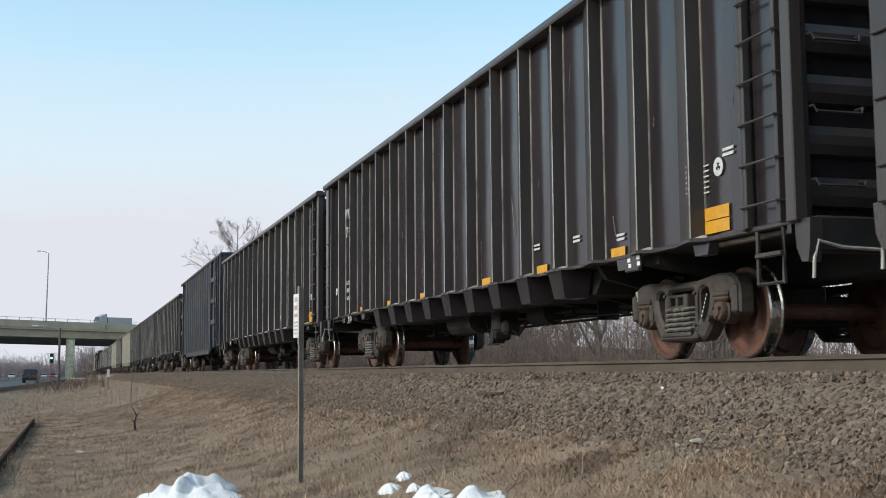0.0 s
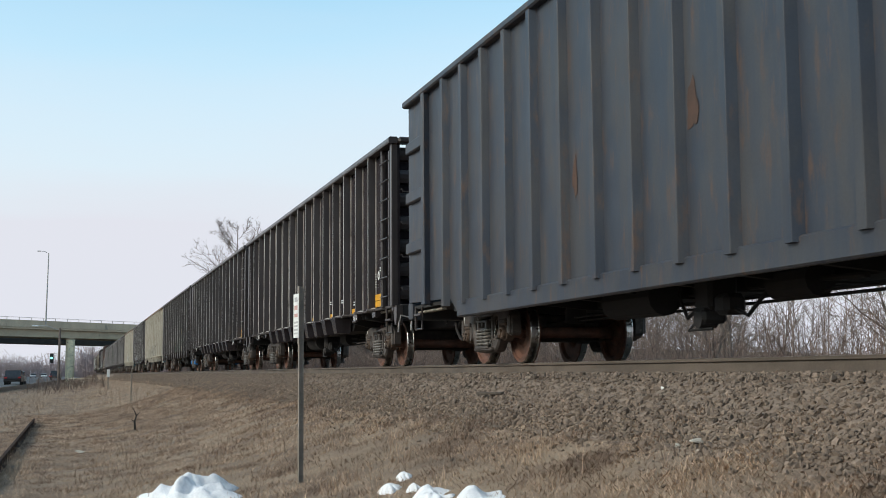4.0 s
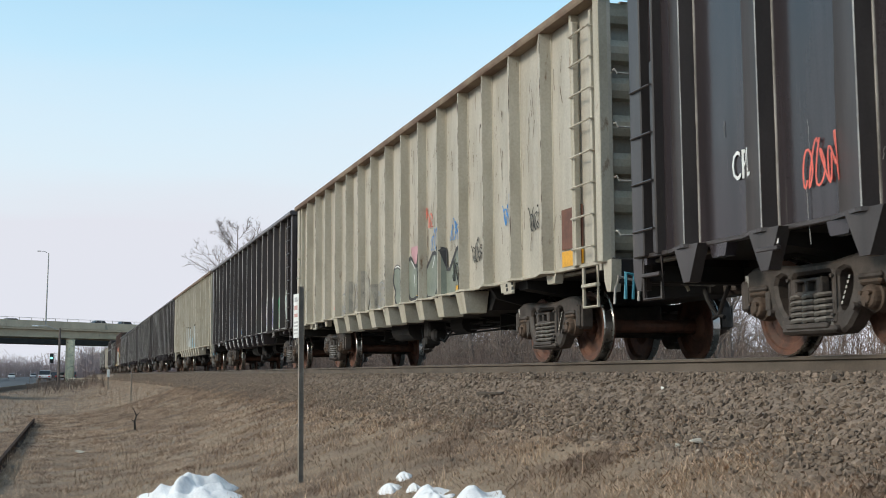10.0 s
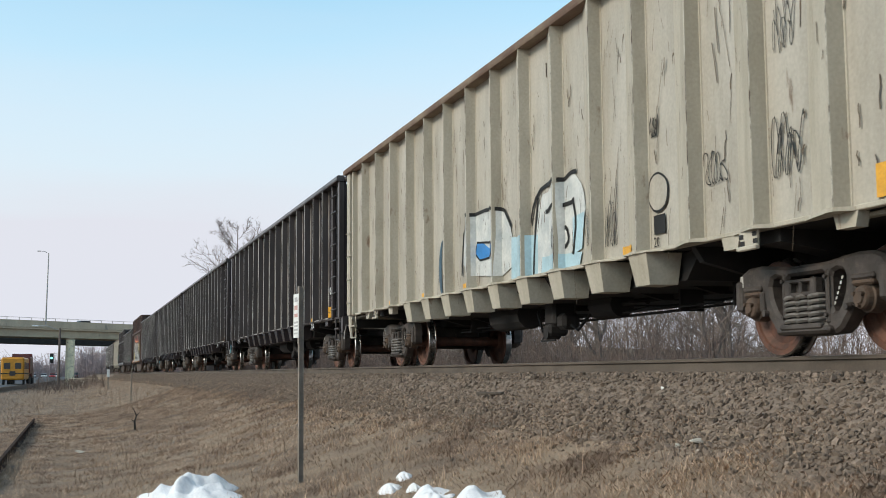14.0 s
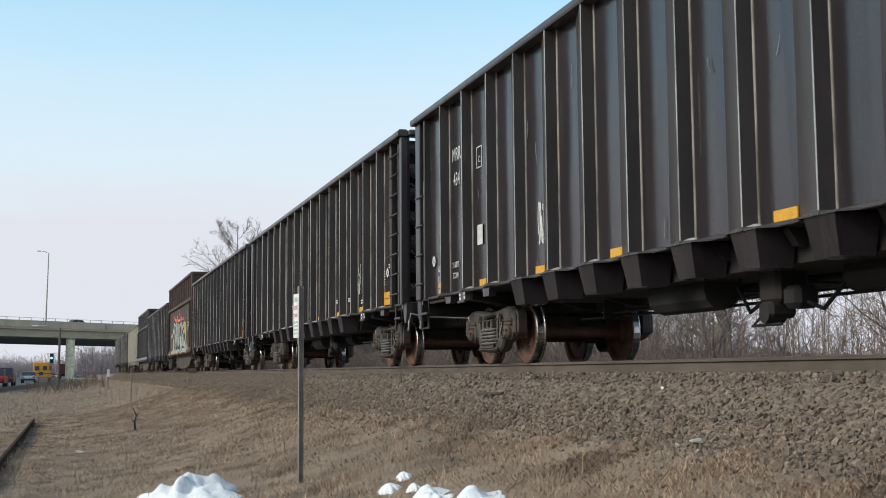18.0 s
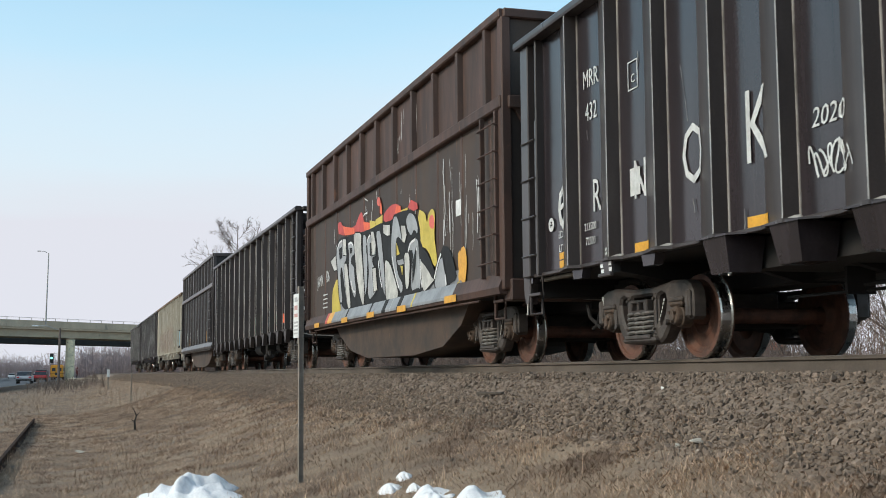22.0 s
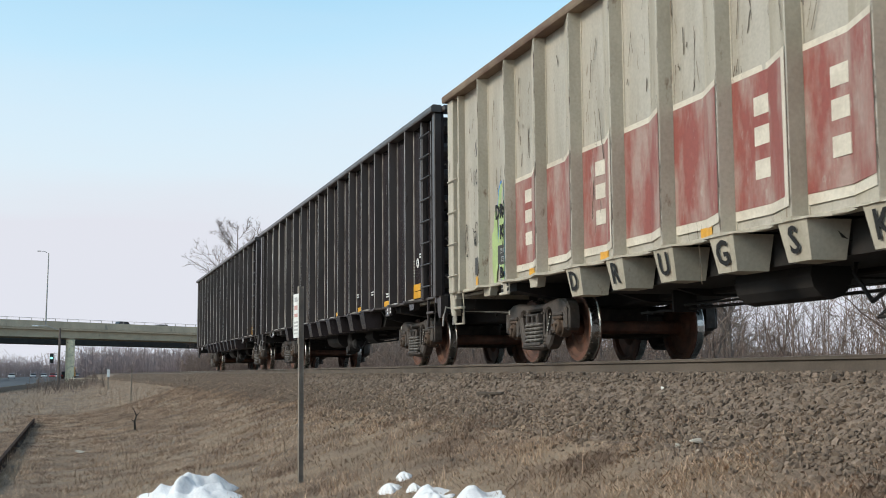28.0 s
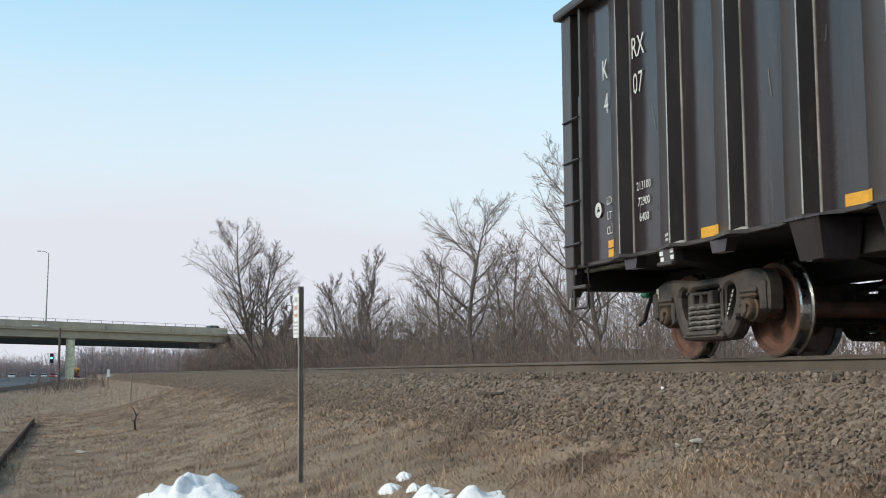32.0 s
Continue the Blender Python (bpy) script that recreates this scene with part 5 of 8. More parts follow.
thing("dead_stump", "thin dark broken stem standing in the grass", "stem", shape=dead, material=M_UNDER, at=pose(-31.6, -5.67, surface(-5.67, -31.6)))


def rock(x, y, s, label, material, seed, flat=0.6):
    sh = Shape()
    v = STONE_V[seed % 10] * np.array([1.3, 1.0, flat]) * s
    sh.add([tuple(p) for p in v], [tuple(q) for q in STONE_F])
    return thing("rock", label, "rock", shape=sh, material=material, at=pose(x, y, surface(y, x) + s * 0.25))


M_PALE = mat("pale_stone", (0.46, 0.42, 0.35), (0.34, 0.30, 0.25), rough=0.9, scale=8, fine=60, bump=0.4)
rock(-8.14, -2.78, 0.062, "pale broken stone at the foot of the ballast", M_PALE, 1)
rock(-8.3, -2.86, 0.045, "pale broken stone at the foot of the ballast", M_PALE, 2)
rock(-7.9, -2.9, 0.04, "pale broken stone at the foot of the ballast", M_PALE, 5)
rock(-10.14, -2.03, 0.035, "small white stone on the ballast slope", M_WHITE, 3, 1.0)
rock(-25.5, -7.06, 0.2, "flat pale concrete chunk in the grass", M_PALE, 4, 0.25)
thing("wood_scrap", "weathered splinter of wood on the ballast", "wood", shape=Shape().box(-0.22, 0.22, -0.03, 0.03, 0, 0.03, 0.006), material=M_TIE, at=pose(-14.1, -2.33, -0.40, 0, 0, 25))

# ---- roadside: lamp on the overpass, traffic light, building ----
lamp_y = -12.5
lamp = thing("street_lamp", "tall grey street lamp with one arm on the overpass", "street lamp", at=pose(bridge_x(lamp_y) + 0.1, lamp_y, 10.6))
part("pole", Shape().tube([(0, 0, -0.6), (0, 0.25, 14.0)], 0.16, 8, 0.10), M_GALV, lamp)
part("arm", Shape().tube([(0, 0.25, 14.0), (0, -0.5, 14.4), (0, -1.3, 14.5)], 0.06, 6), M_GALV, lamp)
part("lamp_head", Shape().box(-0.15, 0.15, -2.0, -1.2, 14.40, 14.58, 0.04), M_GALV, lamp)

M_GREENLIGHT = bpy.data.materials.new("green_signal_light")
M_GREENLIGHT.use_nodes = True
M_GREENLIGHT.node_tree.nodes["Principled BSDF"].inputs["Emission Color"].default_value = (0.15, 1.0, 0.75, 1)
M_GREENLIGHT.node_tree.nodes["Principled BSDF"].inputs["Emission Strength"].default_value = 1.6
pole = thing("traffic_light", "tall wooden pole with a lit green traffic light", "traffic light", at=pose(-139.3, -8.6, -1.78))
part("pole", Shape().tube([(0, 0, 0), (0.1, 0.05, 6.7)], 0.15, 8, 0.11), M_BARK, pole)
part("luminaire_arm", Shape().tube([(0, 0, 6.5), (0, -1.2, 6.95), (0, -2.2, 7.0)], 0.05, 6), M_GALV, pole)
part("luminaire", Shape().box(-0.12, 0.12, -2.9, -2.2, 6.9, 7.05, 0.03), M_WHITE, pole)
part("signal_box", Shape().box(-0.15, 0.15, -0.95, -0.55, 2.9, 3.95, 0.03), M_UNDER, pole)
part("green_lens", Shape().lathe([(0.0, 0.001), (0.0, 0.13)], 0, 0, 0, 12), M_GREENLIGHT, pole, "glowing green lens", at=pose(0.16, -0.75, 3.45, 0, 0, 90))
part("signal_arm", Shape().tube([(0, 0, 3.9), (0, -0.8, 3.95)], 0.04, 6), M_GALV, pole)

bld = thing("roadside_building", "pale low commercial building beyond the road", "building", at=pose(-330, -52, -1.9))
part("wall", Shape().box(-20, 0, -16, 6, 0, 8.6, 0.05), M_CONCRETE, bld)
part("roof", Shape().box(-20.4, 0.4, -16.4, 6.4, 8.6, 9.0, 0.05), M_WHITE, bld)
for i in range(5):
    for z in (1.2, 4.6):
        part("window", Shape().box(0.0, 0.06, -14 + i * 3.8, -11.6 + i * 3.8, z, z + 1.7), M_UNDER, bld)

# brush and rubble round the pier
thicket("undergrowth", "leafless shrubs round the overpass pier", 300, strip(-190, -108, -11.4, -4.2), (0.3, 1.9), 0.016, M_BRUSH, lean=0.2)
thing("culvert_slab", "dark concrete slab and rail end beside the pier", "slab", shape=Shape().box(-6, 6, -3.2, 3.4, 0, 0.18, 0.04).box(-5, -4, -3.0, -2.4, -1.2, 0.0, 0.05), material=M_CONCRETE, at=pose(-205, -4.6, -0.9))


# ---- tall refuse gondolas and the blue car ----
def tall_gondola(label, m_up, m_low, m_frame, L=14.55, top=4.96, belt=3.64, sill=1.0, belly=0.18, rib_d=0.09, low_d=0.06):
    """A two-tier high-sided gondola with a bellied underside."""
    car = thing("high_gondola_car", label, "freight car", "freight cars of the train")
    y = OUT_Y
    part("lower_side", Shape().box(-L / 2, L / 2, y, y + 0.05, sill, belt), m_low, car)
    part("upper_side", Shape().box(-L / 2 + 0.1, L / 2 - 0.1, y + 0.0, y + 0.05, belt, top - 0.1), m_up, car)
    part("far_side", Shape().box(-L / 2, L / 2, 1.45, 1.5, sill, top - 0.1), m_low, car)
    n = 11
    up, low = rib_mesh(belt, top - 0.08, m_frame, 0.16, rib_d, 0.02, edge=False), rib_mesh(sill + 0.2, belt, m_frame, 0.12, low_d, 0.015, edge=False)
    for i in range(n):
        x = -L / 2 + 0.65 + (L - 1.3) * i / (n - 1)
        part("rib", up, None, car, at=pose(x, y, 0))
        part("rib", low, None, car, at=pose(x, y, 0))
    for z, h, d in ((belt - 0.09, 0.18, 0.11), (top - 0.12, 0.14, 0.11)):
        part("belt_rail" if z < 4 else "top_rail", Shape().box(-L / 2 - 0.05, L / 2 + 0.05, y - d, y + 0.06, z, z + h, 0.02), m_frame, car)
        part("belt_rail" if z < 4 else "top_rail", Shape().box(-L / 2 - 0.05, L / 2 + 0.05, 1.44, 1.6, z, z + h, 0.02), m_frame, car)
    part("side_sill", Shape().prism([(y - 0.11, sill - 0.05), (y - 0.13, sill + 0.04), (y - 0.04, sill + 0.24), (y + 0.04, sill + 0.24), (y + 0.04, sill - 0.05)], "x", -L / 2, L / 2), m_frame, car)
    for s in (-1, 1):
        x = s * L / 2
        part("end_sheet", Shape().box(x - 0.04, x + 0.04, -1.5, 1.5, sill + 0.1, top - 0.1), m_low, car)
        part("end_rail", Shape().box(x - 0.1, x + 0.1, -1.55, 1.55, top - 0.12, top + 0.02, 0.02), m_frame, car)
        part("end_sill", Shape().box(x - 0.15, x + 0.15, -1.5, 1.5, sill - 0.15, sill + 0.15, 0.02), m_frame, car)
        part("corner_post", Shape().box(x - 0.09, x + 0.09, y - 0.08, y + 0.06, sill, top - 0.1, 0.015), m_frame, car)
    xf = L / 2
    part("end_brace", Shape().prism([(-1.4, belt - 0.1), (-1.2, belt - 0.1), (0.2, sill + 0.3), (0.0, sill + 0.3)], "x", xf + 0.04, xf + 0.10), m_frame, car)
    part("end_beam", Shape().box(xf + 0.03, xf + 0.14, -1.5, 1.5, belt - 0.1, belt + 0.08, 0.015), m_frame, car)
    ladder_parts(car, xf - 0.75, xf - 0.12, y - 0.13, sill + 0.2, belt - 0.1, 6, m_frame)
    ladder_parts(car, -xf - 0.02, -xf + 0.28, y - 0.13, sill + 0.2, belt - 0.1, 6, m_frame, "grab_irons")
    # bellied floor between the bogies
    prof = [(-5.1, sill), (-4.5, 0.72), (-3.4, 0.36), (-1.8, belly), (1.8, belly), (3.6, 0.30), (4.6, 0.62), (5.1, sill)]
    part("belly", Shape().prism(prof, "y", -1.32, 1.32), M_BELLY, car, "rust-streaked bellied floor")
    part("floor", Shape().box(-L / 2, L / 2, -1.5, 1.5, sill - 0.02, sill + 0.04), M_UNDER, car)
    part("pipe", Shape().tube([(-L / 2 + 1, y - 0.06, sill - 0.10), (0, y - 0.06, sill - 0.08), (L / 2 - 1, y - 0.06, sill - 0.10)], 0.018, 6), m_frame, car)
    for s in (-1, 1):
        part("centre_sill", Shape().box(min(s * 4.9, s * (xf + 0.1)), max(s * 4.9, s * (xf + 0.1)), -0.28, 0.28, 0.72, 1.0, 0.02), M_UNDER, car)
        cp = Shape().box(min(s * xf, s * (xf + 0.45)), max(s * xf, s * (xf + 0.45)), -0.13, 0.13, 0.74, 0.96, 0.04)
        part("coupler", cp, M_TRUCK, car, "cast knuckle coupler")
        hs = Shape().tube([(s * (xf + 0.1), -0.35, 0.80), (s * (xf + 0.2), -0.36, 0.62), (s * (xf + 0.5), -0.33, 0.46)], 0.025, 7)
        part("air_hose", hs, M_UNDER, car, "black rubber air hose")
        add_sill_step(car, s * (xf - 0.42), y + 0.02, sill, m_frame)
        add_bogie(car, s * (xf - 1.9))
    return car


brown = tall_gondola("rusty brown two-tier high-sided gondola covered in a silver mural", M_BROWN, M_BROWN_LOW, M_BROWN, low_d=0.016)
register(brown, -285.24 + 0.25, 14.55)
M_BLACKISH = mat("worn_black_paint", (0.024, 0.021, 0.0195), (0.040, 0.034, 0.030), rough=0.55, scale=1.6, fine=40, bump=0.1, stretch=(2, 1, 0.4), c=(0.10, 0.085, 0.072), c_amount=0.34, wave=0.02, spec=0.3)
high_dark = tall_gondola("black two-tier high-sided gondola with yellow marker bars", M_BLACKISH, M_BLACKISH, M_RIB)
register(high_dark, -321.2 + 0.1, 14.55)


def blue_gondola(L=18.35, top=4.74, sill=1.0):
    car = thing("blue_gondola_car", "weathered dark blue tall gondola car with rust spots", "freight car", "freight cars of the train")
    y = OUT_Y
    part("side_sheet", Shape().prism([(-L / 2, sill + 0.1), (-L / 2 + 2.4, sill + 0.05), (-L / 2 + 2.9, 0.74), (L / 2 - 4.6, 0.78), (L / 2 - 3.9, sill), (L / 2, sill + 0.05), (L / 2, top - 0.08), (-L / 2, top - 0.08)], "y", y, y + 0.05), M_BLUE, car)
    part("far_side", Shape().box(-L / 2, L / 2, 1.45, 1.5, sill, top - 0.08), M_BLUE, car)
    xs = [-L / 2 + 2.3 + 0.98 * k for k in range(13)]
    me = rib_mesh(0.92, top - 0.06, M_BLUE, 0.22, 0.10, 0.05, edge=False)
    for x in xs:
        part("rib", me, None, car, at=pose(x, y, 0))
        part("rib", rib_mesh(sill, top - 0.06, M_BLUE, 0.22, 0.10, 0.05, edge=False) if x == xs[0] else me, None, car, at=pose(x, -y, 0, 0, 0, 180))
    part("side_sill", Shape().box(-L / 2 + 2.9, L / 2 - 4.6, y - 0.05, y + 0.06, 0.72, 0.98, 0.02), M_BLUE, car)
    for x in (-L / 2 + 1.2, L / 2 - 3.7, L / 2 - 2.15, L / 2 - 0.12):
        part("door_post", Shape().box(x - 0.09, x + 0.09, y - 0.11, y + 0.02, sill, top - 0.08, 0.015), M_BLUE, car)
    for a, b in ((-L / 2 + 0.05, -L / 2 + 1.1), (L / 2 - 3.6, L / 2 - 2.25), (L / 2 - 2.05, L / 2 - 0.2)):
        for z in (1.95, 2.85, 3.75):
            part("door_bar", Shape().box(a, b, y - 0.085, y + 0.02, z, z + 0.2, 0.02), M_BLUE, car)
    for yy in (y - 0.03, -y + 0.03):
        part("top_rail", Shape().box(-L / 2 - 0.05, L / 2 + 0.05, yy - 0.09, yy + 0.09, top - 0.12, top, 0.025), M_BLUE, car)
    for s in (-1, 1):
        x = s * L / 2
        part("end_sheet", Shape().box(x - 0.04, x + 0.04, -1.5, 1.5, sill, top - 0.1), M_BLUE, car)
        part("end_rail", Shape().box(x - 0.09, x + 0.09, -1.5, 1.5, top - 0.12, top, 0.02), M_BLUE, car)
        part("end_sill", Shape().box(x - 0.12, x + 0.12, -1.5, 1.5, sill - 0.2, sill + 0.1, 0.02), M_BLUE, car)
    for z in (1.5, 2.3, 3.1, 3.9):
        part("end_rib", Shape().prism([(0, z - 0.1), (0.12, z - 0.05), (0.12, z + 0.05), (0, z + 0.1)], "x", L / 2 + 0.04, L / 2 + 0.04).box(L / 2 + 0.04, L / 2 + 0.15, -1.45, 1.45, z - 0.09, z + 0.09, 0.03), M_BLUE, car)
    part("floor", Shape().box(-L / 2, L / 2, -1.45, 1.45, sill - 0.02, sill + 0.04), M_UNDER, car)
    ladder_parts(car, L / 2 - 1.15, L / 2 - 0.55, y - 0.15, sill + 0.05, top - 0.1, 8, M_RIB)
    add_underframe(car, L, 0.98)
    add_sill_step(car, L / 2 - 0.8, y, sill, M_RIB)
    add_sill_step(car, -L / 2 + 0.5, y, sill, M_RIB)
    part("rust_patch", Shape().box(L / 2 - 0.02 + 0.16, L / 2 + 0.146, -1.25, -0.75, 1.86, 2.22), mat("orange_rust", (0.22, 0.085, 0.03), (0.13, 0.06, 0.03), rough=0.8, scale=4), car, "orange rust patch")
    add_bogie(car, L / 2 - 1.55)
    add_bogie(car, -L / 2 + 2.9)
    return car


blue = blue_gondola()
register(blue, -67.35, 18.35)


# ---- lettering and painted marks ----
def glyphs(body, h, material, bold=0.0, sx=1.0, align="CENTER", shear=0.0):
    """Letters as a thin mesh, standing, facing -y, cap height h."""
    cu = bpy.data.curves.new("lettering", "FONT")
    cu.body, cu.size, cu.align_x, cu.offset, cu.shear, cu.extrude = body, h / 0.72, align, bold, shear, 0.001
    cu.resolution_u = 2
    ob = bpy.data.objects.new("lettering", cu)
    me = bpy.data.meshes.new_from_object(ob)
    bpy.data.objects.remove(ob)
    bpy.data.curves.remove(cu)
    me.transform(Matrix(((sx, 0, 0, 0), (0, 0, -1, 0), (0, 1, 0, 0), (0, 0, 0, 1))))
    me.materials.clear()
    me.materials.append(material)
    return me


GLYPH = {}


def lettering(car, body, u, z, h, material, L=19.45, y=PLATE_Y - 0.020, name="lettering", label="", **kw):
    key = (body, h, material.name, tuple(sorted(kw.items())))
    if key not in GLYPH:
        GLYPH[key] = glyphs(body, h, material, **kw)
    return part(name, GLYPH[key], None, car, label, at=pose(u - L / 2, y, z))


def patch(car, u0, u1, z0, z1, material, L=19.45, y=PLATE_Y - 0.018, name="painted_patch", label="", slant=0.0):
    """A flat painted area on the side sheet; slant lifts its upper edge towards the front."""
    return part(name, Shape().prism([(u0 - L / 2, z0), (u1 - L / 2, z0), (u1 - L / 2, z1 + slant), (u0 - L / 2, z1)], "y", y - 0.002, y), material, car, label)


def blob(car, u, z, w, h, material, L=19.45, y=PLATE_Y - 0.018, name="painted_blob", label="", seed=0, rough=0.12, n=22):
    pts = []
    for i in range(n):
        a = 2 * math.pi * i / n
        k = 1 + rough * 2 * noise.noise((math.cos(a) * 1.7, math.sin(a) * 1.7, seed * 3.7 + 0.5))
        pts.append((u - L / 2 + w / 2 * k * math.cos(a), z + h / 2 * k * math.sin(a)))
    return part(name, Shape().prism(pts, "y", y - 0.002, y), material, car, label)


def ribbon(sh, pts, w, y):
    """A flat brush stroke along points (x, z)."""
    vs = []
    for i, p in enumerate(pts):
        a, b = pts[max(i - 1, 0)], pts[min(i + 1, len(pts) - 1)]
        dx, dz = b[0] - a[0], b[1] - a[1]
        k = math.hypot(dx, dz) or 1
        vs += [(p[0] - dz / k * w / 2, y, p[1] + dx / k * w / 2), (p[0] + dz / k * w / 2, y, p[1] - dx / k * w / 2)]
    sh.add(vs, [(2 * i, 2 * i + 2, 2 * i + 3, 2 * i + 1) for i in range(len(pts) - 1)])


def scribble(car, u, z, w, h, material, seed, L=19.45, y=PLATE_Y - 0.021, thick=0.022, n=3, label="scrawled unreadable tag"):
    """A tag: a few looping brush strokes."""
    rr = random.Random(seed)
    sh = Shape()
    for s in range(n):
        x0 = u - L / 2 - w / 2 + w * s / n
        f1, f2, ph = rr.uniform(2.0, 3.6), rr.uniform(1.5, 3.2), rr.uniform(0, 6)
        pts = []
        for i in range(26):
            t = i / 25
            pts.append((x0 + w / n * (t * 0.9 + 0.28 * math.sin(f1 * 6.28 * t * 0.8 + ph)), z + h * (0.5 + 0.46 * math.sin(f2 * 6.28 * t * 0.7 + ph * 1.7)) * (0.8 + 0.2 * math.sin(9 * t))))
        ribbon(sh, pts, thick, y)
    return part("scrawled_tag", sh, material, car, label)


def block(car, u, z, w, h, material, L, y, name, label, power=5.0):
    """A rounded block: a superellipse with a straight right edge."""
    pts = []
    for i in range(28):
        a = 2 * math.pi * i / 28
        c, q = math.cos(a), math.sin(a)
        pts.append((u - L / 2 + w / 2 * math.copysign(abs(c) ** (2 / power), c), z + h / 2 * math.copysign(abs(q) ** (2 / power), q) + (0.06 * h * c if q > 0 else 0)))
    return part(name, Shape().prism(pts, "y", y - 0.002, y), material, car, label)


def tall_oval(car, u, z, w, h, fill, line, L=19.45, seed=0):
    """A rounded letter block with a pale outline and two eye-like slots."""
    block(car, u, z, w, h, line, L, PLATE_Y - 0.018, "graffiti_letter", "rounded block letter outline")
    block(car, u + 0.01, z, w - 0.11, h - 0.11, fill, L, PLATE_Y - 0.021, "graffiti_letter", "rounded block letter")
    for dz in (0.24, -0.22):
        blob(car, u - 0.03, z + dz * h, 0.08, h * 0.26, line, L, PLATE_Y - 0.024, "graffiti_letter", "", seed, 0.03, 12)
    scribble(car, u + 0.02, z - 0.07, 0.3, 0.14, line, seed + 90, L, PLATE_Y - 0.026, 0.016, 3)
    blob(car, u + w * 0.45, z - h * 0.36, 0.17, 0.24, line, L, PLATE_Y - 0.023, "graffiti_letter", "", seed, 0.03, 14)
    blob(car, u + w * 0.45, z - h * 0.36, 0.12, 0.18, fill, L, PLATE_Y - 0.026, "graffiti_letter", "", seed, 0.03, 14)


def rounded(pts, closed=True):
    """Corners cut once, as a spray can draws them."""
    out = []
    n = len(pts)
    for i in range(n if closed else n - 1):
        (a, b), (c, d) = pts[i], pts[(i + 1) % n]
        out += [(a * 0.78 + c * 0.22, b * 0.78 + d * 0.22), (a * 0.22 + c * 0.78, b * 0.22 + d * 0.78)]
    return out if closed else [pts[0]] + out[1:-1] + [pts[-1]]


def piece(car, shapes, fill, label, y=PLATE_Y - 0.018, L=19.45, line=None, w=0.05, rim=None, name="graffiti_letter"):
    """Painted shapes given by corners (u, z), with an outline and, outside it, a rim line."""
    for pts in shapes:
        if len(pts) > 5:
            pts = rounded(pts)
        if fill:
            part(name, Shape().prism([(a - L / 2, b) for a, b in pts], "y", y - 0.002, y), fill, car, label)
        ring = [(a - L / 2, b) for a, b in pts] + [(pts[0][0] - L / 2, pts[0][1])]
        if line:
            sh = Shape()
            ribbon(sh, ring, w, y - 0.0045)
            part(name, sh, line, car, "outline of a painted letter")
        if rim:
            ca, cb = sum(p[0] for p in ring) / len(ring), sum(p[1] for p in ring) / len(ring)
            sh = Shape()
            ribbon(sh, [(ca + (a - ca) * 1.2, cb + (b - cb) * 1.12) for a, b in ring], 0.026, y - 0.0015)
            part(name, sh, rim, car, "thin rim line round a painted letter")


def strokes(car, lines, material, w=0.03, y=PLATE_Y - 0.0245, L=19.45, label="painted line", name="graffiti_line"):
    for pts in lines:
        pts = rounded(pts, False) if len(pts) > 2 else pts
        sh = Shape()
        ribbon(sh, [(a - L / 2, b) for a, b in pts], w, y)
        part(name, sh, material, car, label)


def flat_paint(name, col, rough=0.5):
    return mat(name, col, tuple(v * 0.82 for v in col), rough=rough, scale=2.5, fine=30, bump=0.05)


M_GREEN = flat_paint("green_spray_paint", (0.035, 0.36, 0.15))
M_LIME = flat_paint("lime_spray_paint", (0.40, 0.52, 0.22))
M_GOLD = flat_paint("mustard_spray_paint", (0.46, 0.29, 0.025))
M_SKY = flat_paint("blue_spray_paint", (0.03, 0.22, 0.56))
M_PALEBLUE = flat_paint("pale_blue_spray_paint", (0.40, 0.56, 0.62))
M_TEALDARK = flat_paint("dark_teal_spray_paint", (0.05, 0.10, 0.14))
M_TEAL = flat_paint("teal_spray_paint", (0.06, 0.30, 0.40))
M_PURPLE = flat_paint("purple_spray_paint", (0.085, 0.055, 0.26))
M_RED = flat_paint("red_spray_paint", (0.55, 0.05, 0.035))
M_PINKRED = flat_paint("coral_spray_paint", (0.72, 0.13, 0.09))
M_GREYPAINT = mat("grey_spray_paint", (0.26, 0.265, 0.275), (0.19, 0.195, 0.20), rough=0.5, scale=2.5, fine=30)
M_LIGHTGREY = mat("light_grey_spray_paint", (0.36, 0.37, 0.38), (0.27, 0.28, 0.29), rough=0.5, scale=2.5, fine=30)
M_INK = flat_paint("black_spray_paint", (0.010, 0.0095, 0.0095), 0.75)
M_CHARCOAL = flat_paint("charcoal_spray_paint", (0.050, 0.048, 0.050), 0.7)
M_FADERED = mat("faded_red_block_paint", (0.27, 0.075, 0.06), (0.36, 0.25, 0.215), rough=0.6, scale=2.2, fine=20, bump=0.1, stretch=(1.5, 1, 0.5), c=(0.40, 0.34, 0.29), c_amount=0.42)
M_CREAM = mat("cream_outline_paint", (0.66, 0.60, 0.50), (0.56, 0.50, 0.41), rough=0.6, scale=3, fine=30)
M_PALEMARK = mat("white_stencil_paint", (0.62, 0.62, 0.60), (0.48, 0.48, 0.46), rough=0.6, scale=9, fine=60)
M_DARKMARK = flat_paint("dark_stencil_paint", (0.05, 0.048, 0.045))
M_BRICKRED = mat("brown_primer_patch", (0.16, 0.07, 0.045), (0.12, 0.055, 0.04), rough=0.7, scale=3, fine=30)


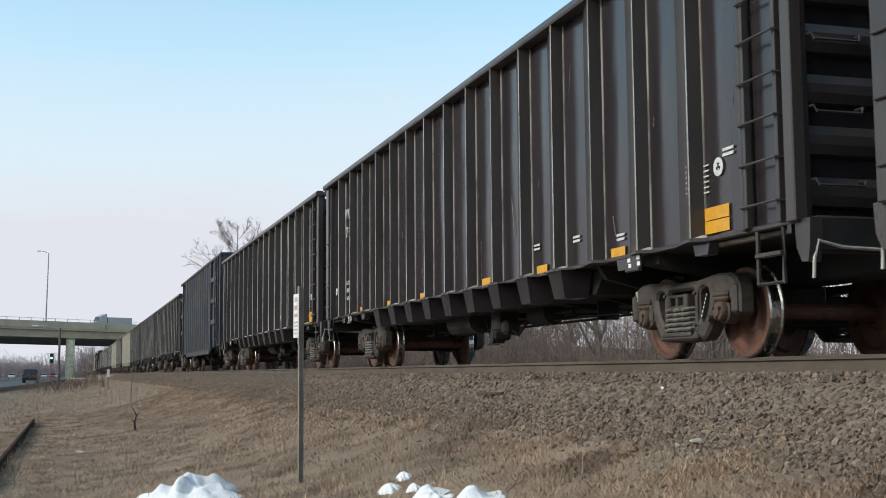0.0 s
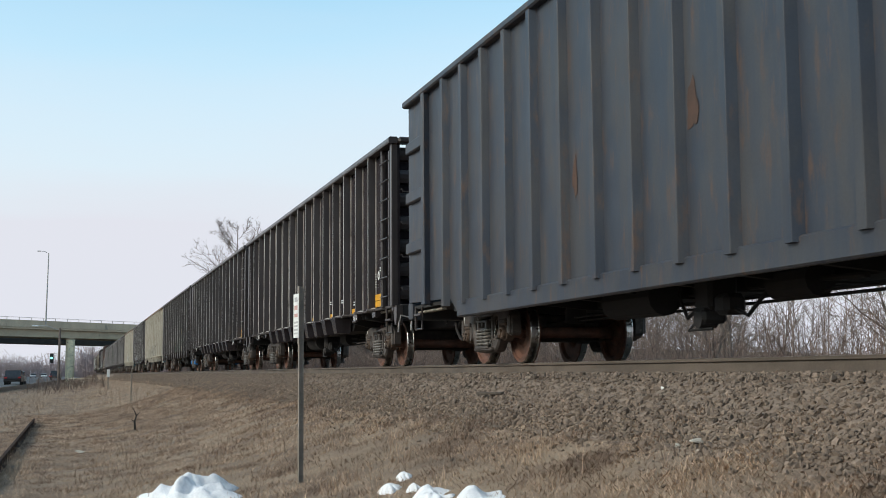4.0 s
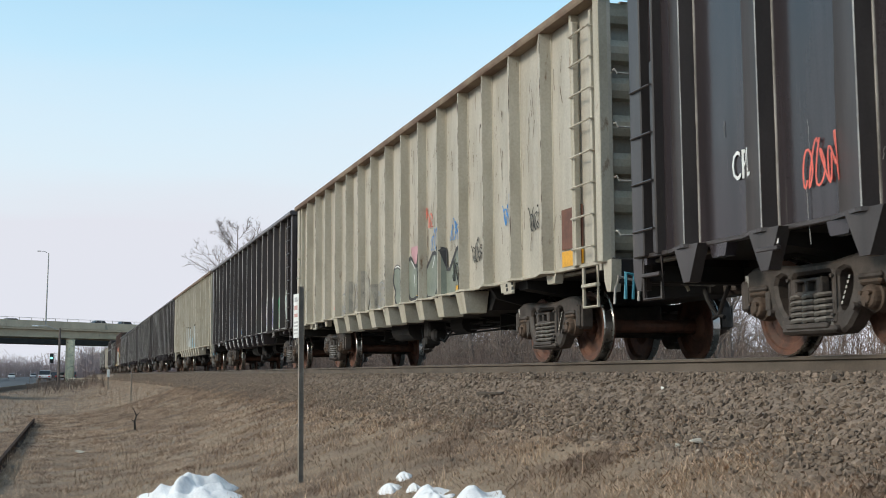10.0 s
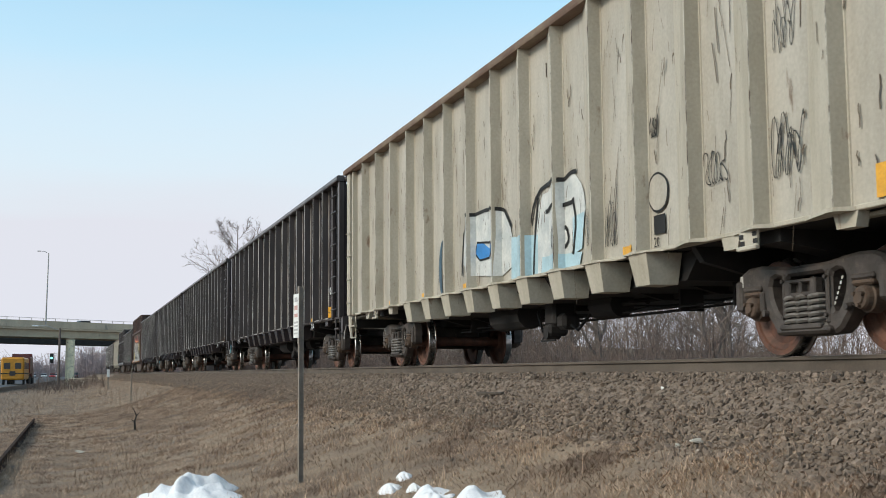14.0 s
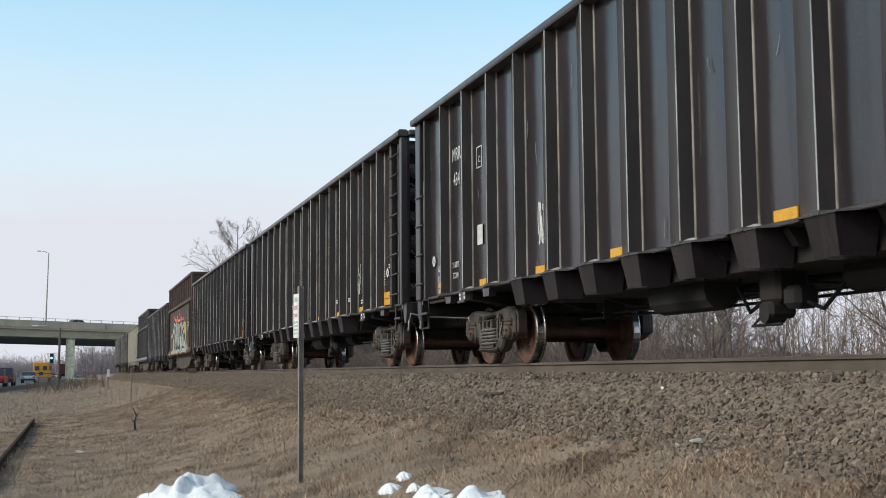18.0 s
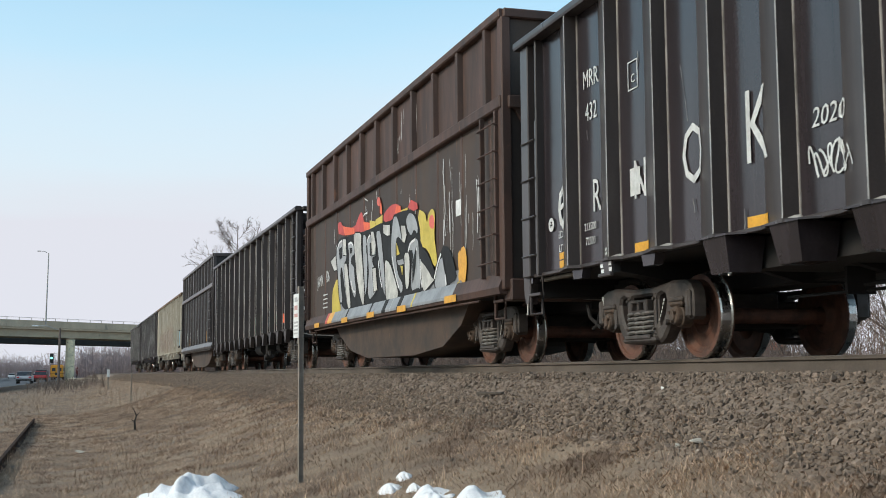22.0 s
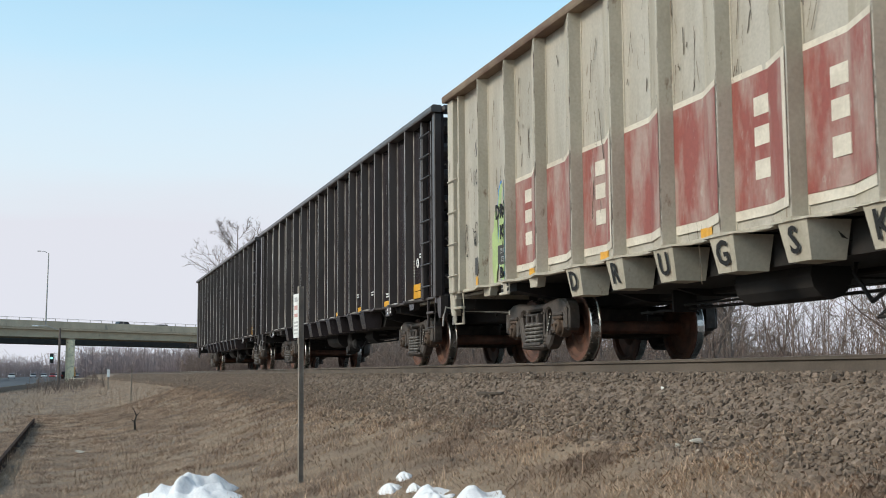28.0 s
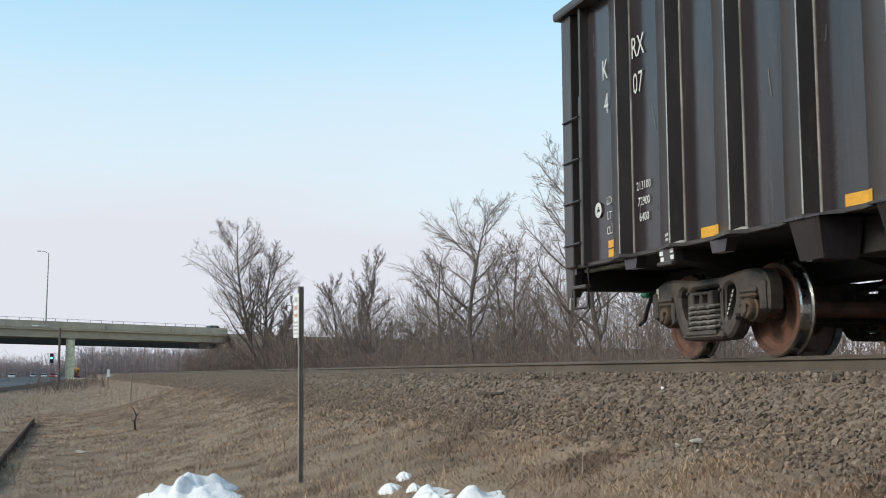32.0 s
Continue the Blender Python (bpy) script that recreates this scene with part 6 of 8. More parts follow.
def standard_marks(car, top_l, top_r, num_l, num_r, load=("213100", "72900", "6400"), split=True, square=False, L=19.45, ink=None):
    """Reporting marks, load data, reflectors and stencils of a dark gondola."""
    ink = ink or M_PALEMARK
    if split:
        for body, u, z in ((top_l, 0.95, 3.20), (top_r, 1.79, 3.26), (num_l, 0.97, 2.80), (num_r, 1.78, 2.86)):
            lettering(car, body, u, z, 0.24, ink, sx=0.72)
        for i, (a, b) in enumerate(zip(("LD", "LT", "CU"), load)):
            lettering(car, a, 0.99, 1.75 - 0.17 * i, 0.095, ink, sx=0.8)
            lettering(car, b, 1.86, 1.80 - 0.17 * i, 0.095, ink, sx=0.85)
    else:
        lettering(car, top_l, 1.98, 3.22, 0.22, ink, sx=0.72)
        lettering(car, num_l, 1.98, 2.82, 0.22, ink, sx=0.72)
        for i, b in enumerate(load[:2]):
            lettering(car, b, 1.90, 1.52 - 0.17 * i, 0.095, ink, sx=0.85)
            lettering(car, "LD" if i == 0 else "LT", 1.0, 1.52 - 0.17 * i, 0.095, ink, sx=0.8)
        fr = Shape()
        for a, b, c, d in ((-0.12, 0.12, 0.31, 0.325), (-0.12, 0.12, 0, 0.015), (-0.12, -0.105, 0, 0.325), (0.105, 0.12, 0, 0.325)):
            fr.box(3.1 - L / 2 + a, 3.1 - L / 2 + b, PLATE_Y - 0.022, PLATE_Y - 0.019, 2.92 + c, 2.92 + d)
        part("stencil_frame", fr, ink, car, "thin square stencil")
        lettering(car, "C", 3.1, 3.0, 0.10, ink)
    if square:
        patch(car, 2.98, 3.22, 1.76, 2.06, ink, name="white_square", label="white painted square")
    ring = Shape()
    for k in range(16):
        a, b = 2 * math.pi * k / 16, 2 * math.pi * (k + 1) / 16
        ring.add([(r * math.cos(t), 0, r * math.sin(t)) for t in (a, b) for r in (0.04, 0.09)], [(0, 1, 3, 2)])
    for k in range(3):
        a = 2.1 * k + 0.5
        ring.add([(0.028 * math.cos(a) + dx, 0, 0.028 * math.sin(a) + dz) for dx, dz in ((-0.012, -0.012), (0.012, -0.012), (0.012, 0.012), (-0.012, 0.012))], [(0, 1, 2, 3)])
    me = ring.mesh("wheel_stencil", ink)
    for u, z in ((0.70, 1.72), (17.86, 1.78)):
        part("wheel_stencil", me, None, car, "round white stencil", at=pose(u - L / 2, PLATE_Y - 0.022, z))
    for k in range(6):
        patch(car, 17.47, 17.68, 1.56 + k * 0.052, 1.575 + k * 0.052, ink, y=PLATE_Y - 0.020, name="stencil_line", label="line of small unreadable stencil print")
    patch(car, 17.57, 18.03, 1.165, 1.285, M_YELLOW, name="reflector", label="yellow reflective tape")
    patch(car, 17.57, 18.03, 1.295, 1.415, M_YELLOW, name="reflector", label="yellow reflective tape")
    patch(car, 0.95, 1.14, 1.15, 1.24, M_YELLOW, name="reflector", label="yellow reflective tape")
    patch(car, 0.95, 1.14, 1.255, 1.34, M_YELLOW, name="reflector", label="yellow reflective tape")
    for u in (3.24, 5.52, 7.82, 11.15, 13.36, 15.64):
        patch(car, u - 0.18, u + 0.18, 1.135, 1.24, M_YELLOW, name="reflector", label="yellow reflective tape")
    for u, z in ((15.72, 1.31), (14.5, 1.42), (2.62, 1.16), (13.2, 1.45), (18.05, 1.86)):
        for k in range(2):
            patch(car, u - 0.11, u + 0.09, z + 0.05 * k, z + 0.028 + 0.05 * k, ink, name="stencil_line", label="line of small unreadable stencil print")


standard_marks(dark[0], "A", "WX", "4", "23", ("212800", "73200", "6400"))
standard_marks(dark[1], "A", "WX", "4", "29", ("213000", "73000", "6400"))
standard_marks(dark[2], "A", "WX", "4", "06", ("212800", "73200", "6400"))
standard_marks(dark[4], "MRF", "", "436", "", ("214400", "71600"), split=False, square=True)
standard_marks(dark[5], "A", "WX", "4", "18", ("212900", "73100", "6400"))
standard_marks(dark[10], "A", "WX", "4", "00", ("212900", "73100", "6400"))
standard_marks(dark[11], "MRR", "", "434", "", ("213800", "72200"), split=False, square=True)
standard_marks(dark[12], "MRF", "", "434", "", ("214400", "71600"), split=False, square=True)
standard_marks(dark[13], "MRR", "", "432", "", ("213500", "72500"), split=False, square=True)
standard_marks(dark[18], "K", "RX", "4", "29", ("213000", "73000", "6400"))
standard_marks(dark[19], "K", "RX", "4", "07")
tagged(dark[19], "dark grey ribbed gondola car at the tail of the train")
# tail of the train: marker device and brake hose
part("tail_marker", Shape().box(-19.45 / 2 - 0.42, -19.45 / 2 - 0.22, -0.42, -0.12, 0.78, 1.12, 0.03), flat_paint("green_marker_case", (0.03, 0.22, 0.12)), dark[19], "green tail marker box")

# scrawls on the dark cars
for i, u, z, w, h, sd in ((12, 15.3, 1.5, 0.55, 0.75, 4), (13, 15.9, 1.5, 0.6, 0.5, 6), (13, 18.2, 2.5, 0.5, 0.25, 7), (13, 18.3, 1.6, 0.6, 0.3, 8), (13, 13.8, 1.45, 0.5, 0.5, 9), (11, 5.6, 1.5, 0.25, 0.6, 10), (10, 5.0, 1.55, 0.2, 0.9, 12)):
    scribble(dark[i], u, z, w, h, M_PALEMARK, sd)
strokes(dark[12], ([(7.35, 1.73), (7.44, 1.59), (7.48, 1.28)],
        [(7.35, 1.73), (7.53, 1.47), (7.47, 1.67), (7.54, 1.71), (7.61, 1.63), (7.53, 1.43), (7.67, 1.45), (7.61, 1.67), (7.72, 1.71)],
        [(7.62, 1.61), (7.77, 1.31), (7.67, 1.59), (7.90, 1.25), (7.88, 1.51), (7.84, 1.88), (7.71, 1.76), (7.58, 1.73), (7.52, 1.79), (7.60, 1.85), (7.69, 1.79), (7.90, 1.66)],
        [(7.92, 1.71), (8.11, 1.86), (8.12, 1.69), (7.95, 1.82)],
        [(8.05, 1.62), (8.21, 1.71), (8.12, 1.69)],
        [(7.92, 1.50), (8.01, 1.61), (8.22, 1.59)],
        [(7.99, 1.59), (8.08, 1.48), (8.20, 1.41)],
        [(7.98, 1.44), (8.13, 1.34)],
        [(8.20, 1.46), (7.98, 1.42), (7.93, 1.35), (8.11, 1.19)],
        [(7.53, 1.24), (7.61, 1.29), (7.73, 1.27)],), M_WHITE, 0.026, label="white sprayed tag")
patch(dark[12], 8.70, 9.10, 1.403, 1.447, M_PALEMARK, name="stencil_line", label="line of small unreadable stencil print")
patch(dark[12], 8.69, 9.11, 1.343, 1.387, M_PALEMARK, name="stencil_line", label="line of small unreadable stencil print")
patch(dark[12], 8.71, 9.02, 1.293, 1.337, M_PALEMARK, name="stencil_line", label="line of small unreadable stencil print")
for ch, u, z, h in (("e", 1.10, 1.62, 0.85), ("R", 2.09, 1.72, 0.40), ("N", 3.22, 1.72, 0.44), ("O", 4.39, 1.70, 0.62), ("K", 5.54, 1.72, 0.70)):
    lettering(dark[13], ch, u, z, h, M_PALEMARK, name="graffiti_letter", label="thin white painted letter", sx=0.7)
lettering(dark[13], "2020", 6.6, 1.85, 0.17, M_PALEMARK, name="graffiti_letter", shear=0.2)
scribble(dark[13], 6.65, 1.42, 0.6, 0.3, M_PALEMARK, 21, n=4)

# the black car with many tags and letters on its tubs
c8 = dark[8]
tagged(c8, "black gondola car with blue, purple and white graffiti")
lettering(c8, "CDEX", 2.05, 3.2, 0.20, M_PALEMARK, sx=0.6)
lettering(c8, "1633", 2.08, 2.75, 0.20, M_PALEMARK, sx=0.7)
tub_x = [rib_u(k) - 19.45 / 2 for k in range(3, 12)]


def tub_letters(car, word, material):
    for ch, x in zip(word, tub_x):
        if (ch, "tub", material.name) not in GLYPH:
            GLYPH[(ch, "tub", material.name)] = glyphs(ch, 0.23, material, bold=0.006)
        part("graffiti_letter", GLYPH[(ch, "tub", material.name)], None, car, "painted letter on a floor tub", at=pose(x, PLATE_Y - 0.133, 0.83, 11))


tub_letters(c8, "DRUGSKILL", M_WHITE)
for u, z, w, h, f, sd in ((11.3, 1.62, 0.62, 0.95, M_DARK, 6), (12.45, 1.64, 0.66, 1.0, M_DARK, 7)):
    tall_oval(c8, u, z, w, h, f, M_WHITE, seed=sd)
for u, z in ((8.99, 1.75), (10.14, 1.7), (5.54, 1.7), (2.09, 1.5), (18.85, 1.9)):
    lettering(c8, "PB!", u, z, 0.30, M_WHITE, name="graffiti_letter", label="white scrawled letters", sx=0.8, bold=0.012)
    scribble(c8, u, z - 0.32, 0.45, 0.22, M_WHITE, int(u * 10), n=1, thick=0.035)
for u in (1.1, 3.3, 4.5):
    scribble(c8, u, 1.3, 0.5, 0.75, M_WHITE, int(u * 7), n=2, thick=0.03)
piece(c8, ([(14.15, 1.23), (14.19, 2.15), (14.48, 2.27), (15.06, 2.24), (14.84, 1.28), (14.62, 1.19)],
        [(15.29, 1.26), (15.34, 2.09), (15.54, 2.20), (15.82, 2.21), (15.77, 1.23), (15.50, 1.20)],), M_PURPLE, "purple block letter")
strokes(c8, ([(14.97, 2.26), (14.48, 2.27), (14.22, 2.11), (14.15, 1.23), (14.60, 1.14), (14.72, 1.33)],
        [(15.86, 2.26), (15.51, 2.22), (15.32, 2.05), (15.29, 1.27), (15.50, 1.17), (15.84, 1.19)],), M_WHITE, 0.085, label="white letter outline")
piece(c8, ([(6.29, 1.20), (6.31, 2.09), (6.51, 2.19), (7.06, 2.18), (6.93, 1.23), (6.74, 1.31), (6.68, 1.13), (6.40, 1.13)],
        [(7.48, 2.18), (8.23, 2.02), (8.21, 1.15), (7.64, 1.15), (7.46, 1.25), (7.45, 2.00)],), M_SKY, "blue block letter")
strokes(c8, ([(7.15, 2.22), (6.47, 2.23), (6.29, 2.12), (6.28, 1.20), (6.52, 1.10), (6.75, 1.24)],
        [(7.45, 2.21), (7.44, 1.69), (7.46, 1.25), (7.64, 1.13), (8.24, 1.09)],), M_WHITE, 0.10, label="white letter outline")
for u, z, w, h, m in ((14.56, 1.98, 0.09, 0.32, M_WHITE), (15.66, 2.0, 0.10, 0.3, M_WHITE), (15.68, 1.36, 0.10, 0.3, M_WHITE), (6.64, 2.0, 0.10, 0.32, M_WHITE), (7.78, 1.98, 0.11, 0.34, M_WHITE), (7.87, 1.48, 0.11, 0.32, M_WHITE), (7.27, 1.335, 0.20, 0.30, M_WHITE), (8.41, 1.315, 0.22, 0.34, M_WHITE)):
    blob(c8, u, z, w, h, m, y=PLATE_Y - 0.024, name="graffiti_letter", seed=2, rough=0.03, n=14)
for u, z in ((7.27, 1.335), (8.41, 1.315)):
    blob(c8, u, z, 0.13, 0.22, M_SKY, y=PLATE_Y - 0.0265, name="graffiti_letter", seed=2, rough=0.03, n=14)
for wd, u, z in (("OQP", 14.62, 1.56), ("TMR", 15.66, 1.66), ("OQB", 6.72, 1.50)):
    lettering(c8, wd, u, z, 0.15, M_WHITE, y=PLATE_Y - 0.0265, name="graffiti_letter", sx=0.75)
piece(c8, ([(16.43, 2.04), (16.62, 2.11), (16.92, 2.06), (16.96, 1.94), (17.42, 1.85), (17.45, 1.09), (16.58, 1.12), (16.52, 1.59)],), M_GREEN, "green painted bubble")
for wd, u, z in (("US", 16.72, 1.86), ("AND", 16.88, 1.62), ("THEM", 16.93, 1.36)):
    lettering(c8, wd, u, z, 0.17, M_WHITE, y=PLATE_Y - 0.0245, name="graffiti_letter", sx=0.8)
piece(c8, ([(17.56, 2.04), (17.71, 2.11), (17.87, 2.25), (17.97, 2.11), (18.27, 2.29), (18.33, 2.22), (18.28, 1.34), (18.10, 1.37), (18.01, 1.68), (17.91, 1.36), (17.77, 1.41), (17.60, 1.81)],), flat_paint("pale_mint_spray_paint", (0.56, 0.62, 0.56)), "pale mint bubble letters")
strokes(c8, ([(17.73, 1.90), (17.91, 2.01), (18.02, 1.94), (18.02, 1.80), (17.89, 1.70), (17.96, 1.52)],
        [(18.25, 1.93), (18.01, 1.79)],
        [(17.94, 1.58), (18.29, 1.63)],), M_TEALDARK, 0.035, label="dark line in a bubble letter")
for u, words, sd in ((13.6, ("WISH", "YOU", "WERE", "HERE"), 8),):
    blob(c8, u, 1.62, 0.80, 1.06, M_RED, y=PLATE_Y - 0.017, seed=sd, label="red underspray")
    blob(c8, u + 0.02, 1.60, 0.76, 1.02, M_GREEN, y=PLATE_Y - 0.020, seed=sd, label="green painted bubble")
    for i, wd in enumerate(words):
        lettering(c8, wd, u, 1.86 - i * 0.2, 0.13, M_WHITE, y=PLATE_Y - 0.024, name="graffiti_letter", sx=0.85)
for u in (3.36, 9.2, 13.65):
    patch(c8, u - 0.16, u + 0.16, 1.13, 1.23, M_YELLOW, name="reflector", label="yellow reflective tape")
patch(c8, 17.98, 18.25, 1.155, 1.285, M_YELLOW, name="reflector", label="yellow reflective tape")
for k in range(3):
    lettering(c8, ("PB!", "PB", "?")[k], 18.95, 2.1 - k * 0.35, 0.16, M_WHITE, name="graffiti_letter")

for z in (1.27, 1.62):
    me = glyphs("RB!", 0.2, M_WHITE, bold=0.014)
    part("graffiti_letter", me, None, c8, "white scrawled letters on the end", at=pose(19.45 / 2 - 0.195, -1.21, z, 0, 0, 90))

for z in (1.60, 2.10):
    ledge = Shape()
    pts = [(-1.40 + 0.1 * i, -0.02 + 0.05 * abs(math.sin(2.3 * i + 3 * z))) for i in range(6)]
    ledge.prism(pts + [(-0.90, -0.05), (-1.40, -0.05)], "x", -0.10, 0.09)
    part("snow_ledge", ledge, M_SNOW, hop[15], "thin crust of snow on the end ribs", at=pose(19.45 / 2 - 0.22, 0, z))

for u, z in ((17.50, 1.68), (16.05, 1.52), (14.98, 1.55), (13.92, 1.62), (12.76, 1.55)):
    strokes(c8, [[(u - 0.13 * math.cos(a), z - 0.26 * math.sin(a)), (u + 0.13 * math.cos(a), z + 0.26 * math.sin(a))] for a in (0.0, 0.8, 1.57, 2.35)], M_WHITE, 0.022, label="white sprayed asterisk")

# hopper with the grey and green piece
c6 = hop[6]
tagged(c6, "black hopper car with large green and grey graffiti letters")
lettering(c6, "CDEX", 3.22, 3.52, 0.26, M_PALEMARK, sx=0.72)
lettering(c6, "19277", 3.22, 3.08, 0.26, M_PALEMARK, sx=0.72)
hop_mid = [1.2 + 1.376 * k + 0.69 for k in range(12)]
for ch, k, h in zip("IR", (2, 3), (0.70, 0.74)):
    u = hop_mid[k] + 0.05
    for m, dy, bold, lab in ((M_PINKRED, 0.017, 0.105, "red letter outline"), (M_INK, 0.020, 0.075, "black letter edge"), (M_LIGHTGREY, 0.023, 0.052, "grey painted letter")):
        lettering(c6, ch, u, 1.26, h, m, y=PLATE_Y - dy, name="graffiti_letter", label=lab, bold=bold, sx=1.0, shear=0.06)
piece(c6, ([(9.51, 1.69), (9.65, 1.88), (9.99, 2.00), (10.52, 1.95), (10.62, 1.52), (10.77, 1.37), (10.76, 1.05), (9.70, 1.08), (9.66, 1.46), (9.84, 1.58)],
        [(10.88, 1.74), (11.23, 2.00), (11.79, 2.09), (11.86, 1.55), (11.55, 1.56), (11.94, 1.10), (11.46, 1.11), (11.31, 1.45), (10.99, 1.59)],
        [(12.30, 1.49), (12.26, 1.79), (12.65, 2.00), (13.01, 1.32), (13.30, 1.60), (13.52, 1.38), (13.51, 1.17), (13.16, 1.09), (12.52, 1.09)],
        [(13.53, 1.63), (13.77, 1.97), (14.01, 2.08), (14.18, 1.64), (14.38, 1.79), (14.55, 1.47), (14.72, 1.22), (14.78, 1.03), (14.46, 1.10), (14.21, 1.10), (13.71, 1.10), (13.78, 1.39), (13.59, 1.47)],
        [(15.00, 1.73), (15.10, 1.89), (15.33, 2.10), (15.52, 1.90), (15.58, 1.77), (15.47, 1.60), (15.60, 1.44), (15.59, 1.31), (15.42, 1.34), (15.18, 1.51)],), M_GREEN, "large green painted letter", line=M_INK, w=0.06, rim=M_GOLD)
for k, (u, z) in enumerate(((9.6, 2.05), (10.95, 2.1), (12.35, 2.06), (13.1, 1.9), (14.45, 2.05), (14.3, 2.12), (14.95, 2.12), (15.75, 2.2), (15.2, 1.42), (13.62, 1.12), (10.9, 1.2), (14.8, 1.3))):
    for i in range(4):
        d = 0.10 - 0.018 * i
        blob(c6, u + random.uniform(-0.12, 0.12), z + random.uniform(-0.10, 0.12), d, d, M_GOLD, y=PLATE_Y - 0.026, seed=i, n=10, rough=0.03, label="mustard paint dot")
piece(c6, ([(8.21, 2.02), (8.59, 2.17), (8.84, 2.11), (8.73, 1.74), (8.99, 1.50), (8.82, 1.09), (8.12, 1.11), (8.32, 1.48), (8.03, 1.67)],
        [(6.84, 1.64), (7.29, 2.11), (7.69, 2.02), (7.80, 1.12), (7.07, 1.15)],), M_LIGHTGREY, "grey painted letter", line=M_PINKRED, w=0.05)
flame = Shape()
for k in range(7):
    ribbon(flame, [(hop_mid[2] - 9.725 + 0.06 * k - 0.15 + 0.05 * math.sin(2.2 * t + k), 2.05 + 0.55 * t * (1 - abs(k - 3) * 0.13)) for t in (0, 0.25, 0.5, 0.75, 1.0)], 0.05, PLATE_Y - 0.02 - 0.0003 * k)
part("graffiti_flame", flame, M_LIGHTGREY, c6, "pale grey painted flame")
for o in c6.children_recursive:
    if o.name.startswith("bearing_cap") and o.parent.matrix_basis.translation.x > 0:
        o.data = o.data.copy()
        o.data.materials[0] = M_SKY
scribble(c6, 3.2, 1.35, 0.5, 0.45, M_PINKRED, 3, label="red scrawled tag")
scribble(c6, 17.9, 2.2, 0.4, 0.55, M_WHITE, 5, label="white scrawled tag")
lettering(c6, "CPL", 2.0, 1.6, 0.28, M_WHITE, name="graffiti_letter", label="white scrawled tag", sx=0.6)
patch(c6, 16.95, 17.25, 1.35, 1.62, M_ORANGE, name="placard", label="orange-red square placard")
scribble(c6, 17.0 + 1.4, 1.9, 0.35, 0.3, M_PINKRED, 13, label="red scrawled tag")
for i, wd in enumerate(("LD LMT  21380", "LT WT    7220")):
    lettering(c6, wd, 17.75, 1.40 - i * 0.13, 0.07, M_PALEMARK, sx=0.8)
blob(c6, 10.2, 0.86, 0.34, 0.3, M_GOLD, y=PLATE_Y + 0.2, seed=4, label="mustard scrawl on the chute")

c15 = hop[15]
tagged(c15, "black hopper car with small green and teal painted letters")
lettering(c15, "CDEX", 3.22, 3.52, 0.26, M_PALEMARK, sx=0.72)
lettering(c15, "19218", 3.22, 3.08, 0.26, M_PALEMARK, sx=0.72)
piece(c15, ([(12.60, 1.76), (13.53, 1.67), (13.52, 1.14), (12.87, 1.12)],
        [(11.52, 1.72), (12.15, 1.65), (12.15, 1.09), (11.50, 1.08)],
        [(15.38, 1.84), (16.00, 1.70), (16.29, 1.48), (16.29, 1.27), (16.17, 1.24), (15.57, 1.22)],), M_GREEN, "green painted shape")
piece(c15, ([(12.60, 1.76), (13.53, 1.67), (13.52, 1.44), (12.72, 1.44)],
        [(11.52, 1.72), (12.15, 1.65), (12.15, 1.41), (11.51, 1.44)],
        [(15.38, 1.84), (16.00, 1.70), (16.29, 1.48), (16.27, 1.54), (15.48, 1.58)],), M_LIME, "lime painted upper edge", y=PLATE_Y - 0.0215)
piece(c15, ([(14.00, 1.50), (14.30, 1.84), (14.27, 1.67), (14.90, 1.53), (14.90, 1.47), (14.90, 1.20), (14.49, 1.31), (14.27, 1.15)],), M_TEAL, "teal painted arrow shape")
strokes(c15, ([(14.26, 1.89), (14.24, 1.67), (14.90, 1.53)],
        [(14.89, 1.85), (14.90, 1.61)],), M_WHITE, 0.02, label="white highlight")
piece(c15, ([(16.49, 1.58), (16.76, 1.54), (16.75, 1.28), (16.48, 1.33)],), M_ORANGE, "orange-red square placard", name="placard")
for u in (4.2, 6.9, 9.0):
    patch(c15, u - 0.04, u + 0.04, 1.15, 1.6, M_YELLOW, name="reflector", label="upright yellow reflective tape")
for i, wd in enumerate(("IL", "IW", "IH", "CU FT")):
    lettering(c15, wd, 17.42, 2.06 - 0.16 * i, 0.085, M_PALEMARK, sx=0.8)
lettering(c15, "2 INCH HF COMP", 17.25, 1.22, 0.085, M_PALEMARK, sx=0.8)
scribble(c15, 2.0, 1.5, 0.5, 0.8, M_TEAL, 77, n=3, thick=0.03, label="teal scrawled tag")
lettering(c15, "LD LMT  21380", 3.4, 1.62, 0.10, M_PALEMARK, sx=0.8)
lettering(c15, "LT WT", 3.2, 1.42, 0.10, M_PALEMARK, sx=0.8)

# beige cars
rr = random.Random(5)


def scuffs(car, seed, material=None, count=150):
    """Dark scratches and rust runs over the beige sheets."""
    r = random.Random(seed)
    sh = Shape()
    for _ in range(count):
        u, z = r.uniform(0.6, 18.4), r.uniform(1.3, 3.9)
        h = r.uniform(0.05, 0.3) * (1 if r.random() < 0.85 else 2.2)
        k = r.uniform(-0.35, 0.35)
        if (u - 1.55 + 0.53) % 1.143 < 0.60 and r.random() < 0.5:
            continue
        ribbon(sh, [(u - 9.725 + k * h * t + r.gauss(0, 0.006), z - h * t) for t in (0, 0.3, 0.6, 1.0)], r.choice((0.005, 0.007, 0.010, 0.016)), PLATE_Y - 0.0185)
    tagged(part("scuffing", sh, material or M_SCUFF, car, "dark scratches and rust runs"), kind="stuff")


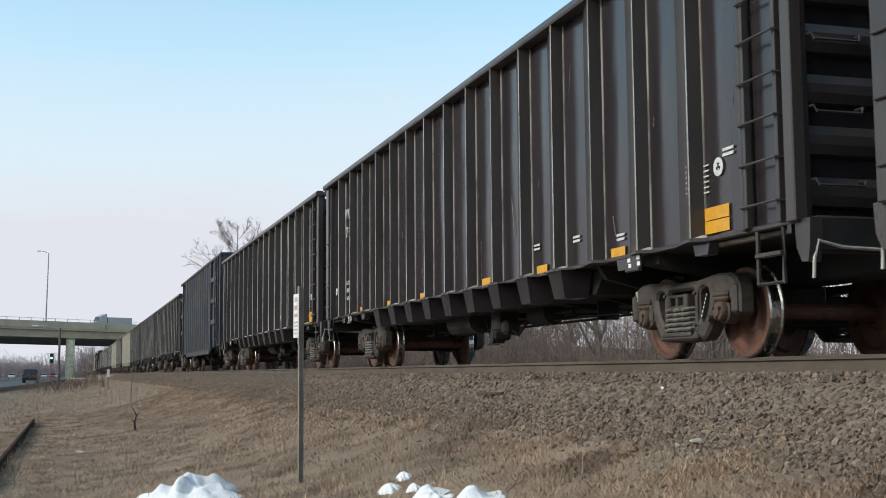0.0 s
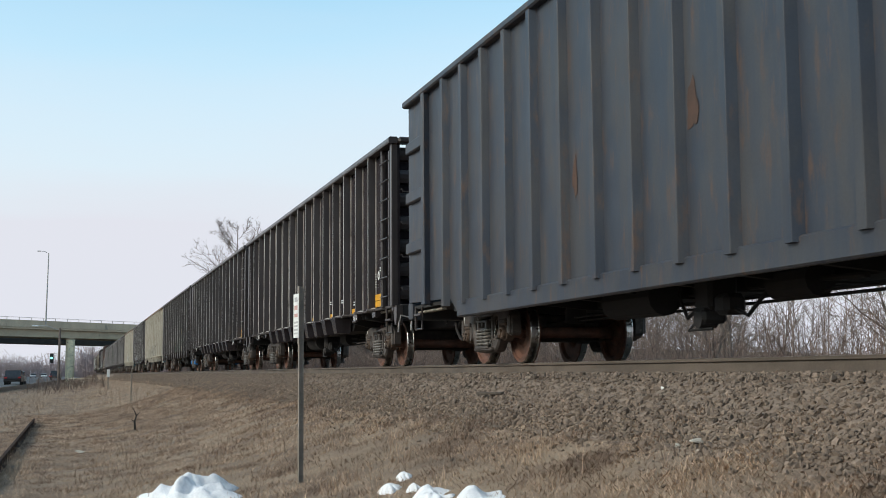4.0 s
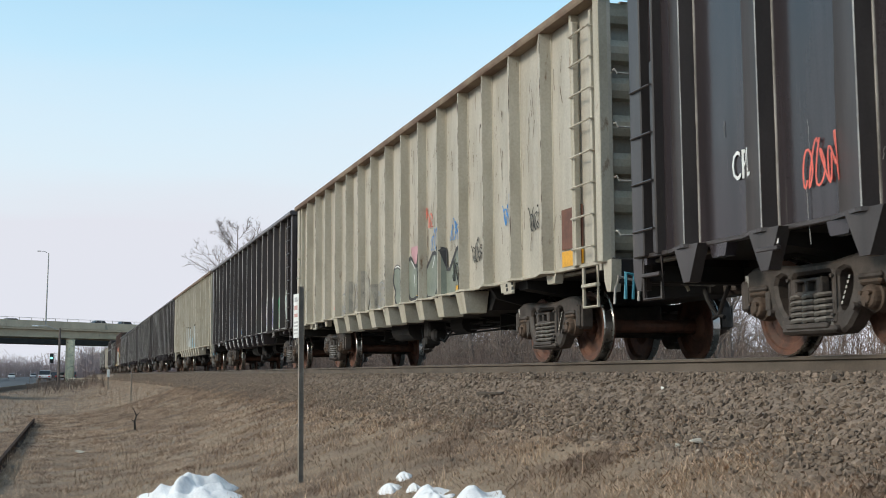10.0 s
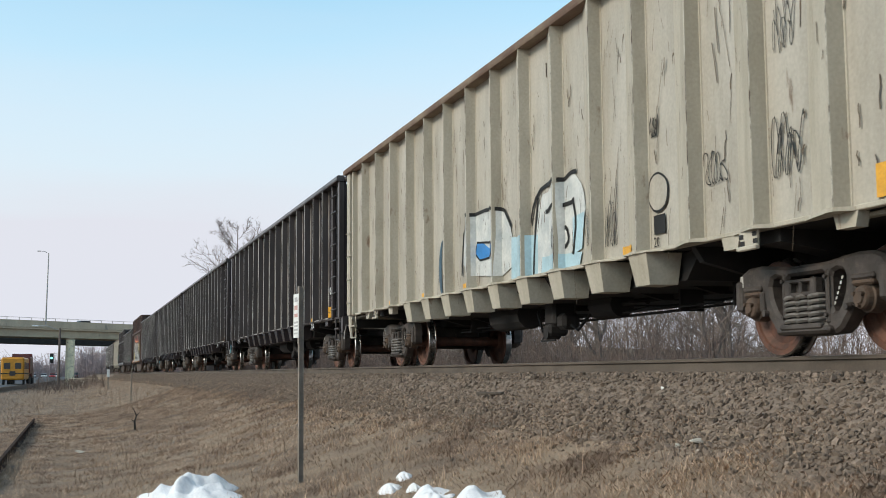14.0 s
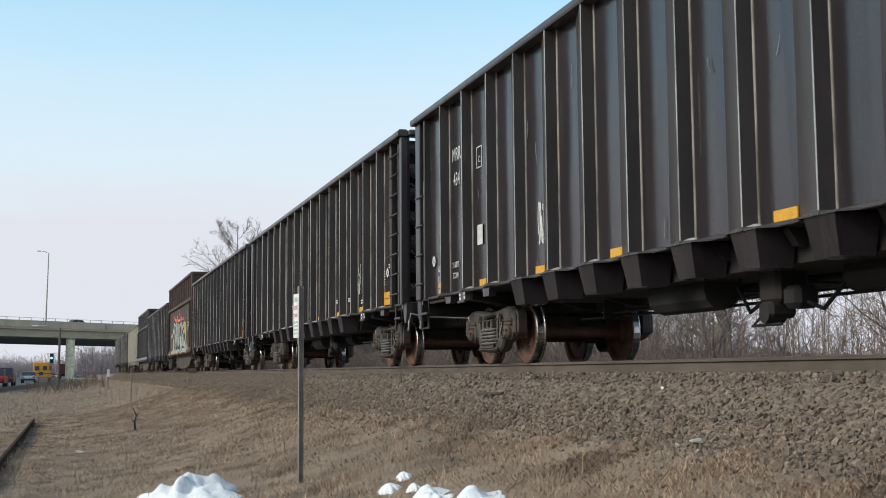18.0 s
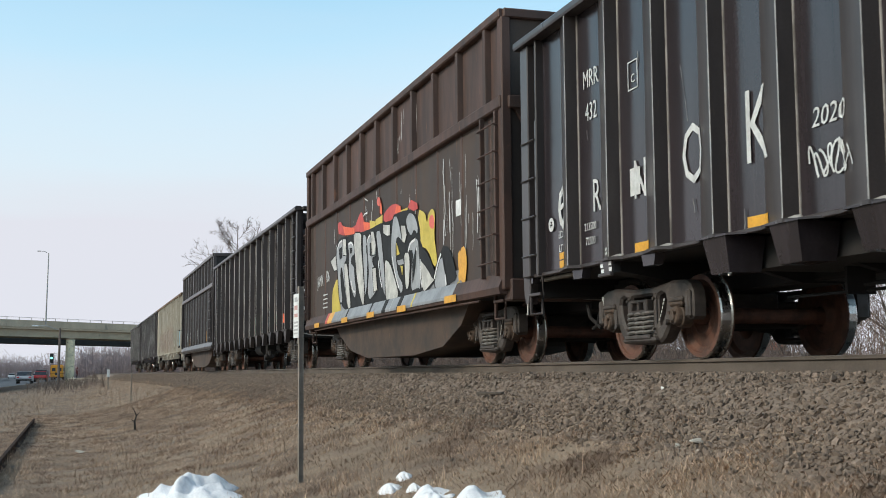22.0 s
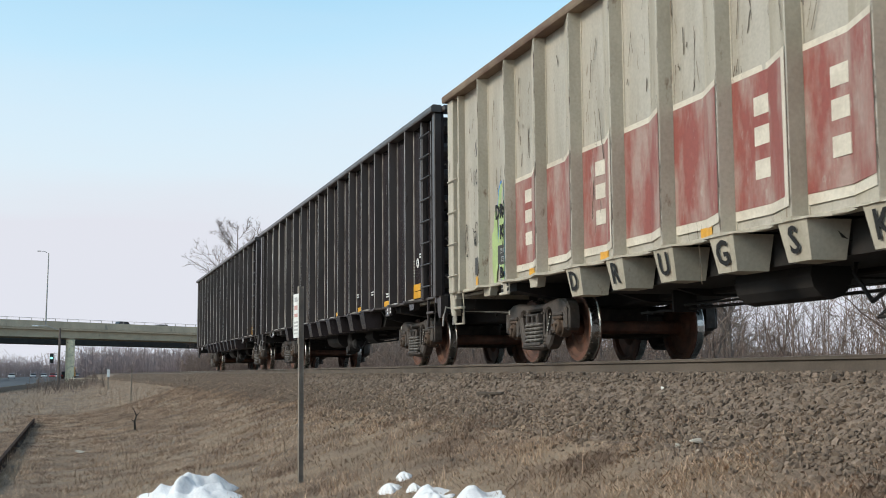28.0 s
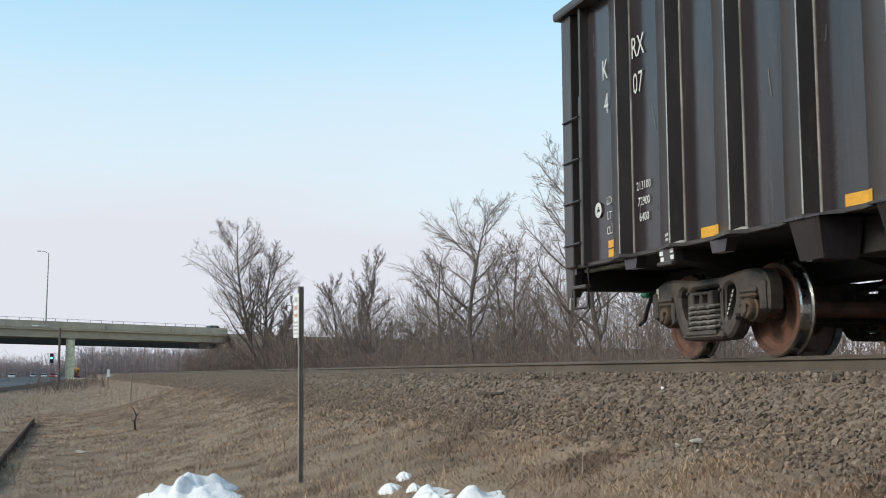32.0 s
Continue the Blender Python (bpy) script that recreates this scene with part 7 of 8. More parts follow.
M_SCUFF = mat("scratch_rust", (0.11, 0.075, 0.045), (0.06, 0.045, 0.035), rough=0.8, scale=6, fine=40)
for i in (7, 9, 17):
    scuffs(beige[i], i, count=520)
    for u in (3.36, 5.62, 7.95, 11.35, 13.65):
        patch(beige[i], u - 0.16, u + 0.16, 1.13, 1.23, M_YELLOW, name="reflector", label="yellow reflective tape")
c7 = beige[7]
tagged(c7, "weathered beige gondola car with grey graffiti and tags")
lettering(c7, "WC", 1.12, 3.1, 0.22, M_DARKMARK, sx=0.7)
lettering(c7, "53", 1.12, 2.72, 0.22, M_DARKMARK, sx=0.7)
patch(c7, 17.85, 18.5, 1.36, 1.86, M_BRICKRED, label="brown primer patch")
patch(c7, 17.85, 18.5, 1.15, 1.34, M_YELLOW, name="reflector", label="yellow reflective tape")
M_SAGE = mat("sage_spray_paint", (0.215, 0.235, 0.195), (0.165, 0.185, 0.155), rough=0.5, scale=3)
piece(c7, ([(10.12, 1.99), (10.41, 2.01), (10.60, 1.79), (10.36, 1.69)],
        [(10.86, 2.10), (11.30, 2.09), (11.39, 1.95), (11.15, 1.76), (10.90, 1.95)],), flat_paint("pink_spray_paint", (0.55, 0.30, 0.33)), "pink painted patch", y=PLATE_Y - 0.0155)
piece(c7, ([(9.68, 1.82), (9.98, 1.85), (10.53, 1.61), (10.70, 1.70), (10.70, 1.55), (10.52, 1.19), (10.07, 1.09), (9.89, 1.09), (9.71, 1.26), (9.82, 1.36), (9.61, 1.55), (9.66, 1.71)],
        [(10.69, 1.86), (10.85, 1.93), (11.15, 1.70), (11.74, 1.88), (11.84, 1.89), (11.85, 1.80), (11.69, 1.49), (11.84, 1.50), (11.75, 1.14), (11.24, 1.18), (10.94, 1.14), (10.72, 1.22), (10.70, 1.44), (10.70, 1.65)],
        [(11.84, 1.46), (11.84, 1.63), (12.06, 1.75), (12.28, 1.88), (12.56, 1.81), (12.47, 1.09), (11.80, 1.14)],), M_SAGE, "sage green painted letter", line=M_CHARCOAL, w=0.07)
piece(c7, ([(12.60, 1.80), (13.02, 1.95), (13.05, 1.40), (13.70, 1.92), (14.10, 1.85), (13.75, 1.45), (14.15, 1.10), (12.60, 1.10)],), M_SAGE, "sage green painted letter", line=M_CHARCOAL, w=0.07)
strokes(c7, ([(9.74, 1.82), (9.98, 1.85), (10.49, 1.63)],
        [(10.18, 1.47), (10.55, 1.37), (10.70, 1.52)],
        [(10.89, 1.86), (11.15, 1.70)],
        [(11.08, 1.61), (11.15, 1.38)],
        [(11.70, 1.55), (11.84, 1.51), (11.71, 1.17)],
        [(12.23, 1.62), (12.38, 1.81)],), M_WHITE, 0.025, label="white letter highlight")
M_FADEDGREY = mat("faded_grey_spray_paint", (0.24, 0.225, 0.195), (0.36, 0.33, 0.275), rough=0.6, scale=5, fine=30, stretch=(1, 1, 0.6), c=(0.13, 0.12, 0.11), c_amount=0.5)
piece(c7, ([(4.98, 1.13), (5.09, 1.43), (5.51, 1.82), (6.14, 1.86), (6.36, 1.73), (6.28, 1.09)],
        [(6.41, 1.65), (6.98, 1.93), (7.28, 2.00), (7.60, 1.83), (7.77, 1.49), (7.49, 1.06), (6.42, 1.09)],
        [(7.80, 1.36), (8.35, 1.59), (8.65, 1.67), (9.18, 1.66), (9.21, 1.15), (8.81, 1.07), (7.87, 1.12)],), M_FADEDGREY, "faded grey painted letter")
for k in range(26):
    u, z = (5.3, 6.7, 8.6)[k % 3] + random.uniform(-0.25, 0.4), random.uniform(1.12, 1.72)
    strokes(c7, ([(u - 0.16, z), (u, z + 0.05), (u + 0.18, z - 0.01)],), M_GREYPAINT, 0.022, label="dark hatching stroke")
strokes(c7, ([(9.38, 2.29), (9.55, 2.17), (9.29, 2.10), (9.55, 1.92), (9.24, 1.83), (9.55, 1.64), (9.33, 1.52), (9.55, 1.36), (9.29, 1.25), (9.56, 1.06), (9.43, 0.93), (9.55, 1.06), (9.29, 1.25), (9.56, 1.39), (9.28, 1.65), (9.55, 1.78), (9.33, 1.98)],), M_INK, 0.02, label="black chain-like tag")
for u, z, m, sd in ((12.4, 1.9, M_SKY, 31), (13.5, 1.95, M_SKY, 32), (16.0, 1.9, M_SKY, 33), (14.6, 1.5, M_INK, 34), (17.0, 1.7, M_INK, 35), (13.6, 1.3, M_INK, 36), (2.1, 1.3, M_INK, 37), (3.4, 1.3, M_INK, 38), (4.5, 1.3, M_PINKRED, 39), (1.1, 1.3, M_INK, 40), (12.0, 2.3, M_PINKRED, 42)):
    scribble(c7, u, z, 0.5, 0.42, m, sd, n=3, thick=0.018)
c9 = beige[9]
tagged(c9, "weathered beige gondola car with blue and white graffiti")
piece(c9, ([(7.75, 1.36), (7.88, 2.17), (8.65, 2.25), (9.64, 2.20), (9.97, 1.88), (10.06, 1.17)],
        [(10.80, 1.11), (10.94, 2.14), (11.84, 2.18), (11.90, 2.25), (12.17, 2.28), (12.45, 2.06), (12.51, 1.72), (12.12, 1.28), (11.10, 1.13)],), mat("cloudy_white_spray_paint", (0.60, 0.60, 0.57), (0.46, 0.48, 0.47), rough=0.5, scale=3, fine=30), "white painted letter", y=PLATE_Y - 0.0155)
piece(c9, ([(9.97, 1.72), (10.96, 1.65), (10.94, 1.10), (9.95, 1.14)],
        [(12.11, 1.73), (12.47, 1.76), (12.38, 1.33), (12.12, 1.28)],
        [(11.11, 1.34), (12.38, 1.29), (12.28, 1.10), (11.06, 1.11)],), M_PALEBLUE, "pale blue underspray", y=PLATE_Y - 0.0185)
piece(c9, ([(8.42, 1.63), (8.50, 1.80), (9.55, 1.70), (9.56, 1.53), (8.63, 1.52)],), M_SKY, "blue letter patch", y=PLATE_Y - 0.0205, line=M_INK, w=0.03)
strokes(c9, ([(10.69, 1.75), (10.84, 2.08), (11.15, 2.26), (11.85, 2.22), (12.08, 2.29), (12.25, 2.28)],
        [(7.75, 1.36), (7.88, 2.17), (8.65, 2.25), (9.64, 2.20), (9.97, 1.88)],
        [(11.25, 1.91), (12.13, 1.92)],
        [(10.80, 1.11), (10.86, 1.63), (11.00, 2.13)],
        [(12.12, 1.28), (12.23, 1.68), (12.14, 1.97)],
        [(11.80, 1.63), (11.93, 1.64), (12.01, 1.47), (11.85, 1.38), (11.66, 1.47), (11.80, 1.63)],), M_INK, 0.055, label="black letter outline")
for u, flip in ((4.45, 1), (6.75, -1)):
    crescent = [(u - 9.725 + flip * 0.25 * math.sin(a), 1.55 + 0.48 * math.cos(a)) for a in [i * math.pi / 8 for i in range(9)]] + [(u - 9.725 + flip * 0.10 * math.sin(a), 1.55 + 0.48 * math.cos(a)) for a in [math.pi - i * math.pi / 8 for i in range(1, 8)]]
    part("graffiti_letter", Shape().prism(crescent, "y", PLATE_Y - 0.02, PLATE_Y - 0.017), M_TEALDARK, c9, "dark teal painted crescent")
blob(c9, 14.35, 1.72, 0.46, 0.42, M_INK, y=PLATE_Y - 0.017, seed=3, rough=0.06, label="ring of a round tag")
blob(c9, 14.35, 1.72, 0.41, 0.37, M_BEIGE, y=PLATE_Y - 0.0195, seed=3, rough=0.06, label="inside of a round tag")
patch(c9, 14.25, 14.5, 1.28, 1.48, M_INK, name="stencil_panel", label="black stencil panel")
lettering(c9, "20", 14.3, 1.15, 0.11, M_INK, name="lettering", sx=0.8)
for u, z, w, h, sd, th in ((14.35, 1.6, 0.34, 0.24, 50, 0.018), (13.2, 1.25, 0.35, 0.6, 51, 0.02), (15.55, 1.62, 0.46, 0.36, 52, 0.02), (16.75, 1.5, 0.5, 0.6, 53, 0.022), (14.3, 2.3, 0.2, 0.25, 54, 0.02), (16.75, 2.6, 0.4, 0.5, 55, 0.014), (18.9, 2.15, 0.34, 0.36, 56, 0.024), (12.7, 1.3, 0.3, 0.5, 57, 0.016)):
    scribble(c9, u, z, w * 0.9, h, M_INK, sd, n=3, thick=th * 0.6)
patch(c9, 17.9, 18.4, 1.16, 1.42, M_YELLOW, name="reflector", label="yellow reflective tape")
c17 = beige[17]
tagged(c17, "weathered beige gondola car with faded red block letters")
tub_letters(c17, "DRUGSKILL", M_INK)
ribs_u = [rib_u(k) for k in range(15)]
edges_u = [0.42] + ribs_u + [18.5]
for k in range(2, 12):
    a, b = edges_u[k] + 0.03, edges_u[k + 1] - 0.006
    zt = 2.42 + 0.012 * k
    patch(c17, a, b, 1.22, zt + 0.06, M_CREAM, y=PLATE_Y - 0.0165, name="painted_outline", label="cream outline")
    patch(c17, a, b, 1.31, zt, M_FADERED, y=PLATE_Y - 0.019, name="painted_block", label="faded red painted block")
    if k in (2, 4, 7, 8, 10):
        for z in (1.55, 1.85, 2.12):
            patch(c17, b - 0.74, b - 0.50, z, z + 0.17, M_CREAM, y=PLATE_Y - 0.0215, name="painted_bar", label="pale gap in the red letter")
    if k % 3 == 1:
        patch(c17, b - 0.14, b, 1.22, zt + 0.06, M_CREAM, y=PLATE_Y - 0.0215, name="painted_bar", label="cream upright between letters")
patch(c17, 12.2, 13.05, 1.9, 2.5, M_RED, y=PLATE_Y - 0.022, label="bright red overspray")
for u in (14.7, 2.25):
    blob(c17, u, 1.86, 0.62, 1.42, M_SKY, y=PLATE_Y - 0.0165, seed=3, rough=0.2, label="blue bubble outline")
    blob(c17, u, 1.84, 0.57, 1.38, M_LIME, y=PLATE_Y - 0.019, seed=3, rough=0.2, label="lime green painted bubble")
blob(c17, 1.86, 1.6, 0.26, 0.95, M_LIME, seed=6, y=PLATE_Y - 0.0195, rough=0.2, label="lime green painted bubble")
for i, wd in enumerate(("DRUG", "Kill")):
    lettering(c17, wd, 2.22, 2.05 - 0.30 * i, 0.20, M_INK, y=PLATE_Y - 0.024, name="graffiti_letter", sx=0.85, bold=0.01)
lettering(c17, "Belie", 2.25, 1.2, 0.15, M_INK, y=PLATE_Y - 0.024, name="graffiti_letter", sx=0.9, bold=0.01)
patch(c17, 1.98, 2.45, 1.38, 1.66, M_DARKMARK, y=PLATE_Y - 0.022, name="stencil_panel", label="dark stencil panel")
patch(c17, 0.95, 1.28, 1.32, 1.58, M_DARKMARK, name="stencil_panel", label="dark stencil panel")
patch(c17, 0.98, 1.26, 1.15, 1.29, M_YELLOW, name="reflector", label="yellow reflective tape")
for k, wd in enumerate(("21800", "7340")):
    lettering(c17, wd, 2.21, 1.54 - 0.12 * k, 0.075, M_PALEMARK, y=PLATE_Y - 0.026, sx=0.85)
for i, wd in enumerate(("US", "AND", "THEM", "WOW")):
    lettering(c17, wd, 15.85, 2.2 - 0.24 * i, 0.16, M_INK, name="graffiti_letter")
lettering(c17, "Belief", 15.85, 1.22, 0.15, M_INK, name="graffiti_letter")
blob(c17, 17.4, 1.8, 0.8, 1.1, M_INK, seed=11, y=PLATE_Y - 0.017, label="black bubble outline")
blob(c17, 17.4, 1.8, 0.70, 1.0, M_PALEBLUE, seed=11, y=PLATE_Y - 0.020, label="pale blue bubble letter")
lettering(c17, "OQB", 17.4, 1.6, 0.16, M_INK, y=PLATE_Y - 0.024, name="graffiti_letter")
for k, wd in enumerate(("W", "1005")):
    lettering(c17, wd, 1.12, 3.1 - 0.42 * k, 0.25, M_DARKMARK, sx=0.7)
scribble(c17, 1.1, 1.75, 0.42, 0.4, M_INK, 61, n=3, thick=0.018)
scribble(c17, 0.55, 1.6, 0.14, 0.9, M_INK, 62, n=1, thick=0.02)

# the mural on the brown car
M_LEMON = flat_paint("lemon_spray_paint", (0.60, 0.46, 0.06))
M_MURALWHITE = mat("scuffed_white_spray_paint", (0.58, 0.57, 0.52), (0.40, 0.39, 0.36), rough=0.5, scale=3, fine=30, bump=0.05, c=(0.22, 0.20, 0.18), c_amount=0.3)
LB = 14.55
Y0 = OUT_Y - 0.020
yb = OUT_Y
for a, b, m in ((3.3, 12.4, M_GREYPAINT), (2.55, 2.8, M_RED), (2.8, 3.3, M_YELLOW)):
    part("mural_paint", Shape().prism([(yb - 0.134, 1.0), (yb - 0.134, 1.045), (yb - 0.045, 1.245), (yb - 0.03, 1.24), (yb - 0.12, 1.0)], "x", a - LB / 2, b - LB / 2), m, brown, "painted sill below the mural")
patch(brown, 3.0, 12.6, 1.02 + 0.22, 1.45, M_GREYPAINT, LB, Y0, "mural_paint", "silver mural base")
piece(brown, ([(3.24, 2.66), (3.61, 2.91), (4.90, 2.81), (5.95, 2.78), (6.62, 2.76), (7.65, 2.78), (8.24, 2.70), (8.64, 2.82), (9.38, 2.79), (9.88, 2.71), (10.26, 2.43), (10.32, 2.04), (11.16, 1.59), (11.17, 1.38), (10.29, 1.24), (9.51, 1.21), (8.80, 1.25), (7.57, 1.18), (6.35, 1.16), (4.74, 1.15), (3.81, 1.36), (3.38, 2.20)],), M_INK, "black ground behind the mural letters", Y0 - 0.0075, LB, name="mural_paint")
piece(brown, ([(11.12, 1.37), (11.54, 1.92), (11.96, 1.86), (12.23, 1.55), (12.36, 1.31), (11.91, 1.26), (11.81, 1.05), (11.20, 1.05)],), M_INK, "black ground of the last mural letter", Y0 - 0.0075, LB, name="mural_paint")
piece(brown, ([(3.42, 3.23), (3.74, 3.27), (3.99, 3.12), (5.18, 2.95), (5.52, 3.13), (5.84, 3.24), (6.06, 2.95), (6.56, 2.88), (6.52, 2.72), (5.66, 2.80), (3.61, 2.94)],
        [(7.68, 2.92), (8.24, 3.03), (8.76, 2.99), (9.04, 2.85), (8.83, 2.77), (8.49, 2.82), (8.36, 2.73), (7.72, 2.76)],
        [(9.47, 2.82), (9.68, 2.93), (10.08, 2.82), (10.13, 2.71), (9.84, 2.71)],), M_RED, "red mural cloud", Y0 - 0.0040, LB, name="mural_paint")
piece(brown, ([(3.99, 3.12), (5.18, 2.94), (5.15, 2.82), (4.24, 2.89)],
        [(5.98, 2.98), (6.60, 2.89), (6.62, 2.74), (6.06, 2.80)],
        [(8.56, 2.84), (8.68, 2.97), (8.97, 2.91), (8.98, 2.78)],), M_ORANGE, "orange mural cloud", Y0 - 0.0055, LB, name="mural_paint")
piece(brown, ([(6.56, 2.94), (7.06, 2.86), (7.07, 2.66), (6.60, 2.74)],
        [(7.06, 2.89), (7.62, 2.92), (7.61, 2.71), (7.12, 2.74)],
        [(8.97, 2.83), (9.47, 2.82), (9.41, 2.61), (9.02, 2.60)],
        [(10.13, 2.71), (10.60, 2.58), (10.70, 2.37), (10.78, 2.54), (11.01, 2.61), (11.18, 2.50), (11.12, 2.11), (11.21, 1.91), (11.29, 1.68), (11.12, 1.59), (10.74, 1.94), (10.23, 2.06)],
        [(2.86, 1.73), (3.44, 2.04), (3.64, 1.74), (3.83, 1.18), (3.45, 0.92), (2.87, 1.11)],
        [(12.13, 1.19), (12.47, 1.28), (12.46, 1.09), (12.19, 1.08)],), M_LEMON, "yellow mural field", Y0 - 0.0065, LB, name="mural_paint")
piece(brown, ([(10.83, 2.43), (10.92, 2.50), (11.06, 2.49), (11.15, 2.36), (11.10, 2.25), (10.97, 2.26), (10.85, 2.32)],
        [(7.18, 3.27), (7.30, 3.33), (7.46, 3.26), (7.46, 3.12), (7.29, 3.13), (7.18, 3.20)],
        [(2.47, 1.18), (2.87, 1.19), (2.87, 0.93), (2.53, 0.97)],), M_PINKRED, "coral mural dot", Y0 - 0.0085, LB, name="mural_paint")
piece(brown, ([(7.41, 3.12), (7.51, 3.20), (7.59, 3.06), (7.57, 2.93), (7.43, 2.98)],), M_ORANGE, "orange mural dot", Y0 - 0.0085, LB, name="mural_paint")
piece(brown, ([(3.30, 2.62), (3.67, 2.85), (4.38, 2.81), (4.46, 2.39), (4.28, 2.26), (4.55, 1.82), (4.84, 1.21), (4.48, 1.28), (4.18, 1.81), (3.89, 2.27), (3.79, 1.97), (4.07, 1.40), (3.68, 1.42), (3.49, 2.13)],
        [(4.53, 2.66), (4.84, 2.72), (5.18, 2.59), (5.25, 2.36), (4.93, 2.34), (4.87, 2.23), (5.18, 2.14), (5.24, 1.89), (5.40, 1.57), (5.24, 1.40), (4.93, 1.61), (4.61, 1.99), (4.69, 2.39)],
        [(5.95, 2.72), (6.27, 2.71), (6.41, 2.27), (6.38, 1.67), (6.19, 1.37), (6.00, 2.09)],
        [(6.28, 2.41), (6.39, 2.65), (6.88, 2.67), (7.15, 2.38), (7.11, 2.15), (6.77, 2.14), (6.99, 1.95), (7.25, 1.48), (6.86, 1.37), (6.55, 1.30), (6.38, 1.52), (6.51, 1.97)],), M_LIGHTGREY, "grey mural letter", Y0 - 0.0110, LB, M_INK, 0.050, name="mural_letter")
piece(brown, ([(7.07, 2.67), (7.50, 2.66), (7.69, 2.14), (7.82, 1.79), (7.85, 1.27), (7.59, 1.54), (7.35, 2.05)],
        [(8.28, 2.37), (8.46, 2.79), (8.76, 2.78), (9.01, 2.46), (9.13, 2.22), (8.75, 2.37), (8.63, 2.17), (8.77, 1.71), (9.17, 1.47), (9.12, 1.31), (8.95, 1.29), (8.62, 1.60), (8.30, 1.96)],
        [(8.67, 1.96), (9.18, 1.94), (9.23, 1.80), (8.83, 1.81)],
        [(9.34, 2.61), (9.57, 2.74), (9.92, 2.66), (10.18, 2.42), (10.14, 2.23), (9.91, 2.36), (9.72, 2.25), (9.45, 2.40)],
        [(9.44, 2.04), (9.63, 2.22), (10.17, 2.22), (10.24, 1.90), (10.34, 1.49), (10.29, 1.27), (10.15, 1.31), (9.69, 1.27), (9.69, 1.70), (9.87, 1.98)],
        [(11.10, 1.39), (11.56, 1.82), (11.77, 1.43), (11.88, 1.24), (11.59, 1.20), (11.21, 1.21)],), M_LIGHTGREY, "grey mural letter", Y0 - 0.0110, LB, M_INK, 0.050, name="mural_letter")
piece(brown, ([(4.05, 2.84), (4.38, 2.80), (4.44, 2.42), (4.10, 2.46)],
        [(4.17, 2.28), (4.50, 2.26), (4.68, 1.87), (4.89, 1.25), (4.58, 1.24), (4.30, 1.79)],
        [(5.15, 2.85), (5.89, 2.78), (5.85, 2.49), (5.99, 2.09), (6.16, 1.54), (6.08, 1.19), (5.75, 1.42), (5.46, 1.83), (5.31, 2.24), (5.18, 2.60)],
        [(6.70, 2.71), (6.94, 2.68), (7.14, 2.38), (7.05, 2.19), (6.78, 2.21)],
        [(6.82, 1.95), (7.11, 1.94), (7.24, 1.48), (6.94, 1.46)],
        [(2.71, 2.45), (3.30, 2.54), (3.45, 2.19), (3.15, 2.18)],), M_MURALWHITE, "white mural letter", Y0 - 0.0165, LB, M_INK, 0.030, name="mural_letter")
piece(brown, ([(7.71, 2.73), (8.24, 2.66), (8.24, 2.45), (8.03, 2.45), (7.73, 2.54)],
        [(7.83, 2.04), (8.22, 1.95), (8.62, 1.60), (8.91, 1.26), (8.33, 1.18), (7.91, 1.22), (7.86, 1.65)],
        [(9.02, 2.56), (9.33, 2.52), (9.45, 2.33), (9.29, 2.19), (9.12, 2.24)],
        [(9.25, 2.04), (9.61, 2.00), (9.65, 1.71), (9.56, 1.35), (9.35, 1.35), (9.29, 1.68)],
        [(10.32, 1.80), (10.73, 1.65), (11.15, 1.38), (10.55, 1.22), (10.41, 1.33)],), M_MURALWHITE, "white mural letter", Y0 - 0.0165, LB, M_INK, 0.030, name="mural_letter")
piece(brown, ([(10.24, 2.05), (10.67, 1.94), (11.15, 1.60), (11.14, 1.37), (10.73, 1.62), (10.31, 1.80)],
        [(9.82, 1.80), (10.08, 2.06), (9.99, 1.70), (9.82, 1.43)],
        [(3.67, 2.64), (4.00, 2.67), (4.00, 2.41), (3.75, 2.40)],
        [(4.77, 2.56), (5.00, 2.54), (4.97, 2.43), (4.79, 2.43)],
        [(6.62, 2.47), (6.72, 2.47), (6.77, 2.19), (6.62, 2.22)],), M_INK, "black mural gap", Y0 - 0.0225, LB, name="mural_paint")
piece(brown, ([(8.73, 2.26), (8.96, 2.03), (8.75, 2.02)],
        [(9.01, 1.81), (9.18, 1.79), (9.14, 1.63)],), M_LEMON, "yellow mural gap", Y0 - 0.0225, LB, name="mural_paint")
strokes(brown, ([(3.43, 2.63), (3.71, 2.79), (3.99, 2.80)],
        [(4.64, 2.65), (4.90, 2.67), (5.11, 2.58)],
        [(6.36, 2.46), (6.47, 2.59), (6.65, 2.63)],
        [(7.33, 2.05), (7.48, 1.69), (7.63, 1.51)],
        [(8.41, 2.03), (8.62, 1.68), (8.89, 1.41)],
        [(9.53, 2.02), (9.70, 2.16), (10.02, 2.19)],
        [(9.80, 1.61), (9.93, 1.91), (10.13, 2.03)],
        [(10.31, 1.81), (10.34, 1.49), (10.43, 1.32)],
        [(11.15, 1.41), (11.38, 1.67), (11.55, 1.79)],
        [(11.77, 1.43), (11.82, 1.25)],
        [(4.90, 1.84), (5.09, 1.60), (5.31, 1.57)],), M_WHITE, 0.045, Y0 - 0.0225, LB, "white mural highlight", "mural_paint")
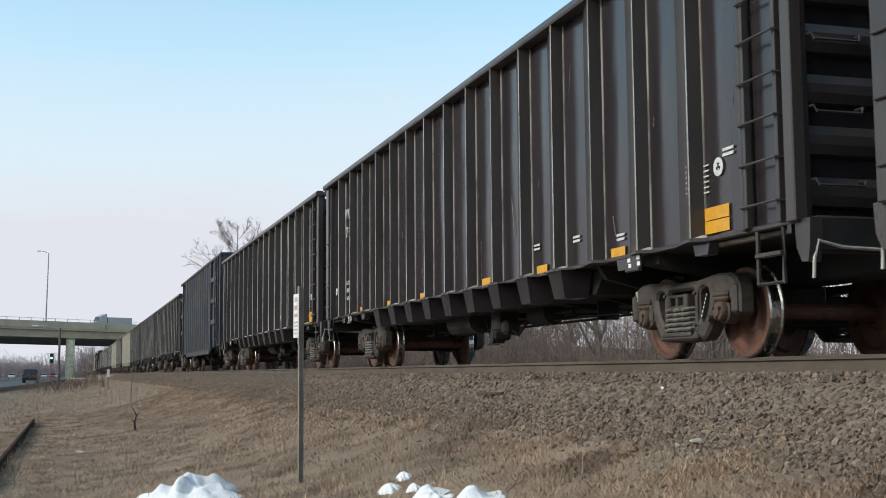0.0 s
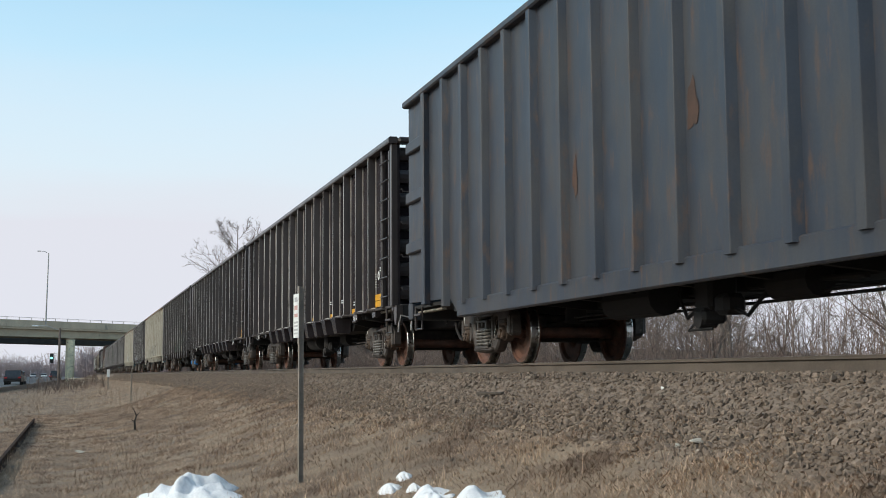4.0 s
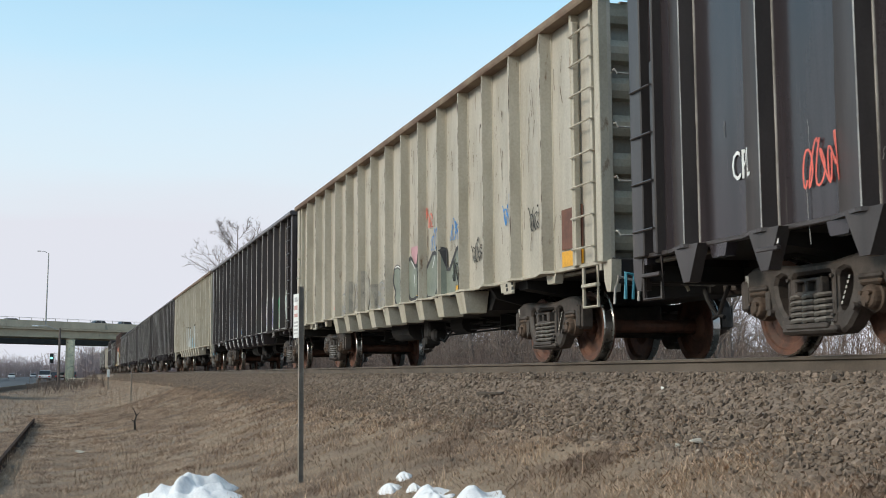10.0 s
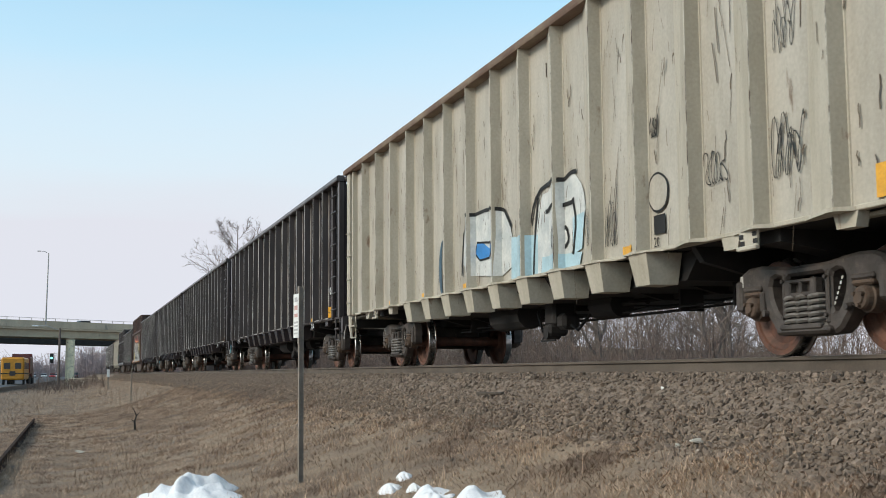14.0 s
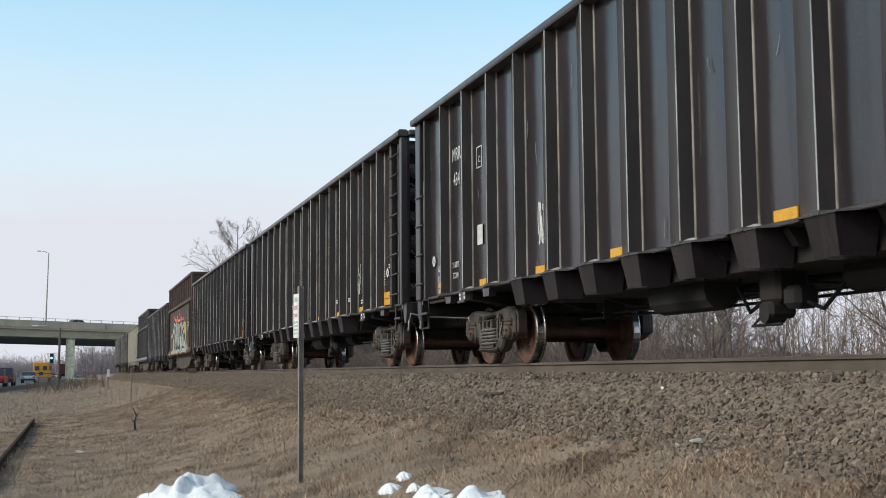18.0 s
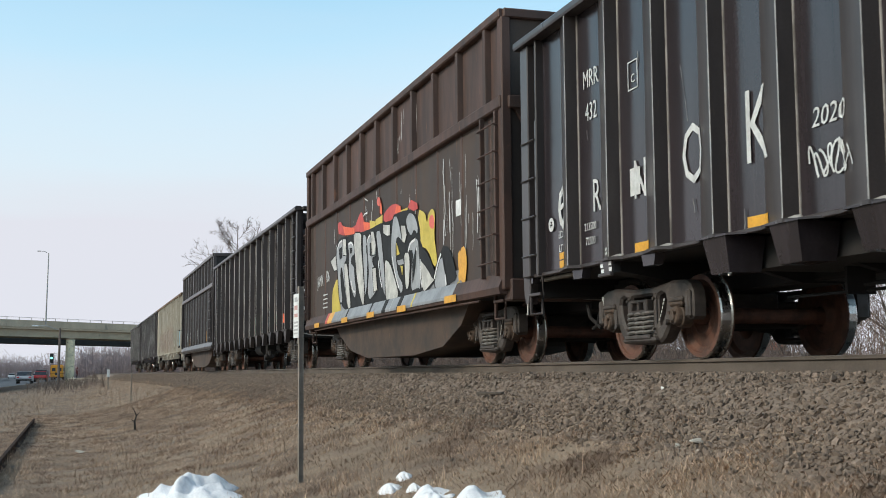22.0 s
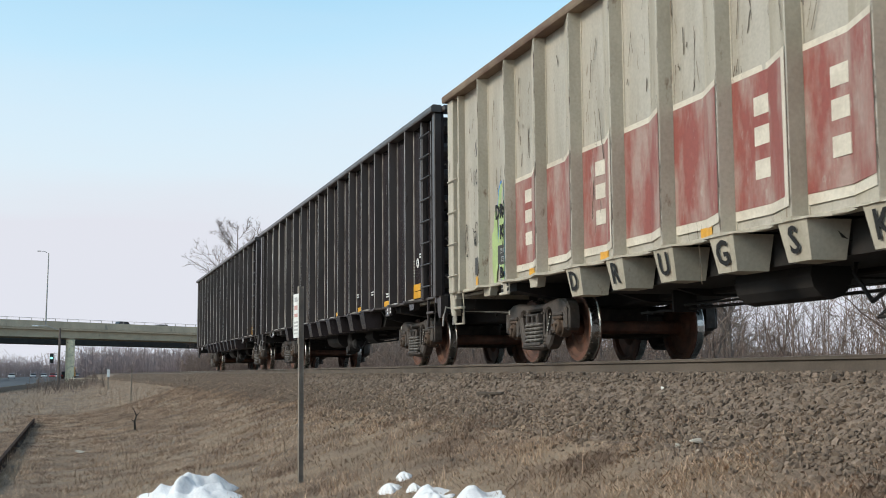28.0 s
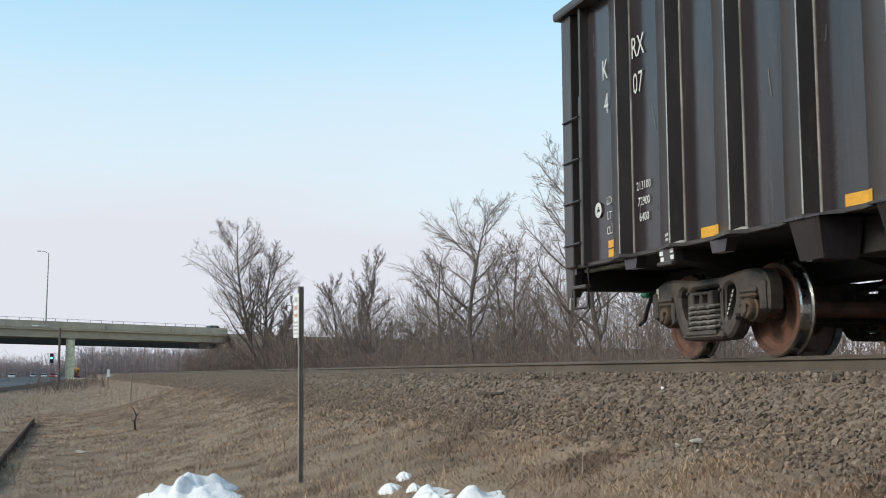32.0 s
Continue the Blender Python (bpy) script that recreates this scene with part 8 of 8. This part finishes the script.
strokes(brown, ([(6.17, 3.13), (6.31, 3.11), (6.42, 3.11)],
        [(6.28, 3.27), (6.31, 3.10), (6.32, 2.94)],
        [(6.04, 3.09), (6.23, 3.12), (6.42, 3.14)],
        [(6.18, 3.44), (6.31, 3.40), (6.44, 3.36)],), M_WHITE, 0.020, Y0 - 0.0225, LB, "white painted star", "mural_paint")
blob(brown, 12.6, 1.52, 0.42, 0.6, M_YELLOW, LB, Y0 - 0.001, "mural_paint", "yellow mural edge", 8, 0.2)
for a, b, m in ((6.86, 6.98, M_INK), (7.95, 8.2, M_INK), (8.55, 8.62, M_LIGHTGREY), (9.05, 9.3, M_INK), (10.02, 10.1, M_LEMON), (4.7, 4.8, M_INK)):
    part("mural_paint", Shape().prism([(yb - 0.138, 1.0), (yb - 0.138, 1.046), (yb - 0.049, 1.247), (yb - 0.034, 1.24), (yb - 0.124, 1.0)], "x", a - LB / 2, b - LB / 2), m, brown, "painted slit on the sill")
for u in (1.6, 4.68, 7.05, 9.4, 12.33):
    patch(brown, u - 0.3, u + 0.3, 0.95, 1.06, M_YELLOW, LB, OUT_Y - 0.138, "reflector", "yellow reflective tape")
patch(brown, 12.3, 12.55, 2.3, 2.55, M_WHITE, LB, Y0, "white_square", "white painted square")
lettering(brown, "JAMX", 1.45, 1.95, 0.28, M_PALEMARK, y=Y0, L=LB, sx=0.75)
lettering(brown, "106", 2.3, 2.0, 0.28, M_PALEMARK, y=Y0, L=LB, sx=0.75)
for k in range(4):
    patch(brown, 1.8, 2.3, 1.4 + 0.1 * k, 1.43 + 0.1 * k, M_PALEMARK, LB, Y0, "stencil_line", "line of small unreadable stencil print")

for u, z0, z1 in ((13.77, 1.4, 2.35), (11.6, 1.3, 1.75), (9.5, 1.3, 1.7), (3.6, 1.3, 1.6)):
    patch(high_dark, u - 0.05, u + 0.05, z0, z1, M_YELLOW, LB, OUT_Y - 0.008, "reflector", "upright yellow reflective tape")
for u, z, sd in ((11.2, 1.7, 81), (7.5, 1.5, 82), (4.0, 1.5, 83), (2.2, 1.5, 84)):
    scribble(high_dark, u, z, 0.4, 0.5, M_PALEMARK, sd, LB, OUT_Y - 0.008, n=2, thick=0.02)
patch(high_dark, 12.3, 12.45, 1.6, 1.8, M_WHITE, LB, OUT_Y - 0.008, "white_square", "white painted square")

rr = random.Random(31)
drips = Shape()
for k in range(46):
    u, z = (rr.uniform(11.6, 13.6), rr.uniform(2.2, 3.4)) if k < 30 else (rr.uniform(3.0, 11.0), rr.uniform(2.7, 3.5))
    h = rr.uniform(0.1, 0.9) * (1 if k < 30 else 0.4)
    ribbon(drips, [(u - LB / 2 + rr.gauss(0, 0.012), z - h * t) for t in (0, 0.25, 0.5, 0.75, 1.0)], rr.choice((0.008, 0.012, 0.03)), Y0 - 0.001)
for k in range(16):
    u, z = rr.choice((8.6, 8.9, 9.9)) + rr.gauss(0, 0.1), rr.uniform(4.2, 4.9)
    ribbon(drips, [(u - LB / 2 + rr.gauss(0, 0.01), z - 0.6 * rr.random() * t) for t in (0, 0.5, 1.0)], rr.choice((0.012, 0.03)), OUT_Y - 0.006)
tagged(part("paint_drips", drips, M_PALEMARK, brown, "pale paint drips and scratches"), kind="stuff")

LC = 18.35
patch(blue, 15.35, 15.75, 1.3, 1.32, M_PALEMARK, LC, OUT_Y - 0.006, "stencil_line", "white stencil line")
for u, z0, z1 in ((15.4, 1.3, 1.75), (15.72, 1.3, 1.75), (15.55, 1.3, 1.75)):
    patch(blue, u - 0.012, u + 0.012, z0, z1, M_PALEMARK, LC, OUT_Y - 0.006, "stencil_line", "white stencil line")
patch(blue, 15.35, 15.75, 1.74, 1.76, M_PALEMARK, LC, OUT_Y - 0.006, "stencil_line", "white stencil line")
lettering(blue, "FTE", 16.9, 3.15, 0.32, M_PALEMARK, L=LC, y=OUT_Y - 0.006, sx=0.8, shear=0.1, name="graffiti_letter", label="white scrawled letters")
lettering(blue, "STM", 16.95, 2.35, 0.28, M_PALEMARK, L=LC, y=OUT_Y - 0.006, sx=0.8, name="graffiti_letter", label="white scrawled letters")
part("reflector", Shape().prism([(17.35 - LC / 2, 1.1), (17.6 - LC / 2, 1.1), (17.52 - LC / 2, 1.55), (17.44 - LC / 2, 1.55)], "y", OUT_Y - 0.012, OUT_Y - 0.008), M_YELLOW, blue, "tapered yellow reflective mark")
for u, z, w, h in ((14.9, 2.35, 0.7, 0.3), (14.9, 3.2, 0.6, 0.4), (15.0, 4.0, 0.5, 0.3), (10.4, 2.4, 0.2, 0.5), (12.0, 3.2, 0.2, 0.4), (7.5, 2.2, 0.15, 0.5), (4.2, 2.0, 0.2, 0.4)):
    blob(blue, u, z, w, h, mat("rust_bloom", (0.085, 0.045, 0.030), (0.06, 0.035, 0.026), rough=0.85, scale=4), LC, OUT_Y - 0.004, "rust_bloom", "brown rust bloom", u, 0.4)

M_PALESCUFF = mat("pale_scratches", (0.20, 0.19, 0.18), (0.10, 0.09, 0.085), rough=0.7, scale=6, fine=40)
for i in dark:
    scuffs(dark[i], 100 + i, M_PALESCUFF, 90 if i == 8 else 30)
for i in hop:
    scuffs(hop[i], 200 + i, M_PALESCUFF, 50)
# teal levers hanging at some couplings
for car in (c9, c7, dark[11], dark[13]):
    lv = Shape()
    x = 19.45 / 2 + 0.12
    lv.tube([(x, -1.45, 0.66), (x, -1.44, 0.95), (x + 0.02, -1.25, 0.90), (x + 0.04, -0.2, 0.86)], 0.022, 6)
    lv.tube([(x, -1.36, 0.66), (x, -1.34, 0.92)], 0.018, 6)
    part("uncoupling_lever", lv, M_TEAL, car, "teal painted uncoupling lever")


# ---- paint follows the folds of the sides ----
PAINT = ("lettering", "graffiti", "painted", "reflector", "stencil", "white_square", "wheel_stencil", "scrawled", "placard", "scuffing")


def drape(car, edges):
    """Cuts painted marks at the folds of the ribs and lays them on the flanks."""
    for ob in [o for o in car.children if o.name.startswith(PAINT)]:
        m = ob.matrix_basis
        me = ob.data.copy()
        me.transform(m)
        xs = [v.co.x for v in me.vertices]
        ys = [v.co.y for v in me.vertices]
        if not xs or max(ys) > PLATE_Y + 0.01 or min(ys) < PLATE_Y - 0.06:
            continue
        near = [e for e in edges if min(xs) < e + RIB_BACK + 0.01 and max(xs) > e - FLANK]
        if near:
            bm = bmesh.new()
            bm.from_mesh(me)
            bmesh.ops.triangulate(bm, faces=bm.faces[:])
            for e in near:
                for x in (e - FLANK, e - 0.006, e + RIB_BACK + 0.008):
                    if min(xs) < x < max(xs):
                        bmesh.ops.bisect_plane(bm, geom=bm.verts[:] + bm.edges[:] + bm.faces[:], plane_co=(x, 0, 0), plane_no=(1, 0, 0))
            gone = [f for f in bm.faces for e in near if e - 0.005 < f.calc_center_median().x < e + RIB_BACK + 0.008 and (min(xs) > e - 0.2 or max(xs) < e + 0.2 or ob.name.startswith(("scuffing", "scrawled")))]
            bmesh.ops.delete(bm, geom=list(set(gone)), context="FACES")
            for v in bm.verts:
                for e in near:
                    t = v.co.x - e
                    if -FLANK < t <= 0.004:
                        v.co.y -= RIB_D * min(1.0, (t + FLANK) / (FLANK - 0.006)) - 0.012
                    elif 0.004 < t < RIB_BACK + 0.008:
                        v.co.y -= RIB_D * (RIB_BACK + 0.008 - t) / (RIB_BACK + 0.004)
            bm.to_mesh(me)
            bm.free()
        ob.data = me
        ob.matrix_basis = Matrix.Identity(4)
        if ob.name.startswith("stencil_line"):
            tagged(ob, kind="stuff")


RIB_X = [rib_u(k) - 19.45 / 2 for k in range(15)]
for car in (*dark.values(), *beige.values()):
    drape(car, RIB_X)
for car in hop.values():
    drape(car, HOP_RIBS)


# ---- road vehicles ----
M_GLASS = mat("dark_vehicle_glass", (0.02, 0.023, 0.026), (0.03, 0.033, 0.036), rough=0.08, scale=3, bump=0.0)
M_TYRE = mat("vehicle_tyre", (0.02, 0.02, 0.02), (0.03, 0.03, 0.03), rough=0.85, scale=8)
M_TAIL = flat_paint("red_tail_lamp", (0.5, 0.02, 0.02), 0.3)
MOVING = []


def coat(name, col):
    return mat(name, col, tuple(v * 0.9 for v in col), rough=0.3, scale=2, fine=40, bump=0.0)


def wheels(ob, xs, half, r):
    for x in xs:
        for s in (-1, 1):
            sh = Shape().lathe([(-0.1, 0.001), (-0.1, r * 0.6), (-0.1, r), (0.1, r), (0.1, r * 0.6), (0.1, 0.001)], s * half, x, r, 14)
            part("wheel", sh, M_TYRE, ob, "black tyre")


def car_model(label, paint, name="car", tall=0.0):
    ob = thing(name, label, "car", "traffic on the roads")
    w = 0.92
    part("body", Shape().prism([(-2.25, 0.35), (2.25, 0.35), (2.3, 0.62), (2.1, 0.82 + tall * 0.3), (1.1, 0.95 + tall * 0.3), (-2.1, 0.98 + tall * 0.3), (-2.3, 0.7)], "y", -w, w), paint, ob)
    part("cabin", Shape().prism([(1.05, 0.94 + tall * 0.3), (0.45, 1.42 + tall), (-1.35 - tall, 1.45 + tall), (-2.0, 0.96 + tall * 0.3)], "y", -w + 0.1, w - 0.1), M_GLASS, ob, "dark windows")
    part("roof", Shape().box(-1.35 - tall, 0.5, -w + 0.12, w - 0.12, 1.43 + tall, 1.50 + tall, 0.02), paint, ob)
    for s in (-1, 1):
        part("tail_lamp", Shape().box(-2.33, -2.2, s * 0.7 - 0.15, s * 0.7 + 0.15, 0.72, 0.88), M_TAIL, ob)
        part("headlamp", Shape().box(2.15, 2.32, s * 0.68 - 0.16, s * 0.68 + 0.16, 0.62, 0.76), M_WHITE, ob)
    part("bumper", Shape().box(-2.4, -2.2, -w, w, 0.36, 0.56, 0.03), M_UNDER, ob)
    wheels(ob, (-1.4, 1.4), 0.82, 0.33)
    return ob


def truck_model(label, box_paint, cab_paint, length=16.0, h=2.7, name="semi_truck", gap=0.9):
    ob = thing(name, label, "truck", "traffic on the roads")
    part("trailer", Shape().box(-length / 2, length / 2, -1.28, 1.28, 1.25, 1.25 + h, 0.04), box_paint, ob)
    part("chassis", Shape().box(-length / 2, length / 2 + 4, -0.5, 0.5, 0.75, 1.2), M_UNDER, ob)
    c = length / 2 + gap
    part("cab", Shape().prism([(c, 0.7), (c + 3.6, 0.7), (c + 3.6, 1.6), (c + 2.0, 1.9), (c + 1.5, 3.0), (c, 3.6)], "y", -1.15, 1.15), cab_paint, ob)
    part("windscreen", Shape().prism([(c + 2.02, 1.95), (c + 1.56, 2.95), (c + 1.52, 2.93), (c + 1.98, 1.93)], "y", -1.0, 1.0), M_GLASS, ob)
    wheels(ob, (-length / 2 + 1.5, -length / 2 + 2.8, c + 0.4, c + 2.9), 1.1, 0.5)
    return ob


def bus_model():
    ob = thing("school_bus", "yellow school bus with dark windows", "bus", "traffic on the roads")
    y = flat_paint("school_bus_yellow", (0.62, 0.27, 0.02), 0.35)
    part("body", Shape().box(-4.6, 3.4, -1.2, 1.2, 0.55, 3.0, 0.15), y, ob)
    part("hood", Shape().box(3.4, 4.7, -1.0, 1.0, 0.55, 1.7, 0.12), y, ob)
    for s in (-1, 1):
        for i in range(8):
            part("window", Shape().box(-4.2 + i * 0.92, -3.5 + i * 0.92, s * 1.21 - 0.01, s * 1.21 + 0.01, 1.75, 2.45), M_GLASS, ob)
    for a, b, z0, z1 in ((-0.9, -0.25, 1.75, 2.4), (0.25, 0.9, 1.75, 2.4), (-0.3, 0.3, 1.0, 1.5)):
        part("rear_window", Shape().box(-4.63, -4.6, a, b, z0, z1), M_GLASS, ob)
    part("rub_rail", Shape().box(-4.62, 3.42, -1.23, 1.23, 1.2, 1.3), M_UNDER, ob)
    wheels(ob, (-2.6, 3.6), 1.05, 0.5)
    return ob


def on_bridge(ob, t0, speed, lane, px_y=-6.0):
    """Drives over the overpass; at t0 it is above the railway pier."""
    turn = math.degrees(math.atan2(1, -0.55)) + (0 if speed > 0 else 180)

    def rows():
        out = []
        for i in range(33):
            y = px_y + speed * (i - t0) / 1.141
            out.append((float(i), pose(bridge_x(y) - lane, y, deck_z(y), 0, 0, turn)))
        return out
    MOVING.append((ob, rows))


def on_road(ob, t0, dist, speed, lane=1.9):
    """Drives away along the road; at t0 it is dist metres off."""
    turn = math.degrees(math.atan2(0.03, -1)) + (0 if speed > 0 else 180)

    def rows():
        out = []
        for i in range(33):
            x = -dist - speed * (i - t0)
            out.append((float(i), pose(x, -12.2 + (-117 - x) * 0.03 - lane, -1.22, 0, 0, turn)))
        return out
    MOVING.append((ob, rows))


P_BLACK, P_GREY, P_WHITE, P_RED = coat("black_car_paint", (0.02, 0.02, 0.022)), coat("silver_car_paint", (0.35, 0.36, 0.38)), coat("white_car_paint", (0.7, 0.7, 0.7)), coat("red_car_paint", (0.42, 0.02, 0.025))
P_ORANGE, P_MAROON = coat("orange_container_paint", (0.75, 0.13, 0.035)), coat("maroon_truck_paint", (0.13, 0.03, 0.025))

# overpass traffic
on_bridge(truck_model("truck hauling a long orange container over the bridge", P_ORANGE, P_WHITE, 16.2, 2.9), 11.78, 29, 2.4, -12.0)
on_bridge(truck_model("short red box truck crossing the overpass", P_RED, P_RED, 6.5, 1.9, "box_truck", 0.3), 2.0, 26, 2.4, -5.0)
on_bridge(truck_model("black box truck crossing the overpass", P_BLACK, P_GREY, 8.2, 2.6, "box_truck", 0.3), 24.3, 29, 2.4, 2.5)
on_bridge(truck_model("white semi trailer truck crossing the overpass", P_WHITE, P_WHITE, 16.2, 2.7), 25.0, -28, 8.6, -14.0)
on_bridge(truck_model("grey camper van crossing the overpass", P_GREY, P_GREY, 6.0, 1.6, "camper_van", 0.2), 1.0, -27, 8.6, -21.5)
for t0, sp, ln, px, paint, lab in ((1.0, 27, 2.4, -13.0, P_BLACK, "black"), (10.0, 27, 2.4, -1.5, P_WHITE, "white"), (10.0, 27, 2.4, 4.0, P_BLACK, "black"), (10.0, -27, 8.6, -20, P_GREY, "silver"), (9.0, 27, 2.4, 3.5, P_GREY, "silver"), (13.0, 27, 2.4, -3.0, P_GREY, "silver"), (14.0, 27, 5.0, -4.5, P_GREY, "silver"), (18.0, 27, 2.4, -6.0, P_WHITE, "white"), (19.0, 27, 2.4, -3.0, P_GREY, "silver"), (20.0, -27, 8.6, -2.0, P_WHITE, "white"), (28.0, 27, 2.4, 3.5, P_BLACK, "black"), (29.0, -27, 8.6, -12.0, P_BLACK, "black"), (30.0, 27, 5.0, -4.0, P_GREY, "silver"), (31.0, 27, 2.4, 0.5, P_WHITE, "white")):
    on_bridge(car_model(lab + " car crossing the overpass", paint, tall=0.25), t0, sp, ln, px)

# road traffic
for t0, d, sp, paint, lab, tall in ((0.0, 172, 19, P_BLACK, "black sport utility car driving away on the road", 0.3), (3.0, 126, 21, P_GREY, "silver car driving away on the road", 0.0), (6.0, 191, 24, P_BLACK, "black car driving away on the road", 0.1), (6.0, 127, 27, P_BLACK, "black car driving away on the road", 0.0), (7.0, 122, 29, P_WHITE, "white sport utility car driving away on the road", 0.3), (17.0, 145, 24, P_GREY, "silver car driving away on the road", 0.0), (18.0, 121, 19, P_RED, "red car driving away on the road", 0.1), (21.0, 137, 24, P_GREY, "silver car driving away on the road", 0.0), (21.0, 182, 17, P_BLACK, "black sport utility car driving away on the road", 0.3)):
    on_road(car_model(lab, paint, tall=tall), t0, d, sp)
on_road(bus_model(), 13.0, 131, 14)
on_road(truck_model("dark red box truck driving away on the road", P_MAROON, P_MAROON, 5.2, 1.9, "box_truck", 0.2), 14.0, 152, 36)
# cars waiting far down the road
for x, ln, paint in ((-420, 12, P_WHITE), (-428, 15.5, P_GREY), (-405, 8.6, P_RED), (-440, 8.5, P_WHITE), (-380, 19, P_WHITE)):
    ob = car_model("distant car waiting on the road", paint)
    ob.matrix_basis = pose(x, road_edge(x) - ln, -1.22, 0, 0, 0)


# ---- movement ----
def motions():
    times = [0.5 * i for i in range(65)]
    for car, base in CARS:
        walk(car, [(t, pose(base + travel(t), 0, 0)) for t in times])
    for ob, rows in MOVING:
        walk(ob, rows())
    spin = [i / FPS for i in range(int(32 * FPS) + 1)]
    first = {}
    for ob, x in WHEELSETS:
        key = round(x, 2)
        if key not in first:
            walk(ob, [(t, pose(x, 0, WHEEL_R, 0, math.degrees(travel(t) / WHEEL_R), 0)) for t in spin])
            first[key] = ob.animation_data
        else:
            # all wheels of one axle place roll alike, so they share these keys
            ob.rotation_mode = "QUATERNION"
            keys = ob.animation_data_create()
            keys.action, keys.action_slot = first[key].action, first[key].action_slot


motions()
